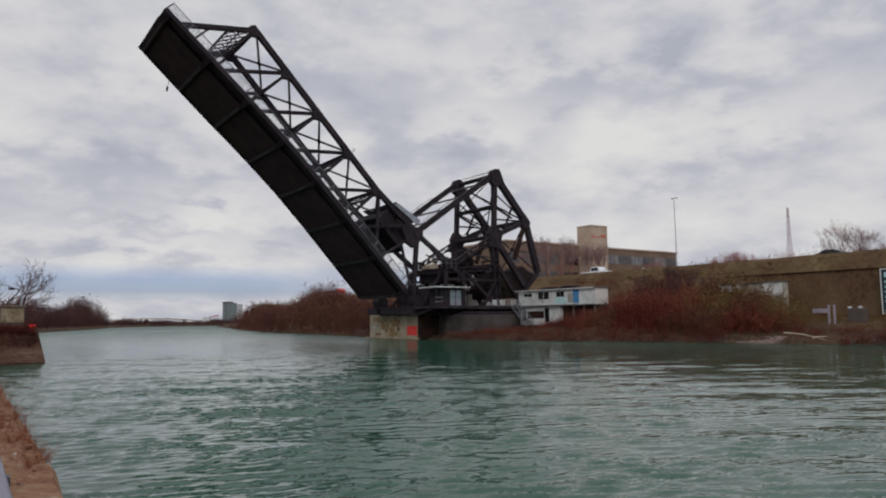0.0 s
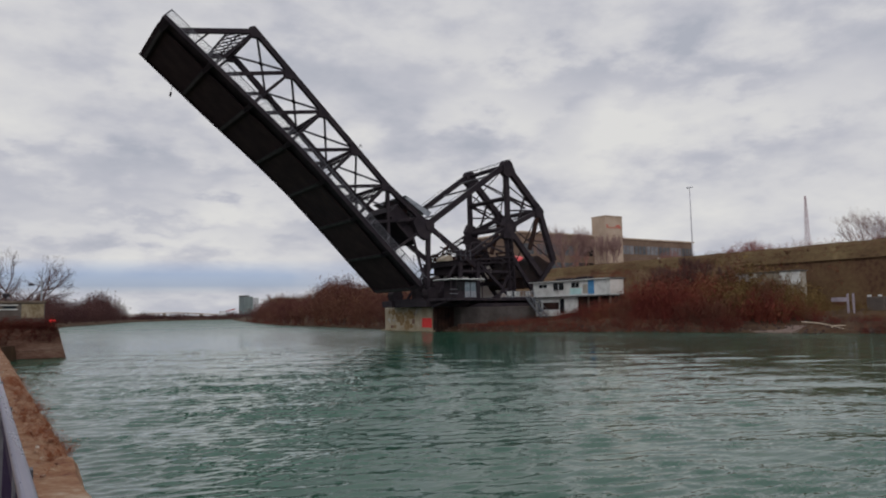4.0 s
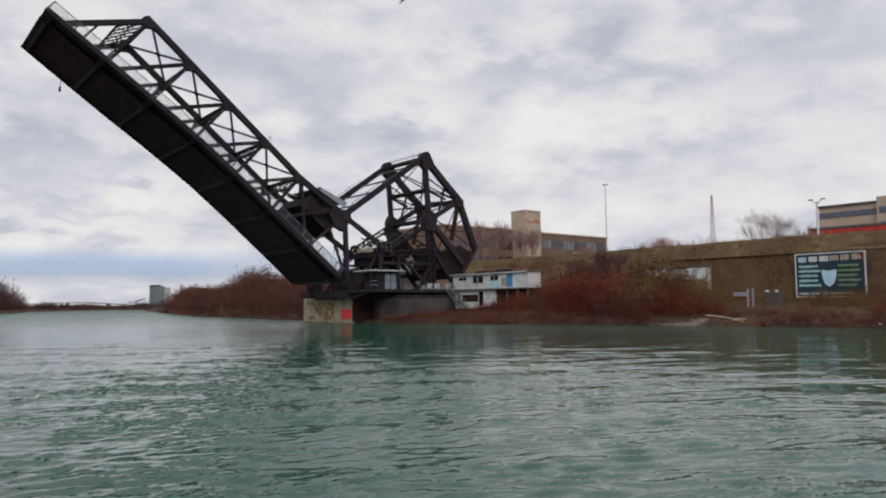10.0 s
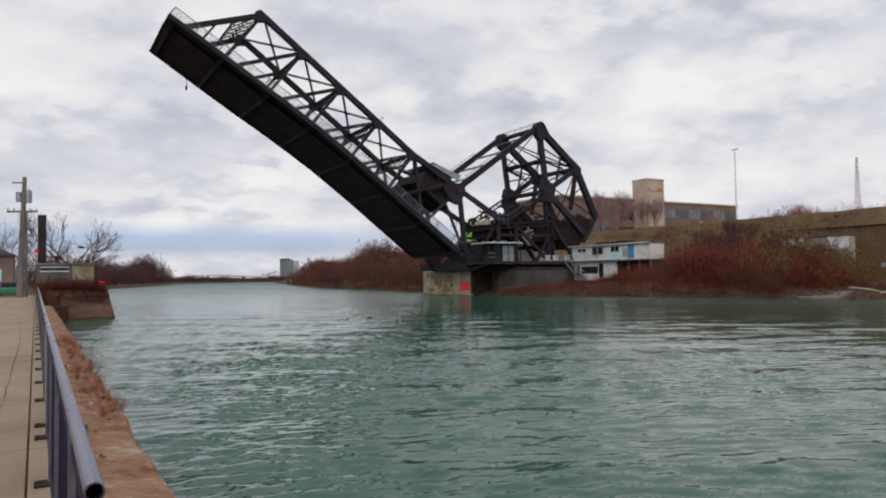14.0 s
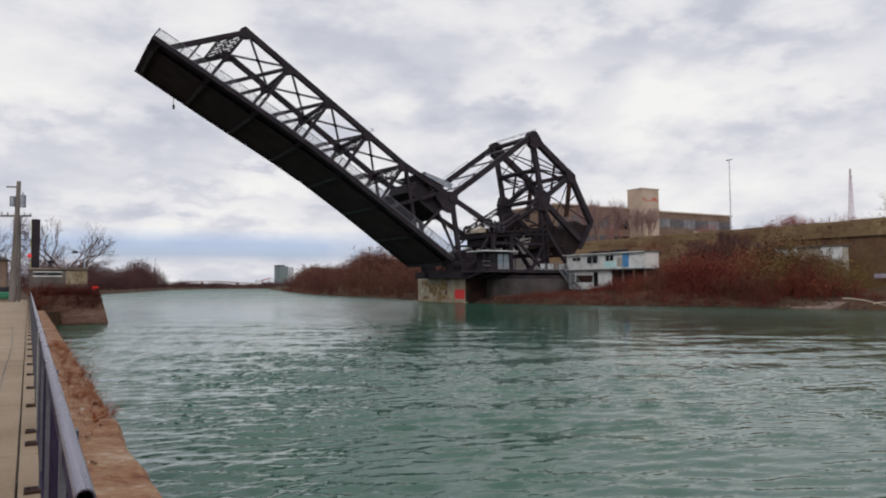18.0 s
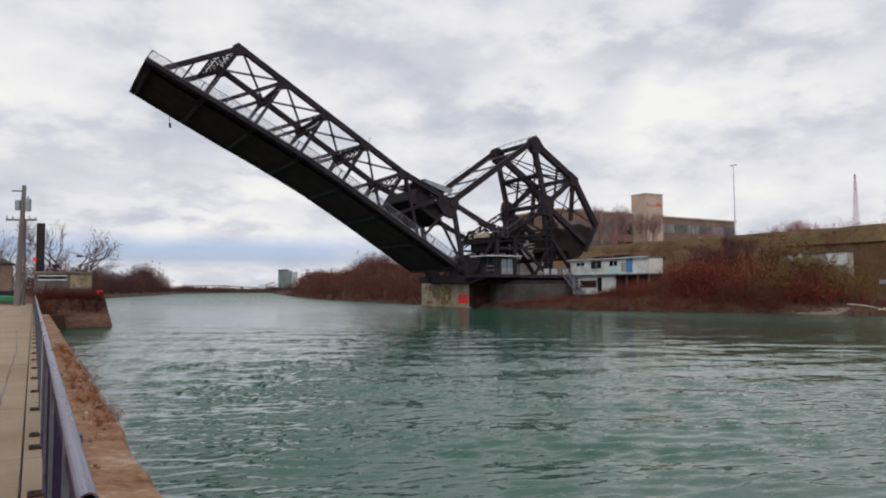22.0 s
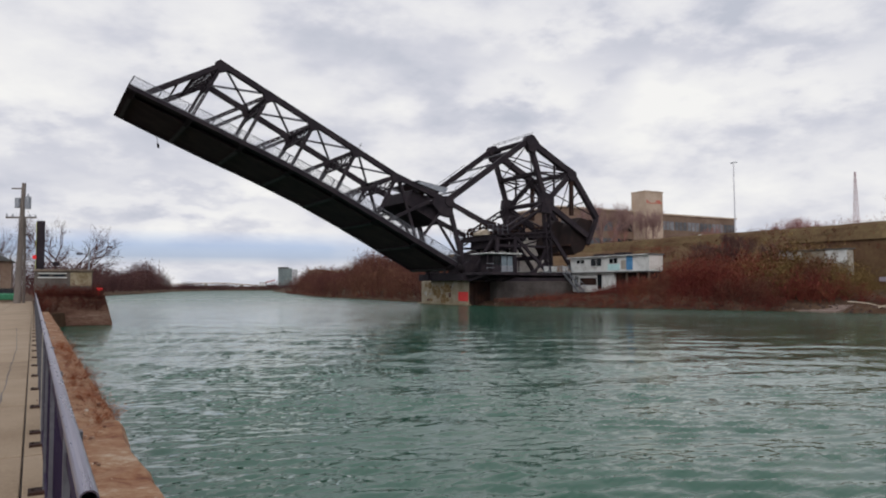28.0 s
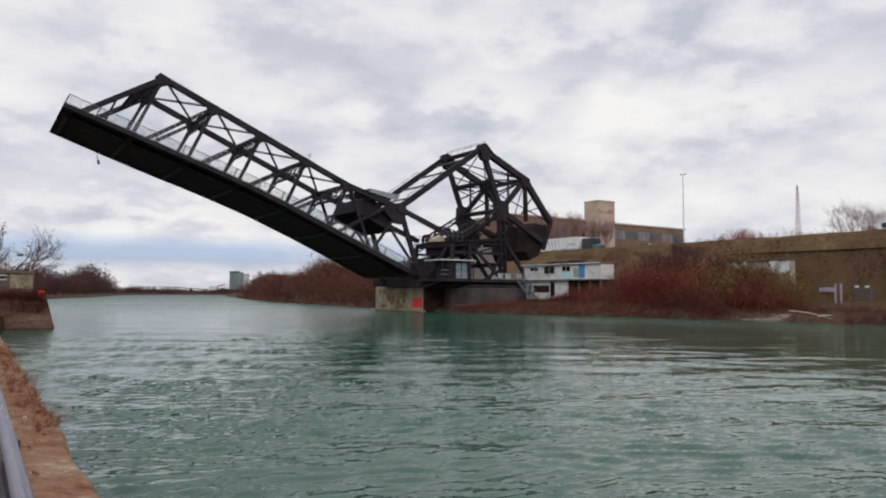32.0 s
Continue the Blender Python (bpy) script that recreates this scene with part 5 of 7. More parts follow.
def build_mural():
    """Sign board: local x along the board, z up, face towards -y."""
    m = empty("sign_board", pose(77.6, 34.75, 2.7, 0, 0, -90), "weathered navy sign board with teal lettering and a pale shield", "sign")
    w, h = 6.7, 4.4
    one("board", lambda bm: box(bm, (0, -0.02, 0), (w, 0.08, h)), SIGN_NAVY, m)
    for lo, hi in (((-0.12, -0.06, -0.12), (w + 0.12, 0.1, 0.0)), ((-0.12, -0.06, h), (w + 0.12, 0.1, h + 0.12)), ((-0.12, -0.06, 0), (0, 0.1, h)), ((w, -0.06, 0), (w + 0.12, 0.1, h))):
        one("frame", lambda bm: box(bm, lo, hi), SIGN_WHITE, m)
    for x in (0.5, w / 2, w - 0.5):
        one("post", lambda bm: box(bm, (x - 0.12, 0.1, -2.2), (x + 0.12, 0.3, h)), TIMBER, m)
    rng = random.Random(11)
    bars = []
    for i in range(6):
        x = 0.25 + i * 1.06
        bars.append((x, x + rng.uniform(0.75, 0.95), 3.55 + 0.05 * i * 0.3, 4.15 + 0.02 * i, SIGN_PALE if i == 0 else SIGN_WHITE if i in (1, 2) else SIGN_TAN))
    for r in range(5):
        z = 2.98 - r * 0.5
        bars.append((0.25, 0.25 + rng.uniform(1.9, 2.35), z, z + 0.30, SIGN_TEAL))
        bars.append((4.15, 4.15 + rng.uniform(1.7, 2.3), z, z + 0.26, SIGN_DIM))
    bars += [(0.2, 1.3, 0.12, 0.42, SIGN_WHITE), (1.4, 3.2, 0.15, 0.42, SIGN_PALE), (3.4, 5.6, 0.12, 0.4, SIGN_TAN), (2.8, 5.0, -0.75, -0.3, SIGN_DIM)]
    for x0, x1, z0, z1, mt in bars:
        bm = bmesh.new()
        x = x0
        while x < x1 - 0.02:
            k = rng.uniform(0.12, 0.3)
            box(bm, (x, -0.028, z0 + rng.uniform(0, 0.07)), (min(x + k * rng.uniform(0.7, 0.98), x1), -0.018, z1 - rng.uniform(0, 0.05)))
            x += k
        part("lettering", bm, mt, m)
    one("shield", lambda bm: prism(bm, [(2.55, 2.75), (2.62, 1.9), (2.85, 1.3), (3.3, 0.95), (3.75, 1.3), (3.98, 1.9), (4.05, 2.75), (3.3, 2.62)], -0.034, -0.02), SIGN_PALE, m, "pale blue shield")
    one("corner_rust", lambda bm: prism(bm, [(5.9, 4.38), (6.68, 4.38), (6.68, 3.2), (6.5, 3.7), (6.3, 4.1)], -0.03, -0.02), SIGN_RUST, m)
    one("apron", lambda bm: box(bm, (0.1, 0.0, -1.5), (w, 0.06, -0.12)), SIGN_RUST, m, "rusty panel under the board")


build_mural()


FADED_GREY = mat("faded_mauve_grey_paint", [(0.22, 0.19, 0.23), (0.32, 0.28, 0.33), (0.42, 0.38, 0.42)], 0.7, 0, 2, 12, 0.03)


def build_bank_clutter():
    k = empty("utility_box", pose(70.6, 34.3, 1.4), "grey-brown utility box with two white lamps", "box")
    one("body", lambda bm: box(bm, (0, -1.0, 0), (0.8, 0.6, 1.75), 0.04), mat("dark_slate_paint", [(0.07, 0.055, 0.05), (0.10, 0.08, 0.07), (0.14, 0.115, 0.10)], 0.6, 0, 1, 8, 0.05), k)
    for y in (-0.75, 0.2):
        one("lamp", lambda bm: box(bm, (-0.05, y, 1.75), (0.2, y + 0.3, 1.93), 0.03), SIGN_WHITE, k)
    b = empty("white_shed", pose(72.0, 42.1, 1.6), "low white shed half hidden by brush", "shed")
    one("wall", lambda bm: box(bm, (0, 0, 0), (1.1, 7.6, 4.5)), CONC_PALE, b)
    one("gable", lambda bm: box(bm, (-0.04, 0, 3.1), (0.0, 2.3, 4.5)), PAINT_WHITE, b)
    one("gable", lambda bm: box(bm, (-0.04, 5.0, 3.6), (0.0, 7.6, 4.45)), PAINT_WHITE, b)
    one("roof", lambda bm: box(bm, (-0.2, -0.15, 4.5), (1.3, 7.75, 4.6), 0.02), ROOFING, b)
    one("door", lambda bm: box(bm, (-0.06, 2.6, 0.2), (0.02, 4.6, 3.2)), STEEL_RUST, b)
    s = empty("marker_post", pose(68.6, 35.5, 1.0), "white marker post with a side board", "marker")
    one("post", lambda bm: box(bm, (-0.06, 0.02, 0), (0.06, 0.18, 2.5)), FADED_GREY, s)
    one("post", lambda bm: box(bm, (-0.06, -0.5, 0), (0.06, -0.34, 2.5)), FADED_GREY, s)
    one("board", lambda bm: box(bm, (-0.1, 0.1, 1.75), (-0.04, 1.6, 2.15)), FADED_GREY, s)
    # driftwood and stones on the shore
    for i, (y0, x0, z0, y1, x1, z1, r) in enumerate(((36.6, 62.4, 0.95, 32.9, 62.5, 0.42, 0.07), (33.9, 62.3, 0.40, 33.0, 63.0, 0.80, 0.07), (41.5, 62.6, 0.2, 38.0, 63.6, 0.15, 0.12), (35.2, 63.4, 0.1, 34.0, 63.9, 0.75, 0.07))):
        bm = bmesh.new()
        n = 7
        pts = [lerp((x0, y0, z0), (x1, y1, z1), k / n) + Vector((0, 0, 0.12 * math.sin(k * 0.5 + i))) for k in range(n + 1)]
        for k in range(n):
            tube(bm, pts[k], pts[k + 1], r * (1 - 0.08 * k), r * (1 - 0.08 * (k + 1)), 8)
        tagged(part("driftwood_log", bm, mat("bleached_driftwood%s" % i, [(0.30, 0.235, 0.175), (0.43, 0.35, 0.27), (0.52, 0.44, 0.35)], 0.9, 0, 2, 14, 0.2)), "bleached driftwood log on the stony shore", "log", "driftwood")
    slab = one("shore_slab", lambda bm: prism(bm, [(60.2, -0.2), (63.2, 0.0), (63.8, 0.75), (62.6, 0.62), (61.4, 0.30), (60.3, 0.12)], 36.4, 41.2), mat("pinkish_stone_slab", [(0.11, 0.075, 0.06), (0.17, 0.12, 0.10), (0.23, 0.17, 0.145)], 0.9, 0, 1.2, 9, 0.3))
    tagged(slab, "low pinkish stone slab on the shore", "stone")
    scrap = one("white_scrap", lambda bm: box(bm, (65.4, 22.6, 0.1), (65.7, 23.5, 0.32), 0.05), SIGN_WHITE)
    tagged(scrap, "white scrap washed up on the shore", "debris")
    rng = random.Random(21)
    vs, fs = [], []
    for i in range(600):
        y = rng.uniform(14, 75)
        x = table(y, SHORE_R) + rng.uniform(-0.5, 1.8)
        r = rng.uniform(0.06, 0.24)
        z = ground_z(x, y) + r * 0.2
        base = len(vs)
        for a in range(5):
            t = 2 * math.pi * a / 5 + rng.uniform(-0.3, 0.3)
            vs.append((x + r * math.cos(t), y + r * 1.2 * math.sin(t), z - r * 0.5))
        vs.append((x + rng.uniform(-0.3, 0.3) * r, y, z + r * 0.6))
        for a in range(5):
            fs.append((base + a, base + (a + 1) % 5, base + 5))
    me = bpy.data.meshes.new("shore_stones")
    me.from_pydata(vs, [], fs)
    tagged(finish("shore_stones", me, mat("dark_wet_stones", [(0.025, 0.013, 0.010), (0.05, 0.03, 0.024), (0.12, 0.085, 0.07)], 0.85, 0, 0.4, 5, 0.2, island=0.3, world_space=True)), "loose stones along the canal shore", "stones", kind="stuff")


build_bank_clutter()


# ---- buildings behind the road ----
def build_office():
    b = empty("office_building", pose(112, 137, ROAD_Z - 0.2), "brown masonry office building with a tan stair tower", "office building")
    top = 13.3
    one("wall", lambda bm: box(bm, (0, 0, 0), (25.3, 24, top)), BRICK_BROWN, b)
    one("wall", lambda bm: box(bm, (25.3, 1.5, 0), (68.3, 24, top)), BRICK_BROWN, b)
    one("roof_edge", lambda bm: [box(bm, (-0.3, -0.3, top), (25.3, 24.3, top + 0.4)), box(bm, (25.3, 1.2, top), (68.6, 24.3, top + 0.4))], BRICK_TAN, b)
    t = one("stair_tower", lambda bm: box(bm, (25.3, -4.5, 0), (31.5, 0.6, 18.3)), BRICK_TAN, b, "tall tan masonry stair tower")
    one("tower_coping", lambda bm: box(bm, (25.2, -4.6, 18.3), (31.6, 0.7, 18.6)), BRICK_TAN, t)
    pale_red = mat("faded_red_lettering", [(0.45, 0.12, 0.09), (0.52, 0.16, 0.12), (0.58, 0.22, 0.17)], 0.7, 0, 2, 8, 0)
    for x0, x1, z0, z1 in ((25.6, 26.0, 15.3, 16.2), (26.15, 26.6, 15.3, 15.7), (26.75, 27.5, 15.25, 15.5), (27.65, 28.4, 15.25, 15.5), (28.55, 28.9, 15.3, 15.7), (29.1, 29.6, 15.3, 16.2), (29.7, 30.5, 15.3, 16.25), (30.6, 31.1, 15.3, 15.8)):
        one("red_lettering", lambda bm: box(bm, (x0, -4.56, z0), (x1, -4.49, z1)), pale_red, t)
    dull = [mat("dull_office_glass%d" % k, [(0.05 * k, 0.055 * k, 0.065 * k), (0.085 * k, 0.09 * k, 0.10 * k), (0.15 * k, 0.15 * k, 0.16 * k)], 0.4, 0, 0.4, 2, 0, 0.4) for k in (1, 2)]
    for row, hgt in ((3.2, 2.9), (8.0, 2.7)):
        for x, wd, g in ((0.8, 3.4, dull[0]), (5.2, 3.4, dull[0]), (9.8, 3.6, dull[0]), (14.4, 3.6, dull[0]), (19.4, 5.4, GLASS)):
            w = one("window", lambda bm: box(bm, (x, -0.05, row), (x + wd, 0.05, row + hgt)), g, b)
            for k in range(1, int(wd / 1.7)):
                one("mullion", lambda bm: box(bm, (x + k * 1.8 - 0.08, -0.12, row), (x + k * 1.8 + 0.08, 0.0, row + hgt)), BRICK_BROWN, w)
    for row, hgt, n in ((5.2, 1.7, 0), (9.2, 2.4, 1)):
        for i in range(6):
            x = 37.5 + i * 5.1
            w = one("window", lambda bm: box(bm, (x, 1.45, row), (x + 4.7, 1.55, row + hgt)), dull[(i + n) % 2], b)
            for k in (1, 2):
                one("mullion", lambda bm: box(bm, (x + k * 1.55 - 0.07, 1.38, row), (x + k * 1.55 + 0.07, 1.5, row + hgt)), BRICK_BROWN, w)
    one("white_band", lambda bm: box(bm, (52.0, 1.3, 7.3), (68.0, 1.48, 8.4)), PAINT_WHITE, b, "white painted spandrel band")
    one("plinth_band", lambda bm: box(bm, (0.0, -0.12, 1.4), (25.2, 0.0, 2.4)), BRICK_TAN, b)
    one("plant_room", lambda bm: box(bm, (32.0, 3.0, top), (38.0, 10.0, top + 0.9)), BRICK_BROWN, b)
    one("recess", lambda bm: box(bm, (31.6, 1.2, 4.0), (36.5, 1.48, 12.6)), GLASS, b)
    for x in (32.6, 34.4):
        one("recess_pier", lambda bm: box(bm, (x, 0.9, 4.0), (x + 0.6, 1.3, 12.6)), SIGN_RUST, b)
    r = empty("warehouse", pose(110, 14, ROAD_Z - 0.2), "long tan building with dark window bands", "building")
    one("wall", lambda bm: box(bm, (0, 0, 0), (24, 31.6, 7.35)), BRICK_TAN, r)
    one("wall", lambda bm: box(bm, (-0.6, 0, 0), (12, 23.6, 8.1)), BRICK_TAN, r)
    # bluish reflection put into the base colour of the window bands
    reflection_glass = mat("blue_grey_reflection_glass", [(0.07, 0.08, 0.11), (0.11, 0.12, 0.16), (0.16, 0.17, 0.21)], 0.3, 0, 0.4, 2, 0, 0.5)
    for z in (3.6, 5.7):
        one("window_band", lambda bm: box(bm, (-0.06, 23.7, z), (0.06, 31.5, z + 0.85)), reflection_glass, r)
        one("window_band", lambda bm: box(bm, (-0.66, 0.5, z), (-0.56, 23.3, z + 0.95)), reflection_glass, r)
    one("roof", lambda bm: box(bm, (-0.3, -0.2, 7.35), (24, 31.8, 7.6)), ROOFING, r)
    one("vent", lambda bm: [tube(bm, (2, 22.2, 8.1), (2, 22.2, 9.3), 0.12), box(bm, (1.7, 21.6, 9.2), (2.3, 22.8, 9.35))], GALV, r)
    c = empty("red_canopy", pose(99, 8, ROAD_Z), "long low canopy with a red fascia", "canopy")
    one("fascia", lambda bm: box(bm, (0, 0, 2.3), (5.5, 34.5, 2.92)), mat("faded_red_fascia", [(0.40, 0.03, 0.02), (0.50, 0.045, 0.03), (0.56, 0.07, 0.05)], 0.6, 0, 1, 8, 0.03), c)
    one("roof", lambda bm: box(bm, (-0.1, -0.1, 2.92), (5.6, 34.6, 3.2)), ROOFING, c)
    for y in (1, 9, 17, 25, 33):
        one("column", lambda bm: box(bm, (0.6, y, 0), (0.9, y + 0.3, 2.3)), CONC_PALE, c)


build_office()


def build_masts():
    m = empty("light_mast", pose(90, 69.2, ROAD_Z), "tall pale grey lighting mast beside the raised road", "street lamp", "light masts")
    one("pole", lambda bm: tube(bm, (0, 0, 0), (0, 0.05, 12.0), 0.11, 0.06, 12), MAST_GREY, m)
    one("head_arm", lambda bm: beam(bm, (0, -0.42, 12.0), (0, 0.42, 12.0), 0.07, 0.07), GALV, m)
    for y in (-0.36, 0.36):
        one("lamp_head", lambda bm: box(bm, (-0.18, y - 0.16, 11.9), (0.18, y + 0.16, 12.02), 0.03), GALV, m)
    m2 = empty("light_mast", pose(90, 37.5, ROAD_Z), "grey double-armed lighting mast beside the raised road", "street lamp", "light masts")
    one("pole", lambda bm: tube(bm, (0, 0, 0), (0, 0, 5.6), 0.15, 0.10, 12), MAST_GREY, m2)
    for s in (-1, 1):
        one("arm", lambda bm: beam(bm, (0, 0, 5.3), (0, s * 0.7, 5.85), 0.08, 0.08), GALV, m2)
        one("lamp_head", lambda bm: box(bm, (-0.15, s * 0.75 - 0.25, 5.78), (0.15, s * 0.75 + 0.25, 5.92), 0.03), GALV, m2)
    p = empty("lattice_mast", pose(200, 114, ROAD_Z), "red-brown steel lattice radio mast", "mast")
    red = mat("faded_mast_paint", [(0.42, 0.31, 0.34), (0.50, 0.39, 0.42), (0.58, 0.47, 0.5)], 0.7, 0, 1, 6, 0.0)
    H = 25.6
    wd = lambda z: 0.75 * (1 - z / H) + 0.16
    for sx, sy in ((1, 1), (1, -1), (-1, 1), (-1, -1)):
        one("leg", lambda bm: beam(bm, (sx * wd(0), sy * wd(0), 0), (sx * wd(H), sy * wd(H), H), 0.07, 0.07, (1, 0, 0)), red, p)
    n = 15
    for i in range(n):
        z0, z1 = H * i / n, H * (i + 1) / n
        bm = bmesh.new()
        c = [(1, 1), (1, -1), (-1, -1), (-1, 1)]
        for k in range(4):
            a, b = c[k], c[(k + 1) % 4]
            beam(bm, (a[0] * wd(z0), a[1] * wd(z0), z0), (b[0] * wd(z1), b[1] * wd(z1), z1), 0.035, 0.035)
            beam(bm, (b[0] * wd(z0), b[1] * wd(z0), z0), (a[0] * wd(z1), a[1] * wd(z1), z1), 0.06, 0.06)
        part("lacing", bm, red, p)


build_masts()


# ---- things on the walk's bank ----
def build_left_bank():
    u = empty("utility_pole", pose(-1.25, 73.5, 1.0), "leaning grey wooden utility pole with a transformer", "utility pole")
    one("pole", lambda bm: tube(bm, (0, 0, -0.2), (0.3, 0, 10.75), 0.30, 0.17, 12), POLE_WOOD, u)
    one("crossarm", lambda bm: beam(bm, (-1.05, 0, 7.6), (1.35, 0, 7.7), 0.14, 0.16), POLE_WOOD, u)
    one("crossarm", lambda bm: beam(bm, (-0.65, 0, 10.2), (0.3, 0, 10.25), 0.1, 0.12), POLE_WOOD, u)
    one("transformer", lambda bm: [tube(bm, (0.62, 0, 8.45), (0.62, 0, 9.55), 0.28, seg=14), tube(bm, (0.62, 0, 9.55), (0.62, 0, 9.8), 0.06, seg=8)], GALV, u, "grey transformer can")
    one("transformer", lambda bm: tube(bm, (-0.15, 0.1, 8.5), (-0.15, 0.1, 9.4), 0.24, seg=14), GALV, u)
    for x in (-0.95, -0.5, 0.8, 1.25):
        one("insulator", lambda bm: tube(bm, (x, 0, 7.7), (x, 0, 7.95), 0.06, seg=8), GALV, u)
    s = empty("service_pole", pose(-0.75, 74.6, 1.0), "thin dark service pole with short arms", "utility pole")
    one("pole", lambda bm: tube(bm, (0, 0, 0), (-0.05, 0, 7.7), 0.13, 0.09, 10), POLE_WOOD, s)
    for z in (5.0, 5.6, 6.2, 6.9):
        one("arm", lambda bm: beam(bm, (0, 0, z), (0.5, 0, z), 0.07, 0.07), STEEL, s)
    g = empty("barrier_gate", pose(0.32, 52.2, 1.9), "raised black barrier gate with a red lamp", "barrier")
    one("panel", lambda bm: box(bm, (-0.24, -0.12, 1.45), (0.24, 0.12, 4.78), 0.02), STEEL, g)
    one("post", lambda bm: box(bm, (-0.14, -0.1, 0), (0.14, 0.1, 1.45)), STEEL, g)
    one("lamp", lambda bm: tube(bm, (-0.32, -0.16, 2.45), (-0.32, 0.05, 2.45), 0.13, seg=12), RED_LAMP, g, "lit red lamp")
    one("edge_strip", lambda bm: box(bm, (-0.26, -0.1, 1.5), (-0.235, 0.1, 4.75)), mat("yellow_gate_edge", [(0.35, 0.36, 0.04), (0.48, 0.5, 0.06), (0.55, 0.56, 0.1)], 0.5, 0, 2, 10, 0.0), g, "yellow edge strip")
    l = empty("lamp_post", pose(3.1, 51.6, 1.9), "thin grey lamp post on the abutment", "lamp post")
    one("pole", lambda bm: tube(bm, (0, 0, 0), (0, 0, 3.1), 0.06, 0.045, 8), GALV, l)
    one("arm", lambda bm: beam(bm, (0, 0, 2.7), (-0.55, 0, 2.72), 0.05, 0.05), GALV, l)
    one("head", lambda bm: box(bm, (-0.75, -0.12, 2.62), (-0.4, 0.12, 2.74), 0.02), STEEL, l)
    f = empty("floodlight", pose(1.2, 52.0, 1.9), "small dark floodlight on the abutment", "floodlight")
    one("post", lambda bm: tube(bm, (0, 0, 0), (0, 0, 1.95), 0.045, seg=8), STEEL, f)
    one("head", lambda bm: box(bm, (-0.2, -0.15, 1.9), (0.2, 0.15, 2.15), 0.03), STEEL, f)
    h = empty("brick_hut", pose(-8.2, 84, 0.86), "low brown brick hut behind the walk", "hut")
    one("wall", lambda bm: box(bm, (0, 0, 0), (6.2, 7, 4.2)), BRICK_BROWN, h)
    one("roof", lambda bm: prism(bm, [(-0.3, 4.2), (6.5, 4.2), (3.1, 5.8)], -0.3, 7.3), ROOFING, h)
    one("window", lambda bm: box(bm, (4.2, -0.06, 1.6), (5.2, 0.02, 2.8)), SIGN_PALE, h)
    c = empty("parked_car", pose(-3.1, 78.5, 0.9, 0, 0, 0), "dark green parked hatchback beyond the walk", "car")
    green = mat("green_car_paint", [(0.02, 0.12, 0.06), (0.03, 0.18, 0.09), (0.05, 0.22, 0.12)], 0.3, 0, 1, 8, 0, 0.5)
    one("body", lambda bm: box(bm, (0, 0, 0.3), (1.7, 4.0, 0.95), 0.12), green, c)
    one("cabin", lambda bm: prism(bm, [(0.15, 0.9), (1.55, 0.9), (1.4, 1.42), (0.3, 1.42)], 0.7, 3.2), GLASS, c)
    for x in (0.0, 1.5):
        for y in (0.75, 3.2):
            one("wheel", lambda bm: tube(bm, (x, y, 0.31), (x + 0.2, y, 0.31), 0.31, seg=14), RUBBER, c)


build_left_bank()


def build_far():
    s = empty("grain_silo", pose(130.6, 420, 0.5), "distant grey concrete silo block", "silo")
    one("wall", lambda bm: box(bm, (0, 0, 0), (5.4, 10, 12.9)), mat("hazy_blue_concrete", [(0.13, 0.17, 0.17), (0.18, 0.22, 0.225), (0.24, 0.28, 0.28)], 0.8, 0, 0.2, 1, 0), s)
    one("wall", lambda bm: box(bm, (5.4, 0, 0), (9, 10, 12.2)), GREY_TRAILER, s)
    one("roof", lambda bm: box(bm, (-0.3, -0.3, 12.9), (3.2, 10, 13.6)), ROOFING, s)
    b = empty("far_road_bridge", pose(0, 560, 0), "distant low tan road bridge", "bridge")
    n = 16
    for i in range(n):
        x0, x1 = 60 + i * 9, 60 + (i + 1) * 9
        z = lambda x: 2.6 + 2.4 * math.exp(-((x - 118) / 30) ** 2)
        one("deck_span", lambda bm: beam(bm, (x0, 0, z(x0)), (x1, 0, z(x1)), 8, 0.7), BRICK_TAN, b)
        if i % 3 == 0:
            one("column", lambda bm: box(bm, (x0 - 0.5, -3, 0), (x0 + 0.5, 3, z(x0))), CONC_PALE, b)
    for x, y, w, z1 in ((88.5, 246, 10, 8.9),):
        k = empty("far_house", pose(x, y, 1.5), "pale tan building behind the far woods", "building")
        one("wall", lambda bm: box(bm, (0, 0, 0), (w, 8, z1 - 2.2)), FLOUR, k)
        one("roof", lambda bm: box(bm, (-0.3, -0.3, z1 - 2.2), (w + 0.3, 8.3, z1 - 1.95), 0.04), BRICK_TAN, k)
        for i in range(3):
            one("window", lambda bm: box(bm, (1 + i * 3.2, -0.06, 3.6), (2.4 + i * 3.2, 0.02, 4.9)), GLASS, k)
    c = empty("harbour_crane", pose(119, 415, 0.5), "distant red and white crane jib", "crane")
    one("mast", lambda bm: beam(bm, (0, 0, 0), (0, 0, 4.5), 0.5, 0.5, (1, 0, 0)), GREY_TRAILER, c)
    one("jib", lambda bm: beam(bm, (-2, 0, 3.8), (5, 0, 5.6), 0.5, 0.6), mat("faded_crane_red", [(0.35, 0.08, 0.07), (0.42, 0.12, 0.1), (0.5, 0.2, 0.17)], 0.7, 0, 1, 5, 0), c)
    one("cab", lambda bm: box(bm, (-4, -1.5, 2), (-1, 1.5, 4.4)), WHITE_CAR, c)


build_far()


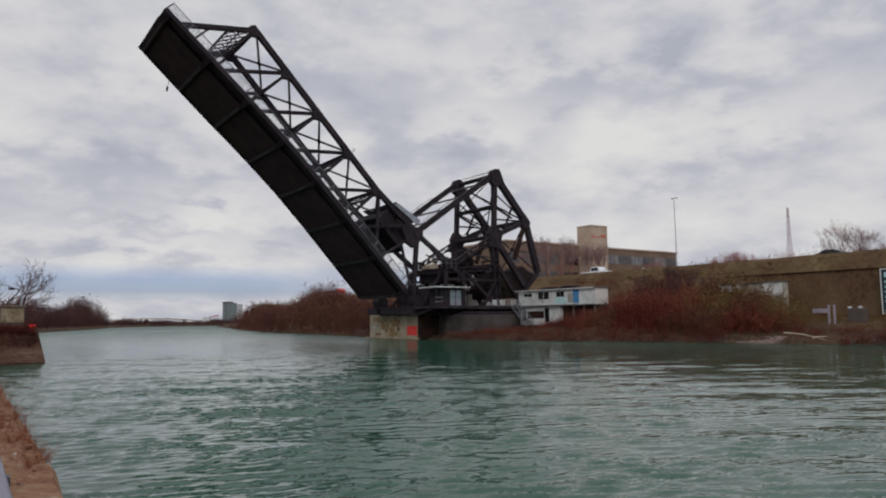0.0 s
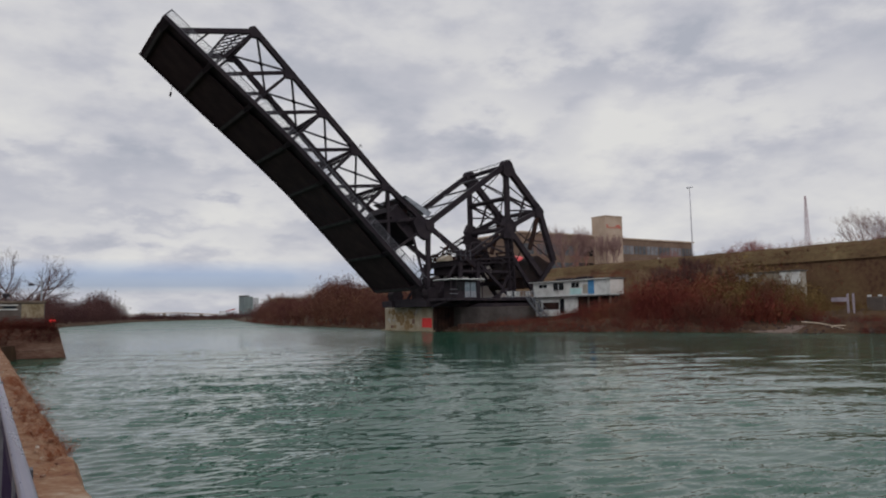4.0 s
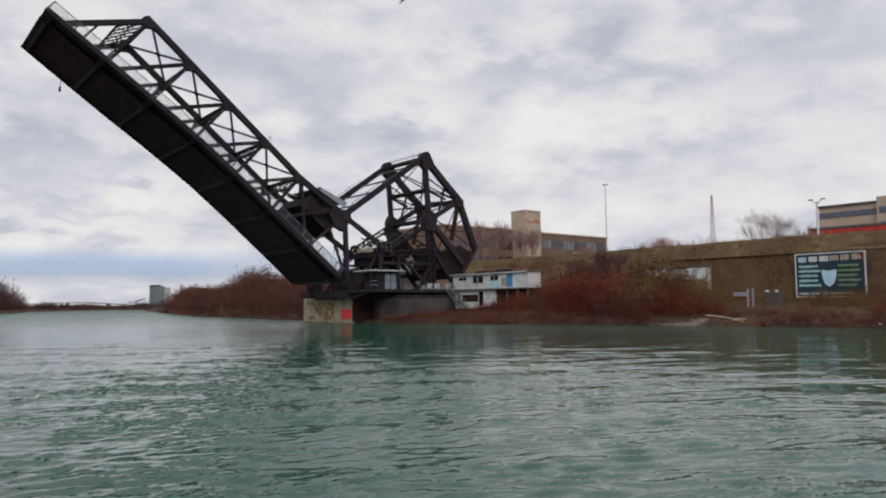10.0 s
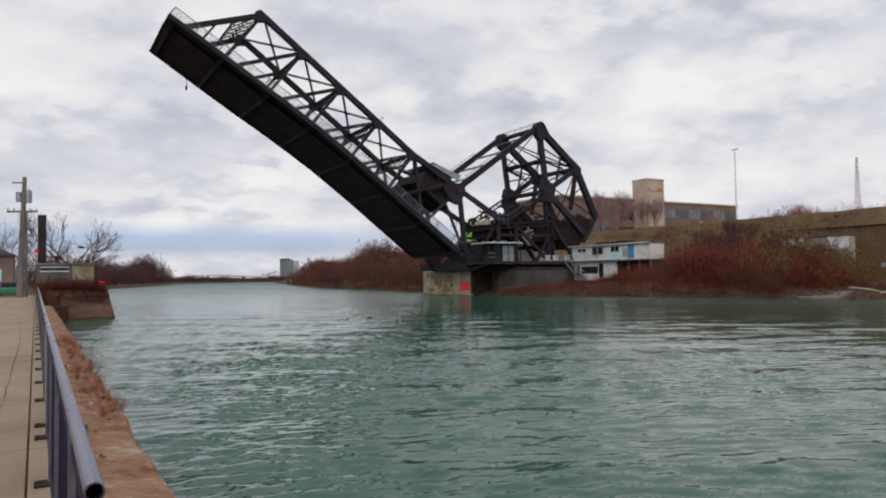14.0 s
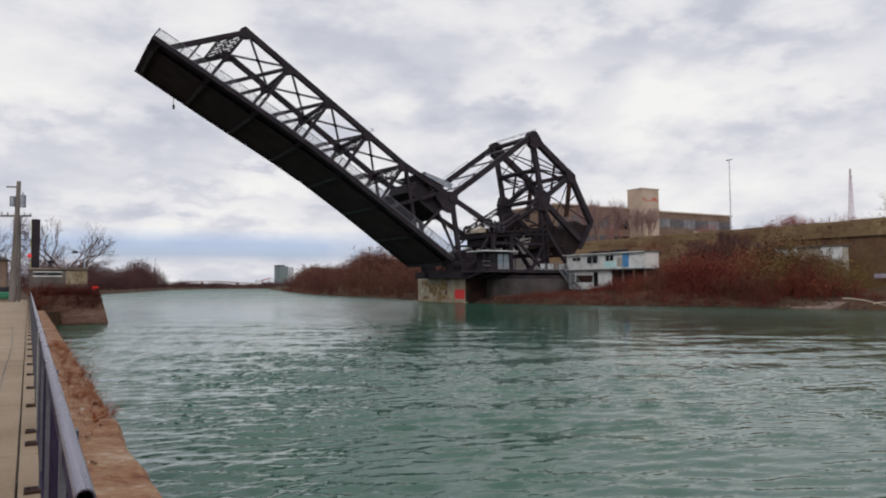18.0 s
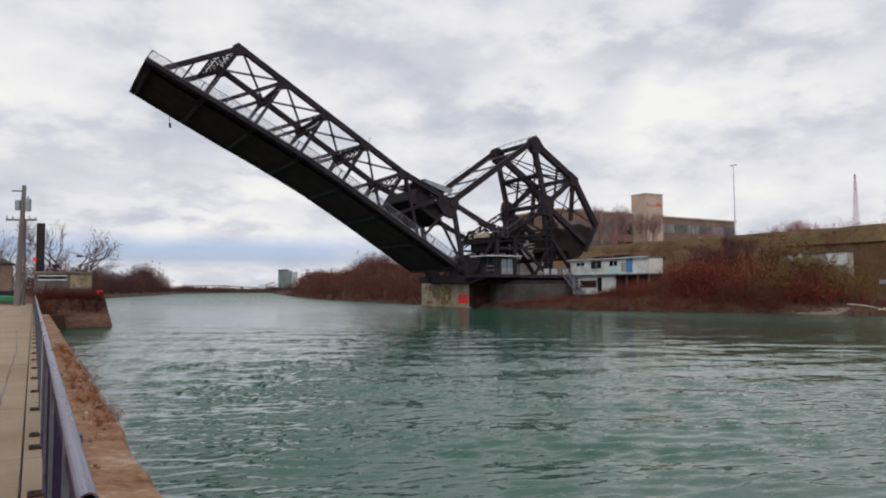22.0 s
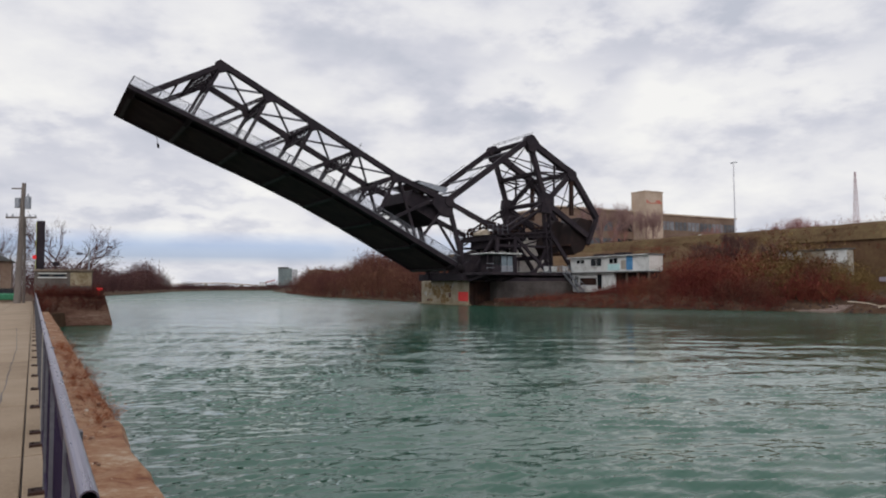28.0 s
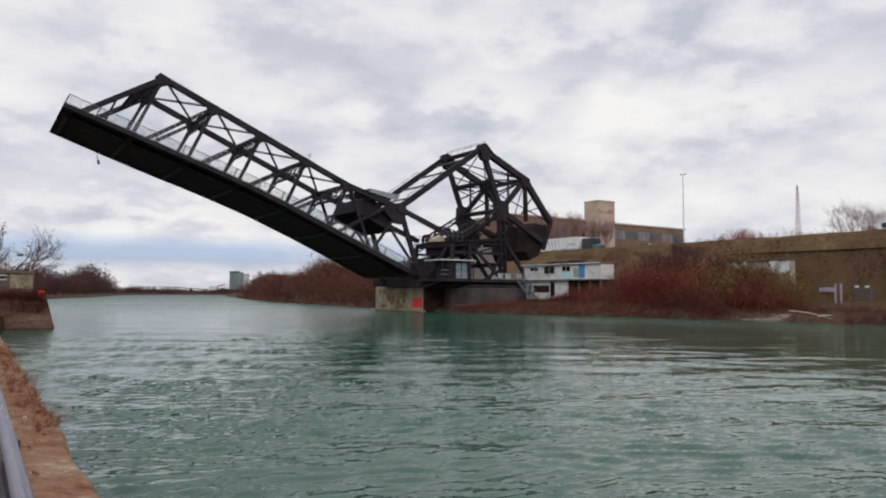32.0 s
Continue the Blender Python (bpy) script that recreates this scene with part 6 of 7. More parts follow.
# ---- plants ----
class Twigs:
    """Collects tapered twigs and small leaves for one mesh."""

    def __init__(self):
        self.v, self.f = [], []

    def twig(self, p, q, r0, r1):
        d = (q - p)
        if d.length < 1e-5:
            return
        d = d.normalized()
        a = d.cross(Vector((0.31, 0.52, 0.8)))
        a = a.normalized() if a.length > 1e-4 else Vector((1, 0, 0))
        b = d.cross(a)
        n = len(self.v)
        if r0 < 0.018:
            self.v += [p - a * r0, p + a * r0, q + a * r1, q - a * r1]
            self.f.append((n, n + 1, n + 2, n + 3))
            return
        for c, r in ((p, r0), (q, r1)):
            for k in range(3):
                t = 2.0944 * k
                self.v.append(c + a * (r * math.cos(t)) + b * (r * math.sin(t)))
        for k in range(3):
            j = (k + 1) % 3
            self.f.append((n + k, n + j, n + 3 + j, n + 3 + k))

    def leaf(self, p, s, rng):
        a = Vector((rng.uniform(-1, 1), rng.uniform(-1, 1), rng.uniform(-1, 1))).normalized() * s
        b = Vector((rng.uniform(-1, 1), rng.uniform(-1, 1), rng.uniform(-1, 1))).normalized() * s * 0.7
        n = len(self.v)
        self.v += [p - a, p + b, p + a, p - b]
        self.f.append((n, n + 1, n + 2, n + 3))

    def grow(self, p, d, length, r, depth, rng, spread=0.6, kids=3, up=0.12):
        n = 3
        for i in range(n):
            q = p + d * (length / n)
            self.twig(p, q, r * (1 - 0.25 * i / n), r * (1 - 0.25 * (i + 1) / n))
            p = q
            d = (d + Vector((rng.uniform(-1, 1), rng.uniform(-1, 1), rng.uniform(-1, 1))) * 0.16 + Vector((0, 0, up * 0.4))).normalized()
            if depth > 0 and i > 0:
                for _ in range(kids if i == n - 1 else max(1, kids - 1)):
                    nd = (d + Vector((rng.uniform(-1, 1), rng.uniform(-1, 1), rng.uniform(-0.6, 0.9))) * spread + Vector((0, 0, up))).normalized()
                    self.grow(p, nd, length * rng.uniform(0.55, 0.78), r * 0.55, depth - 1, rng, spread, kids, up)

    def mesh(self, name):
        me = bpy.data.meshes.new(name)
        me.from_pydata(self.v, [], self.f)
        return me


def bare_tree(x, y, z, height, label, seed, spread=0.6, depth=4, thick=0.2, up=0.12, lean=(0, 0), twig=None, kids=2, bole=0.25):
    rng = random.Random(seed)
    t = empty("bare_tree", pose(x, y, z), label, "tree", "bare trees")
    bm = bmesh.new()
    th = height * bole
    top = Vector((lean[0] * th, lean[1] * th, th))
    tube(bm, (0, 0, -0.4), (0, 0, 0.3), thick * 1.5, thick * 1.1, 10, False)
    tube(bm, (0, 0, 0.3), top, thick * 1.1, thick * 0.8, 10, False)
    part("trunk", bm, BARK, t)
    c = Twigs()
    n = 5 if bole > 0.14 else 11
    for i in range(n):
        a = 2 * math.pi * i / n + rng.uniform(-0.4, 0.4)
        d = Vector((math.cos(a) * spread, math.sin(a) * spread, rng.uniform(0.7, 1.1))).normalized()
        d = (d + Vector((lean[0], lean[1], 0)) * 0.5).normalized()
        c.grow(top - Vector((0, 0, rng.uniform(0, th * 0.3))), d, height * (0.36 - 0.28 * bole) * (1 if bole > 0.14 else rng.uniform(0.45, 1.0)), thick * (0.36 if bole > 0.14 else 0.24), depth, rng, spread, kids, up)
    finish("crown", c.mesh("crown"), twig or TWIG, t)
    return t


bare_tree(3.2, 95, 0.3, 11.4, "bare spreading tree by the canal behind the abutment", 5, 0.85, 5, 0.42, -0.01, (0.22, 0), kids=2)
bare_tree(1.2, 101, 0.6, 8.0, "bare tree by the canal behind the abutment", 6, 0.7, 4, 0.2, 0.05)
bare_tree(-5.0, 112, 0.86, 9.5, "bare tree beyond the walk", 16, 0.7, 4, 0.22, 0.1)
bare_tree(-2.6, 92, 0.86, 10.5, "bare tree beyond the walk", 17, 0.7, 4, 0.22, 0.1)
bare_tree(97, 46.8, ROAD_Z - 0.2, 7.8, "bare many-stemmed tree behind the raised road", 7, 0.85, 4, 0.16, 0.12, twig=PALE_TWIG, kids=3, bole=0.06)
bare_tree(98.5, 42.6, ROAD_Z - 0.2, 5.6, "bare bushy tree behind the raised road", 8, 0.8, 3, 0.14, 0.18, twig=PALE_TWIG, kids=3, bole=0.08)
bare_tree(98.5, 40.9, ROAD_Z - 0.2, 3.4, "bare bushy shrub behind the raised road", 18, 0.9, 3, 0.12, 0.15, twig=PALE_TWIG, kids=3)
bare_tree(113, 122, ROAD_Z - 0.2, 14.6, "bare pale spreading tree in front of the office building", 9, 0.75, 4, 0.42, 0.14, twig=PALE_TWIG, kids=3, bole=0.16)
bare_tree(125, 120, ROAD_Z - 0.2, 12.2, "bare pale tree before the tan stair tower", 10, 0.55, 4, 0.32, 0.16, twig=PALE_TWIG, kids=3, bole=0.16)
bare_tree(119, 124, ROAD_Z - 0.2, 8.5, "bare reddish tree in front of the office building", 15, 0.6, 5, 0.2, 0.2, twig=ROSE_TWIG)
bare_tree(137, 112, ROAD_Z - 0.2, 8, "bare reddish tree in front of the office building", 14, 0.6, 5, 0.2, 0.2, twig=ROSE_TWIG)
bare_tree(150, 88, ROAD_Z - 0.2, 9, "bare shrub tree at the foot of the radio mast", 13, 0.7, 5, 0.15, 0.2, twig=PALE_TWIG)
for i, (x, y, hh) in enumerate(((95, 67.0, 3.4), (95.3, 65.4, 4.6), (95.5, 63.8, 5.4), (96, 62.4, 5.2), (96, 61.0, 4.4), (97, 59.2, 3.2), (97, 55.5, 2.7), (97, 53.0, 2.9))):
    bare_tree(x, y, ROAD_Z - 0.2, hh, "reddish bare shrub behind the raised road", 30 + i, 0.8, 3, 0.10, 0.18, twig=ROSE_TWIG, kids=3, bole=0.06)


for i, (x, y, hh) in enumerate(((69.5, 55.5, 5.4), (71.0, 53.8, 5.8), (70.2, 57.6, 4.8), (72.4, 56.2, 5.2), (71.6, 60.2, 4.4), (73.0, 52.0, 4.6), (69.0, 59.0, 4.2), (74.2, 58.0, 4.0))):
    bare_tree(x, y, ground_z(x, y) - 0.1, hh, "slender reddish bare sapling on the embankment", 60 + i, 0.45, 3, 0.09, 0.25, twig=TWIG, kids=3, bole=0.16)


def brush(name, label, spots, material, seed, kind="brush", stems=7, sides=3, leaves=72, leaf=0.032, twig_r=0.009, base=0.0):
    """Many twiggy shrubs in one sheet of stuff. spots: x, y, z, height, width; base: how far up the crown begins."""
    rng = random.Random(seed)
    variants = []
    for _ in range(8):
        v, f = [], []

        def ribbon(p, q, r):
            d = (q - p)
            a = d.cross(Vector((rng.uniform(-1, 1), rng.uniform(-1, 1), rng.uniform(-1, 1))))
            a = a.normalized() * r if a.length > 1e-6 else Vector((r, 0, 0))
            n = len(v)
            v.extend([p - a, p + a, q])
            f.append((n, n + 1, n + 2))

        def stick(p, q, r0, r1):
            d = (q - p).normalized()
            a = d.cross(Vector((0.3, 0.5, 0.81))).normalized()
            c = d.cross(a)
            n = len(v)
            for o, r in ((p, r0), (q, r1)):
                for k in range(3):
                    v.append(o + a * (r * math.cos(2.0944 * k)) + c * (r * math.sin(2.0944 * k)))
            for k in range(3):
                j = (k + 1) % 3
                f.append((n + k, n + j, n + 3 + j))
                f.append((n + k, n + 3 + j, n + 3 + k))

        tips = []
        if base:
            stick(Vector((0, 0, 0)), Vector((0, 0, base)), twig_r * 2.6, twig_r * 1.8)
        for i in range(stems):
            a = rng.uniform(0, 2 * math.pi)
            lean = rng.uniform(0.05, 1.15)
            d = Vector((math.cos(a) * lean, math.sin(a) * lean, 1)).normalized()
            p = Vector((rng.uniform(-0.1, 0.1), rng.uniform(-0.1, 0.1), base * rng.uniform(0.7, 1.0)))
            n = 4
            length = (1.0 - base) * rng.uniform(0.62, 0.98) * (1.0 - 0.12 * lean)
            for k in range(n):
                q = p + d * (length / n)
                if k == 0:
                    stick(p, q, twig_r, twig_r * 0.8)
                else:
                    ribbon(p, q, twig_r * (1 - k * 0.2))
                for _ in range(sides):
                    nd = (d * 0.6 + Vector((rng.uniform(-1, 1), rng.uniform(-1, 1), rng.uniform(-0.3, 0.9)))).normalized()
                    e = q + nd * rng.uniform(0.10, 0.30) * (1.0 - base)
                    ribbon(q, e, twig_r * 0.45)
                    tips.append((q, e))
                p = q
                d = (d + Vector((rng.uniform(-1, 1), rng.uniform(-1, 1), rng.uniform(-0.3, 0.35))) * 0.3).normalized()
        for _ in range(leaves):
            q, e = rng.choice(tips)
            c = q.lerp(e, rng.uniform(0.2, 1.15)) + Vector((rng.uniform(-1, 1), rng.uniform(-1, 1), rng.uniform(-1, 1))) * 0.05
            a = Vector((rng.uniform(-1, 1), rng.uniform(-1, 1), rng.uniform(-1, 1))).normalized() * leaf * rng.uniform(0.5, 1.3)
            o = a.cross(Vector((rng.uniform(-1, 1), rng.uniform(-1, 1), rng.uniform(-1, 1)))).normalized() * leaf * 0.45
            n = len(v)
            v.extend([c - a, c + o, c + a, c - o])
            f.append((n, n + 1, n + 2))
            f.append((n, n + 2, n + 3))
        variants.append((np.array([tuple(p) for p in v]), np.array(f)))
    vs, fs, n = [], [], 0
    for x, y, z, h, w in spots:
        v, f = variants[rng.randrange(len(variants))]
        a = rng.uniform(0, 2 * math.pi)
        c, s = math.cos(a), math.sin(a)
        q = np.empty_like(v)
        q[:, 0] = (v[:, 0] * c - v[:, 1] * s) * w + x
        q[:, 1] = (v[:, 0] * s + v[:, 1] * c) * w + y
        q[:, 2] = v[:, 2] * h + z
        vs.append(q)
        fs.append(f + n)
        n += len(v)
    me = bpy.data.meshes.new(name)
    me.from_pydata(np.concatenate(vs).tolist(), [], np.concatenate(fs).tolist())
    return tagged(finish(name, me, material), label, kind, kind="stuff")


def scatter_bank():
    rng = random.Random(40)
    groups = {"bank_brush": [], "olive_brush": [], "maroon_scrub": [], "brown_brush": []}
    OLIVE = mat("olive_brush", [(0.075, 0.042, 0.020), (0.15, 0.095, 0.038), (0.21, 0.145, 0.06)], 0.9, 0, 0.2, 1.5, 0, 0.1, island=0.17, world_space=True)
    MAROON = mat("dark_maroon_scrub", [(0.055, 0.018, 0.016), (0.11, 0.031, 0.025), (0.16, 0.058, 0.038)], 0.9, 0, 0.2, 1.5, 0, 0.1, island=0.17, world_space=True)
    # sight-line tops by bearing: low before the bank house, tall beyond it, half over the shed
    crest = [(0.20, 3.5), (0.36, 3.4), (0.43, 3.2), (0.465, 2.0), (0.52, 1.7), (0.55, 3.2), (0.575, 4.7), (0.60, 6.0), (0.635, 6.8), (0.67, 6.7), (0.695, 6.2), (0.73, 6.2), (0.77, 6.5), (0.80, 6.3), (0.86, 6.3), (0.90, 6.1), (0.925, 5.2), (0.957, 4.0), (1.0, 3.3), (1.055, 2.3), (1.1, 1.8), (1.2, 1.6), (1.6, 1.6)]
    for _ in range(3300):
        y = rng.uniform(12, 74)
        xs = table(y, SHORE_R)
        x = xs + 18 * rng.random() ** 0.85 + 0.4
        d = x - xs
        r = y / x
        if x > 78 or (d < 2.4 and 31.5 < y < 41.4) or (61.3 < x < 68 and 57 < y < 74.5) or (x > 48.0 and y > 70.8) or (71.6 < x < 73.6 and 41.6 < y < 50.2):
            continue
        top = 2.45 + (table(r, crest) - 2.45) * x / 64
        top *= table(d, [(0, 0.36), (3, 0.62), (8, 0.94), (14, 1.04)]) * (1 + 0.42 * noise.noise((x * 0.24, y * 0.24, 7.0)))
        z = ground_z(x, y)
        h = (top - z) * rng.uniform(0.7, 1.04)
        if h < 0.45:
            h = rng.uniform(0.35, 0.95)
        k = noise.noise((x * 0.19, y * 0.19, 2.0)) + rng.uniform(-0.07, 0.07)
        if d < 2.2:
            g = "maroon_scrub"
        elif r < 0.72 and d > 4:
            g = "olive_brush" if k > -0.2 else "brown_brush"
        elif d > 9:
            g = "brown_brush" if k > 0.1 else "bank_brush" if k > -0.2 else "olive_brush"
        else:
            g = "brown_brush" if k > 0.22 else "bank_brush" if k > -0.25 else "maroon_scrub"
        groups[g].append((x, y, z - 0.1, h, max(0.9, h * rng.uniform(0.7, 1.05))))
    for _ in range(110):
        x, y = rng.uniform(57, 61.4), rng.uniform(56.5, 66)
        z = ground_z(x, y)
        h = table(y, [(56, 3.2), (60, 2.8), (63, 1.9), (66, 1.0)]) - z * 0.5 + rng.uniform(-0.4, 0.2)
        groups["bank_brush" if rng.random() < 0.6 else "maroon_scrub"].append((x, y, z - 0.1, max(0.5, h), max(0.9, h * 0.9)))
    for _ in range(1050):
        y = rng.uniform(13, 72.2)
        x = table(y, SHORE_R) + 3.0 * rng.random() ** 1.8 - 0.1
        if y > 69:
            x = table(y, SHORE_R) + rng.uniform(0.3, 9)
        h = rng.uniform(0.45, 1.0) * (0.95 if y > 67 else 1)
        if 36.2 < y < 41.4 and x < 63.9:
            continue
        if 31.5 < y <= 36.2 and x < 63.6:
            h *= 0.45
        groups["maroon_scrub" if rng.random() < 0.7 or y > 66 else "bank_brush"].append((x, y, ground_z(x, y) - 0.1, h, h * rng.uniform(1.0, 1.5)))
    for _ in range(120):
        x, y = rng.uniform(51.5, 62.0), rng.uniform(70.6, 72.1)
        h = rng.uniform(0.9, 1.7) * table(x, [(51.5, 0.6), (55, 1.0), (62, 1.25)])
        groups["bank_brush" if rng.random() < 0.65 else "maroon_scrub"].append((x, y, 0.1, h, h * 0.8))
    slope = []
    for _ in range(360):
        y = rng.uniform(46, 84)
        x = 79.5 - rng.uniform(0.8, 13) * (1 if y > 52 else 0.6)
        if 61 < x < 68.5 and y > 56:
            continue
        slope.append((x, y, ground_z(x, y) - 0.1, rng.uniform(0.3, 1.3), rng.uniform(0.8, 1.8)))
    for _ in range(900):
        y = rng.uniform(40, 80)
        x = rng.uniform(68.5, 79.3)
        z = ground_z(x, y)
        if z < 1.6 or z > 8.1 or (71.6 < x < 73.6 and 41.6 < y < 50.2) or noise.noise((x * 0.2, y * 0.2, 11.0)) < -0.25:
            continue
        k, h = noise.noise((x * 0.15, y * 0.15, 4.0)), rng.uniform(0.35, 1.25)
        (groups["bank_brush"] if k > 0.18 else groups["olive_brush"] if k < -0.12 else groups["brown_brush"]).append((x, y, z - 0.1, h, h * rng.uniform(1.0, 1.7)))
    for _ in range(260):
        y = rng.uniform(10, 62)
        x = 79.6 - rng.uniform(0.2, 1.8)
        slope.append((x, y, ground_z(x, y) - 0.1, rng.uniform(0.25, 0.7), rng.uniform(0.5, 1.2)))
    for _ in range(260):
        y = rng.uniform(14, 100)
        slope.append((80 + rng.uniform(-1.6, 0.3), y, 8.6, rng.uniform(0.4, 0.9), rng.uniform(0.5, 1.2)))
    brush("bank_brush", "dense leafless rust-red brush on the canal bank", groups["bank_brush"], BRUSH, 1, leaves=62)
    brush("brown_brush", "dense mauve-brown brush on the canal bank", groups["brown_brush"], BROWN_BRUSH, 11, leaves=70)
    brush("maroon_scrub", "dark maroon scrub along the shore", groups["maroon_scrub"], MAROON, 2, stems=6, sides=2, leaves=46)
    brush("olive_brush", "olive-brown brush on the canal bank", groups["olive_brush"], OLIVE, 3, stems=5, leaves=54)
    brush("slope_scrub", "thin brown scrub on the road embankment", slope, BROWN_BRUSH, 4, stems=4, sides=2, leaves=34)
    far_crest = [(0.30, 0.010), (0.318, 0.017), (0.337, 0.0235), (0.363, 0.0285), (0.399, 0.0272), (0.421, 0.036), (0.44, 0.0517), (0.47, 0.0577), (0.493, 0.050), (0.51, 0.045), (0.60, 0.045)]
    wood, wood2 = [], []
    for _ in range(720):
        y = 89 + 150 * rng.random() ** 1.25
        x = table(y, SHORE_R) + 0.3 + 20 * rng.random() ** 1.2
        if y < 95 and x > 49.5:
            continue
        d = x - table(y, SHORE_R)
        z = ground_z(x, y)
        h = (2.45 + table(x / y, far_crest) * 1.06 * y - z) * rng.uniform(0.72, 1.04) * table(d, [(0, 0.35), (3, 0.75), (7, 1.0)] if y < 125 else [(0, 0.72), (3, 0.95), (7, 1.05)]) * (1 + 0.2 * noise.noise((x * 0.2, y * 0.12, 5.0)))
        h = max(0.9, h)
        (wood if rng.random() < 0.5 + 1.6 * noise.noise((x * 0.1, y * 0.06, 9.0)) else wood2).append((x, y, z - 0.2, h, h * rng.uniform(0.75, 1.1)))
    hem = []
    for _ in range(230):
        y = 89 + 150 * rng.random() ** 1.2
        x = table(y, SHORE_R) + rng.uniform(-0.3, 1.2)
        h = rng.uniform(0.8, 1.7)
        hem.append((x, y, -0.1, h, h * 1.2))
    brush("shore_hem", "dark maroon scrub hanging over the far waterline", hem, MAROON, 19, stems=5, sides=2, leaves=50)
    brush("far_bank_woods", "bare maroon woods along the far bank", wood, FAR_WOODS, 5, "woods", 6, 3, 120, 0.024, 0.007, 0.2)
    brush("far_bank_trees", "bare mauve-brown trees along the far bank", wood2, BROWN_BRUSH, 15, "woods", 6, 3, 120, 0.024, 0.007, 0.2)
    near_crest = [(0.02, 0.036), (0.065, 0.0322), (0.078, 0.0288), (0.088, 0.0217), (0.0946, 0.0204), (0.1046, 0.0241), (0.1147, 0.0279), (0.1268, 0.0348), (0.1423, 0.0284), (0.1565, 0.0225), (0.1653, 0.0098), (0.170, 0.0)]
    wood = []
    for _ in range(360):
        y = rng.uniform(205, 366)
        x = table(y, SHORE_L) - 0.4 - 22 * rng.random()
        d = table(y, SHORE_L) - x
        h = (2.45 + table(x / y, near_crest) * 1.08 * y - 0.5) * rng.uniform(0.75, 1.05) * table(d, [(0, 0.45), (3, 0.8), (7, 1.0)])
        wood.append((x, y, 0.4, max(1.2, h), max(1.2, h) * rng.uniform(0.55, 0.85)))
    for _ in range(90):
        y = rng.uniform(110, 200)
        x = table(y, SHORE_L) - rng.uniform(1.0, 24)
        h = rng.uniform(2.5, 6)
        wood.append((x, y, 0.6, h, h * rng.uniform(0.5, 0.7)))
    brush("near_bank_woods", "bare maroon-brown woods along the canal bend", wood, DARK_WOODS, 6, "woods", 7, 3, 96, 0.034, 0.006, 0.14)
    wood = []
    for _ in range(620):
        y, x = rng.uniform(398, 440), rng.uniform(20, 190)
        h = rng.uniform(2.6, 4.2) * (1 + 0.5 * noise.noise((x * 0.06, 1.0, 3.0)))
        wood.append((x, y, 0.4, h, h * rng.uniform(1.0, 1.6)))
    for _ in range(90):
        y = rng.uniform(215, 340)
        x = table(y, SHORE_R) + rng.uniform(1, 25)
        h = rng.uniform(3, 5)
        wood.append((x, y, 0.5, h, h * 0.7))
    brush("distant_trees", "low distant bare trees at the canal's end", wood, DARK_WOODS, 7, "woods", 5, 2, 70, 0.06, 0.01)
    weeds = []
    for i in range(300):
        thick = i % 3
        y = rng.uniform(8.5, 21) if thick else 4.2 + 44 * rng.random() ** 1.2
        k = noise.noise((y * 0.35, 3.3, 0))
        if k < (-0.3 if thick else -0.05):
            continue
        x = rng.uniform(0.55, 0.9) if rng.random() < 0.7 else rng.uniform(0.2, 0.6)
        h = rng.uniform(0.05, 0.17 if thick else 0.11) * (1.0 + max(0, k))
        weeds.append((x, y, 0.93, h, h * 1.5))
    scrub = []
    for _ in range(90):
        y, k = rng.uniform(38, 68.5), rng.random()
        scrub.append((rng.uniform(95.5, 99), y, ROAD_Z - 0.2, 2.3 + 1.5 * k * k, 1.9 + k))
    tufts = []
    for _ in range(300):
        y, o = 18 + 75 * rng.random(), rng.uniform(-1.3, 0.25)
        k = noise.noise((y * 0.22, o, 5.0))
        if k < -0.2:
            continue
        h = rng.uniform(0.25, 0.6) * (1.1 + max(0, k))
        tufts.append((hw(y) + o, y, table(o, [(-1.5, 7.35), (-0.95, 8.3), (-0.45, 8.95), (0.0, 9.3), (0.35, 9.25)]), h, h * 2.2))
    brush("verge_tufts", "dry brown grass tufts on the road verge", tufts, BROWN_BRUSH, 22, "grass", 5, 2, 36, 0.04, 0.012)
    brush("roadside_scrub", "low reddish leafless scrub behind the raised road", scrub, ROSE_TWIG, 21, "brush", 7, 2, 44, 0.045, 0.012)
    brush("ledge_weeds", "dry red weeds on the broken ledge", weeds, WEED, 8, "weeds", 7, 2, 50, 0.04, 0.01)
    weeds = []
    for _ in range(170):
        x, y = rng.uniform(0.0, 3.7), rng.uniform(49.9, 50.5)
        h = rng.uniform(0.35, 0.95)
        weeds.append((x, y, 1.8, h, h * 1.0))
    for _ in range(150):
        x, h = rng.uniform(0.3, 3.9), rng.uniform(0.2, 0.55)
        weeds.append((x, 49.9, 1.85 - 0.85 * rng.random() ** 1.6, h, h * 1.3))
    for _ in range(40):
        h = rng.uniform(0.3, 0.8)
        weeds.append((rng.uniform(0.2, 0.9), rng.uniform(48.6, 49.9), rng.uniform(0.9, 1.3), h, h))
    brush("abutment_weeds", "dry dark red brush growing on the abutment", weeds, MAROON, 9, "weeds", 6, 2, 44, 0.045, 0.012)


scatter_bank()


# ---- vehicles on the raised road, each with its front towards -y ----
def wheel_set(thing, spots, r=0.5, wd=0.3):
    for x, y in spots:
        w = one("wheel", lambda bm: tube(bm, (x - wd / 2, y, r), (x + wd / 2, y, r), r, seg=18), RUBBER, thing)
        one("rim", lambda bm: tube(bm, (x - wd / 2 - 0.01, y, r), (x + wd / 2 + 0.01, y, r), r * 0.55, seg=14), CHROME, w)


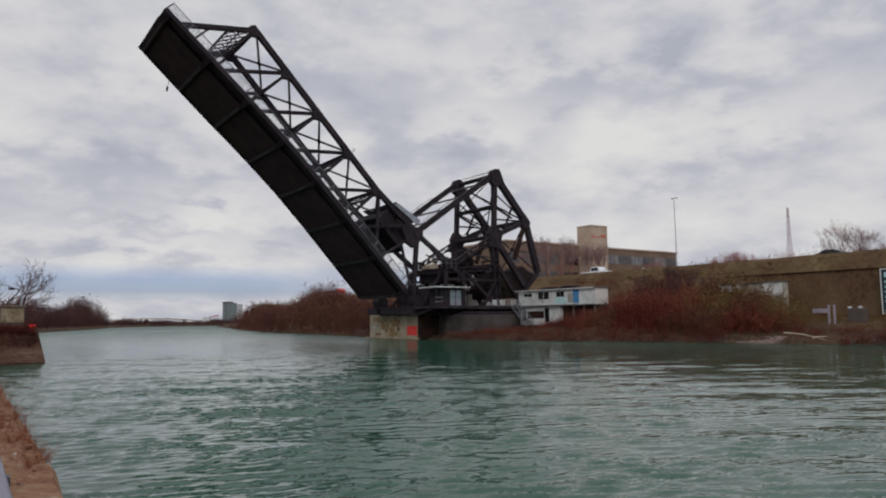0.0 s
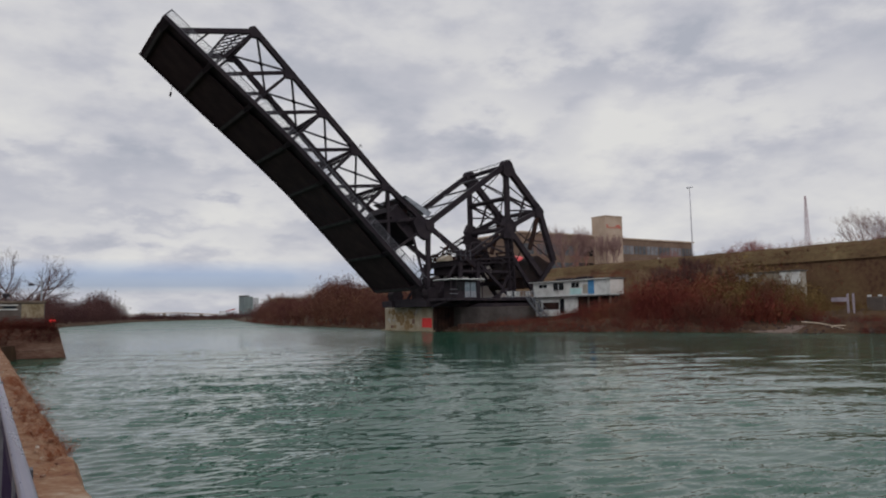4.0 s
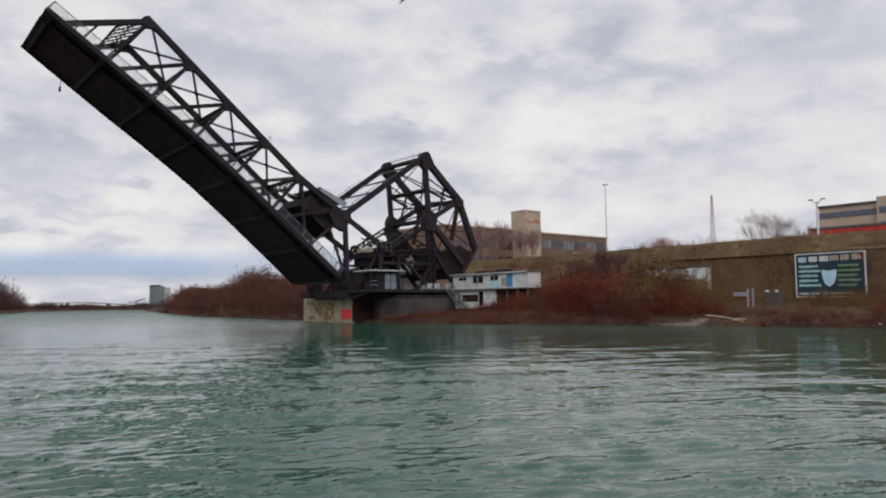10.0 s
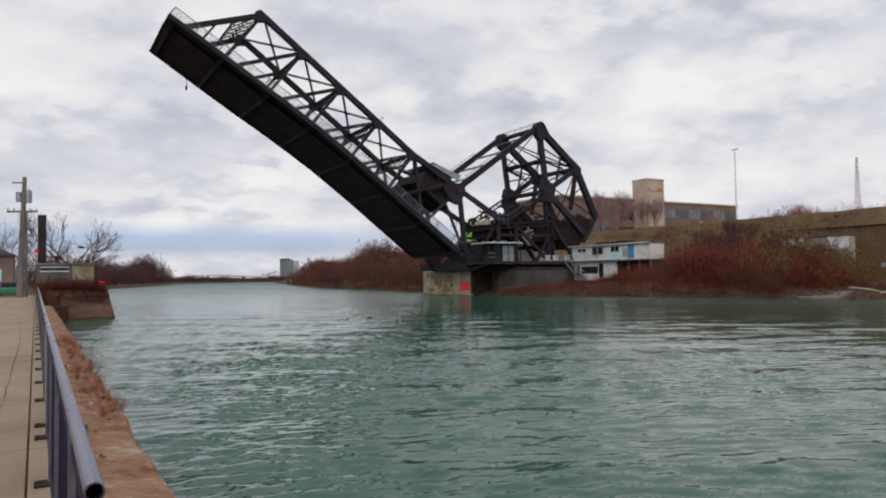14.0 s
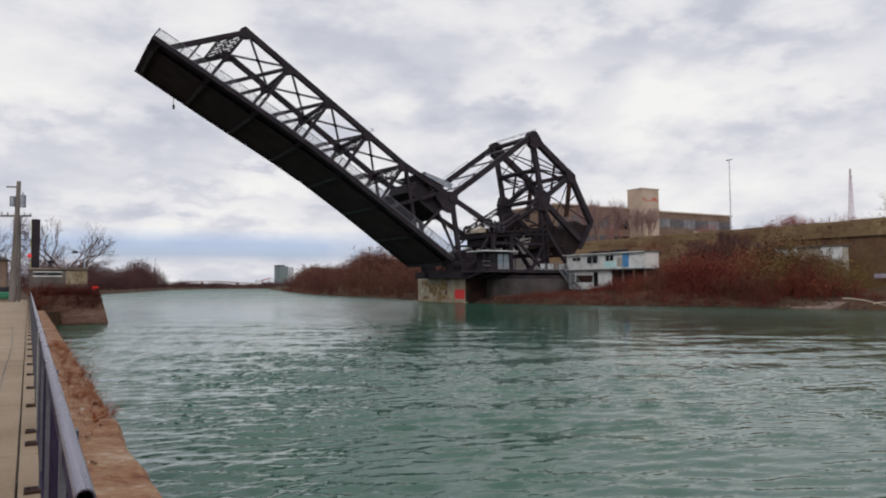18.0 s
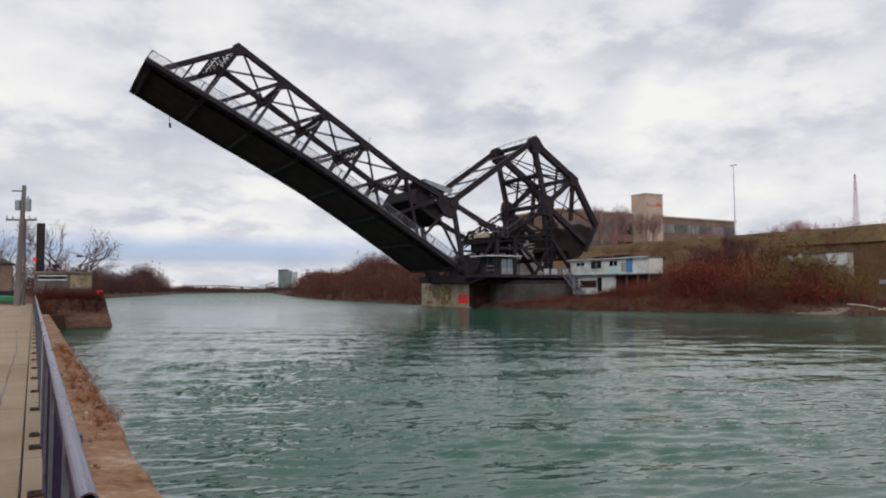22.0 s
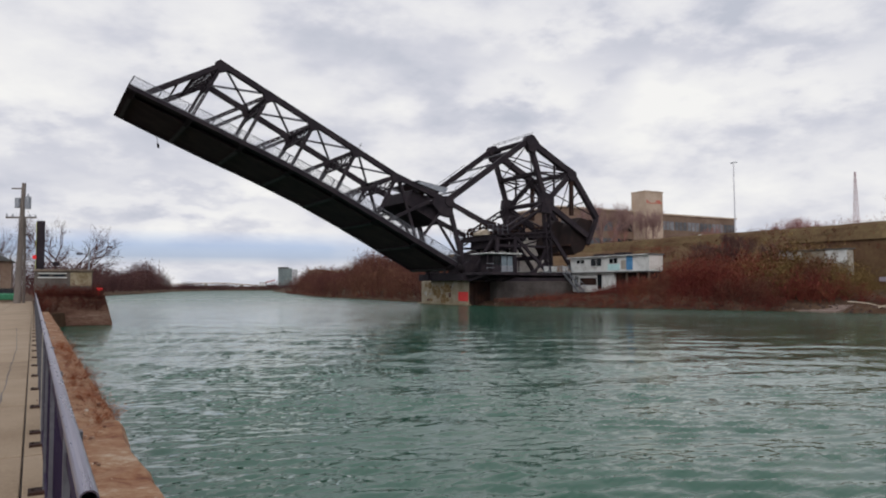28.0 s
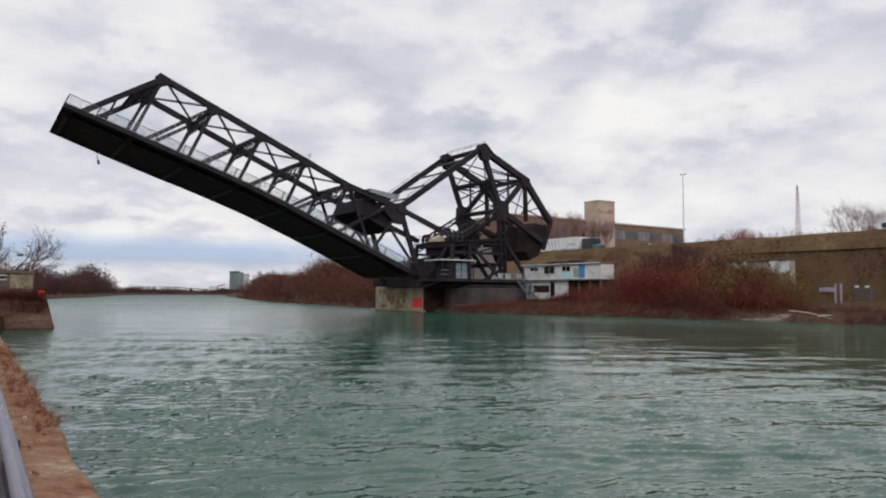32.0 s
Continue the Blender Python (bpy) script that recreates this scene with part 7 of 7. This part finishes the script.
TEAL_GLASS = mat("teal_tinted_glass", [(0.03, 0.08, 0.085), (0.05, 0.12, 0.125), (0.07, 0.16, 0.16)], 0.15, 0, 1, 5, 0.0, 0.6)


def semi(name, label, side, cab, length=15.9, logo=True):
    t = empty(name, pose(0, 0, 0), label, "lorry")
    one("trailer_box", lambda bm: box(bm, (-1.3, 5.0, 1.15), (1.3, 5.0 + length, 4.08), 0.03), side, t)
    one("side_skirt", lambda bm: box(bm, (-1.28, 9.5, 0.55), (-1.22, 4.0 + length - 2.5, 1.13)), GREY_TRAILER, t)
    one("side_stripe", lambda bm: box(bm, (-1.315, 5.1, 1.16), (-1.302, 4.9 + length, 1.36)), SIGN_RUST, t)
    one("rear_frame", lambda bm: [box(bm, (-1.33, 4.96 + length, 1.1), (-1.22, 5.03 + length, 4.1)), box(bm, (1.22, 4.96 + length, 1.1), (1.33, 5.03 + length, 4.1))], GREY_TRAILER, t)
    if logo:
        y0, z0 = 5.0 + length * 0.33, 2.75
        bm = bmesh.new()
        for k in range(24):
            a, b = 2 * math.pi * k / 24, 2 * math.pi * (k + 1) / 24
            beam(bm, (-1.315, y0 + 1.9 * math.cos(a), z0 + 0.62 * math.sin(a)), (-1.315, y0 + 1.9 * math.cos(b), z0 + 0.62 * math.sin(b)), 0.02, 0.12)
        part("logo_ring", bm, mat("plum_logo_paint", [(0.12, 0.04, 0.08), (0.16, 0.06, 0.1), (0.2, 0.09, 0.13)], 0.5, 0, 2, 8, 0), t, "dark plum oval logo shape")
        one("logo_bar", lambda bm: box(bm, (-1.32, y0 - 1.25, z0 - 0.16), (-1.305, y0 + 1.25, z0 + 0.16)), RED_CAB, t)
    def side_profile(prof, wd, bev):
        bm = bmesh.new()
        a = [bm.verts.new((-wd, y, z)) for y, z in prof]
        b = [bm.verts.new((wd, y, z)) for y, z in prof]
        bm.faces.new(a)
        bm.faces.new(b[::-1])
        for i in range(len(prof)):
            j = (i + 1) % len(prof)
            bm.faces.new((a[j], a[i], b[i], b[j]))
        bmesh.ops.bevel(bm, geom=bm.edges[:], offset=bev, segments=2, affect="EDGES")
        return bm
    part("cab", side_profile([(1.35, 0.8), (1.35, 1.95), (1.62, 2.5), (1.95, 3.0), (2.5, 3.55), (3.3, 3.95), (4.65, 4.12), (4.65, 0.8)], 1.2, 0.09), cab, t)
    part("bonnet", side_profile([(-0.75, 0.75), (-0.75, 1.15), (-0.4, 1.5), (0.3, 1.72), (1.6, 1.95), (1.6, 0.75)], 1.05, 0.1), cab, t)
    part("windscreen", side_profile([(1.30, 1.98), (1.62, 2.62), (1.66, 2.6), (1.36, 1.95)], 1.08, 0.005), TEAL_GLASS, t, "tinted windscreen")
    one("side_window", lambda bm: box(bm, (-1.225, 1.8, 2.02), (-1.19, 2.75, 2.62), 0.01), GLASS, t)
    one("door_badge", lambda bm: box(bm, (-1.225, 2.9, 1.5), (-1.19, 3.5, 1.7)), WHITE_CAR, t)
    one("front_panel", lambda bm: box(bm, (-1.312, 5.02, 1.2), (-1.30, 6.2, 4.0)), GREY_TRAILER, t, "grey front panel")
    one("bumper", lambda bm: box(bm, (-1.2, -0.3, 0.4), (1.2, 0.0, 0.85), 0.05), CHROME, t)
    one("fuel_tank", lambda bm: tube(bm, (-1.0, 2.6, 0.75), (-1.0, 4.2, 0.75), 0.32, seg=14), CHROME, t)
    one("mirror", lambda bm: box(bm, (-1.5, 1.45, 2.1), (-1.38, 1.6, 2.7)), cab, t)
    one("chassis", lambda bm: box(bm, (-0.5, 0.5, 0.6), (0.5, 4.0 + length, 1.1)), STEEL, t)
    wheel_set(t, [(s * 1.05, y) for s in (-1, 1) for y in (0.9, 4.9, 6.2, 2.6 + length, 3.9 + length)])
    return t


def dump_lorry():
    t = empty("dump_lorry", pose(0, 0, 0), "lime green container lorry with a white cab", "lorry")
    one("container", lambda bm: box(bm, (-1.25, 4.6, 1.2), (1.25, 12.0, 3.02), 0.04), LIME, t)
    one("rim", lambda bm: [box(bm, (-1.31, 4.55, 2.92), (-1.24, 12.05, 3.06)), box(bm, (1.24, 4.55, 2.92), (1.31, 12.05, 3.06))], LIME, t)
    for i in range(9):
        one("rib", lambda bm: box(bm, (-1.29, 4.9 + i * 0.82, 1.25), (-1.25, 5.0 + i * 0.82, 2.92)), LIME, t)
    dim = mat("dark_green_lettering", [(0.06, 0.22, 0.01), (0.08, 0.28, 0.015), (0.1, 0.32, 0.02)], 0.5, 0, 2, 8, 0)
    for i in range(7):
        one("lettering", lambda bm: box(bm, (-1.30, 6.2 + i * 0.72, 1.95), (-1.252, 6.65 + i * 0.72, 2.4)), dim, t)
    one("hoist", lambda bm: box(bm, (-1.0, 3.5, 0.9), (1.0, 4.5, 2.8), 0.05), STEEL, t)
    bm = bmesh.new()
    prof = [(1.15, 0.8), (1.15, 1.9), (1.45, 2.75), (1.7, 2.9), (3.2, 2.95), (3.35, 2.6), (3.35, 0.8)]
    a = [bm.verts.new((-1.2, y, z)) for y, z in prof]
    b = [bm.verts.new((1.2, y, z)) for y, z in prof]
    bm.faces.new(a)
    bm.faces.new(b[::-1])
    for i in range(len(prof)):
        j = (i + 1) % len(prof)
        bm.faces.new((a[j], a[i], b[i], b[j]))
    bmesh.ops.bevel(bm, geom=bm.edges[:], offset=0.08, segments=2, affect="EDGES")
    part("cab", bm, WHITE_CAR, t)
    one("bonnet", lambda bm: box(bm, (-1.05, -0.6, 0.85), (1.05, 1.25, 1.8), 0.2), WHITE_CAR, t)
    one("fender", lambda bm: tube(bm, (-1.22, 0.7, 0.55), (1.22, 0.7, 0.55), 0.68, seg=20), STEEL, t, "dark wheel arch")
    for y0, y1 in ((1.6, 2.3), (2.4, 3.05)):
        one("side_window", lambda bm: box(bm, (-1.22, y0, 1.95), (-1.18, y1, 2.65), 0.01), GLASS, t)
    one("windscreen", lambda bm: beam(bm, (0, 1.14, 1.95), (0, 1.42, 2.68), 2.0, 0.03, (0, 1, 0)), GLASS, t)
    one("chassis", lambda bm: box(bm, (-0.5, 0, 0.6), (0.5, 11.8, 1.2)), STEEL, t)
    wheel_set(t, [(s * 1.1, y) for s in (-1, 1) for y in (0.7, 8.6, 9.9)])
    return t


def box_lorry():
    t = empty("box_lorry", pose(0, 0, 0), "lorry with dark cab and pale striped load box", "lorry")
    one("load_box", lambda bm: box(bm, (-1.25, 3.6, 0.95), (1.25, 13.2, 2.98), 0.03), WHITE_CAR, t)
    for i in range(4):
        one("side_bar", lambda bm: beam(bm, (-1.257, 8.2 + i * 0.85, 1.5), (-1.257, 8.55 + i * 0.85, 2.7), 0.016, 0.22, (0, 1, 0)), GREY_TRAILER, t, "grey slanted bar")
    one("side_bar", lambda bm: box(bm, (-1.262, 4.4, 1.7), (-1.25, 6.4, 1.95)), GREY_TRAILER, t)
    one("cab", lambda bm: box(bm, (-1.15, 0.9, 0.7), (1.15, 3.2, 2.7), 0.2), NAVY, t)
    one("bonnet", lambda bm: box(bm, (-1.0, -0.3, 0.6), (1.0, 1.1, 1.6), 0.2), TEAL_GLASS, t, "dark teal bonnet")
    one("side_window", lambda bm: box(bm, (-1.17, 1.3, 1.75), (-1.13, 2.4, 2.4)), GLASS, t)
    one("chassis", lambda bm: box(bm, (-0.5, 0, 0.55), (0.5, 13.0, 0.95)), STEEL, t)
    wheel_set(t, [(s * 1.05, y) for s in (-1, 1) for y in (0.8, 10.2, 11.5)])
    return t


def pickup(name, label, paint, bed):
    t = empty(name, pose(0, 0, 0), label, "car")
    one("body", lambda bm: box(bm, (-0.98, 0, 0.45), (0.98, 5.7, 1.12), 0.1), paint, t)
    bm = bmesh.new()
    prof = [(1.5, 1.08), (2.15, 1.85), (3.4, 1.9), (3.75, 1.08)]
    a = [bm.verts.new((-0.85, y, z)) for y, z in prof]
    b = [bm.verts.new((0.85, y, z)) for y, z in prof]
    bm.faces.new(a)
    bm.faces.new(b[::-1])
    for i in range(4):
        j = (i + 1) % 4
        bm.faces.new((a[j], a[i], b[i], b[j]))
    part("cabin", bm, paint, t)
    for y0, y1 in ((2.0, 2.65), (2.75, 3.4)):
        one("side_window", lambda bm: box(bm, (-0.9, y0, 1.2), (-0.84, y1, 1.7)), GLASS, t)
    if bed:
        one("load", lambda bm: box(bm, (-0.9, 3.9, 1.1), (0.9, 5.6, 1.7), 0.1), NAVY, t, "dark covered load")
    wheel_set(t, [(s * 0.88, y) for s in (-1, 1) for y in (1.0, 4.5)], 0.38, 0.22)
    return t


BLUE_GREY = mat("grey_blue_vehicle_paint", [(0.20, 0.23, 0.27), (0.27, 0.30, 0.34), (0.33, 0.36, 0.40)], 0.3, 0, 1, 10, 0.0, 0.5)


def sedan(name, label, paint):
    t = empty(name, pose(0, 0, 0), label, "car")

    def shell(prof, wd, bev):
        bm = bmesh.new()
        a = [bm.verts.new((-wd, y, z)) for y, z in prof]
        b = [bm.verts.new((wd, y, z)) for y, z in prof]
        bm.faces.new(a)
        bm.faces.new(b[::-1])
        for i in range(len(prof)):
            j = (i + 1) % len(prof)
            bm.faces.new((a[j], a[i], b[i], b[j]))
        bmesh.ops.bevel(bm, geom=bm.edges[:], offset=bev, segments=2, affect="EDGES")
        return bm
    part("body", shell([(0, 0.35), (0, 0.68), (0.3, 0.82), (1.2, 0.95), (4.2, 1.0), (4.7, 0.9), (4.75, 0.4)], 0.9, 0.06), paint, t)
    part("cabin", shell([(1.15, 0.93), (1.95, 1.42), (3.2, 1.46), (4.05, 0.98)], 0.78, 0.04), paint, t)
    for y0, y1 in ((1.9, 2.55), (2.65, 3.3)):
        one("side_window", lambda bm: box(bm, (-0.80, y0, 1.05), (-0.77, y1, 1.36)), GLASS, t)
    part("windscreen", shell([(1.3, 1.0), (1.9, 1.38), (1.88, 1.41), (1.26, 1.02)], 0.7, 0.004), GLASS, t)
    wheel_set(t, [(s * 0.82, y) for s in (-1, 1) for y in (0.95, 3.75)], 0.33, 0.2)
    return t


VEHICLES = [
    (sedan("dark_car", "dark low car on the raised road", NAVY), 40.2, 24.0),
    (pickup("white_pickup", "white pickup truck on the raised road", WHITE_CAR, False), 79.5 - 2.5, 23.5),
    (semi("red_lorry", "lorry with red cab and white trailer", WHITE_CAR, RED_CAB), 48.1 + 26.4 * 6, 26.4),
    (sedan("grey_car", "grey-blue car on the raised road", BLUE_GREY), 48 + 26.5 * 9 - 2.4, 26.5),
    (dump_lorry(), 56.1 + 27.0 * 16.5, 27.0),
    (pickup("loaded_pickup", "white pickup truck with a dark load", WHITE_CAR, True), 57.5 + 22.3 * 31 - 2.8, 22.3),
    (box_lorry(), 80.6 + 25.0 * 32, 25.0),
]


def build_gull():
    g = empty("gull", pose(0, 60, 20), "grey gull in flight", "bird")
    bm = bmesh.new()
    n = 7
    for i in range(n):
        k0, k1 = i / n, (i + 1) / n
        r = lambda k: 0.085 * math.sin(math.pi * min(1, k * 0.9 + 0.08)) + 0.01
        tube(bm, (-0.28 + 0.56 * k0, 0, 0), (-0.28 + 0.56 * k1, 0, 0), r(k0), r(k1), 8)
    part("body", bm, GULL, g)
    wings = []
    for s in (-1, 1):
        bm = bmesh.new()
        pts = [(0.12, 0, 0), (0.16, 0.35 * s, 0.06), (0.05, 0.72 * s, 0.02), (-0.10, 0.62 * s, 0.02), (-0.06, 0.3 * s, 0.05), (-0.10, 0, 0)]
        a = [bm.verts.new((x, y, z + 0.012)) for x, y, z in pts]
        b = [bm.verts.new((x, y, z - 0.012)) for x, y, z in pts]
        bm.faces.new(a)
        bm.faces.new(b[::-1])
        for i in range(len(pts)):
            j = (i + 1) % len(pts)
            bm.faces.new((a[i], b[i], b[j], a[j]))
        wings.append(part("wing", bm, GULL, g))
    bm = bmesh.new()
    prism(bm, [(-0.26, 0.015), (-0.26, -0.015), (-0.48, -0.01), (-0.48, 0.01)], -0.07, 0.07)
    part("tail", bm, GULL, g)
    return g, wings


gull, gull_wings = build_gull()


def motions():
    def tilt(t):
        return table(t, TILT)

    times = [t for t, _ in TILT]
    walk(leaf, [(t, pose(HX, Y0, HZ, 0, tilt(t), 0)) for t in times])
    walk(counterweight, [(t, pose(TX, Y0, TZ, 0, tilt(t), 0)) for t in times])
    for k in (0, 1):
        rows_l, rows_s = [], []
        for t in times:
            a = radians(tilt(t))
            fx = HX - FS * math.cos(a) + FU * math.sin(a)
            fz = HZ + FS * math.sin(a) + FU * math.cos(a)
            rows_l.append((t, pose(fx, Y0 + k * W, fz)))
            d = math.degrees(math.atan2(fz - DRIVE[1], DRIVE[0] - fx))
            rows_s.append((t, pose(fx, Y0 + k * W, fz, 0, d, 0)))
        walk(links[k], rows_l)
        walk(struts[k], rows_s)
    for thing, start, speed in VEHICLES:
        rows = []
        for t in range(0, 33):
            y = start - speed * t
            yaw = -math.degrees(math.atan(0.30)) if y > 150 else 0.0
            rows.append((t, pose(hw(y) + 4.0, y, ROAD_Z, 0, 0, yaw)))
        walk(thing, rows)
    walk(water, [(t, pose(0.0, -0.45 * t, 0)) for t in (0, 8, 16, 24, 32)])
    path = [(0, -95, 4), (6.5, -24.8, 15), (7.6, 0.6, 18.0), (8.0, 5.6, 19.5), (8.4, 11.6, 22.1), (9.0, 23.5, 26.8), (9.3, 29.8, 29.8), (10.0, 44, 35), (20, 240, 60), (32, 460, 70)]
    walk(gull, [(t, pose(x, 60, z, 0, -18, 0)) for t, x, z in path])
    for i, w in enumerate(gull_wings):
        s = 1 if i else -1
        walk(w, [(t * 0.25, pose(0, 0, 0, s * (28 if t % 2 else -18), 0, 0)) for t in range(0, 129)])


motions()
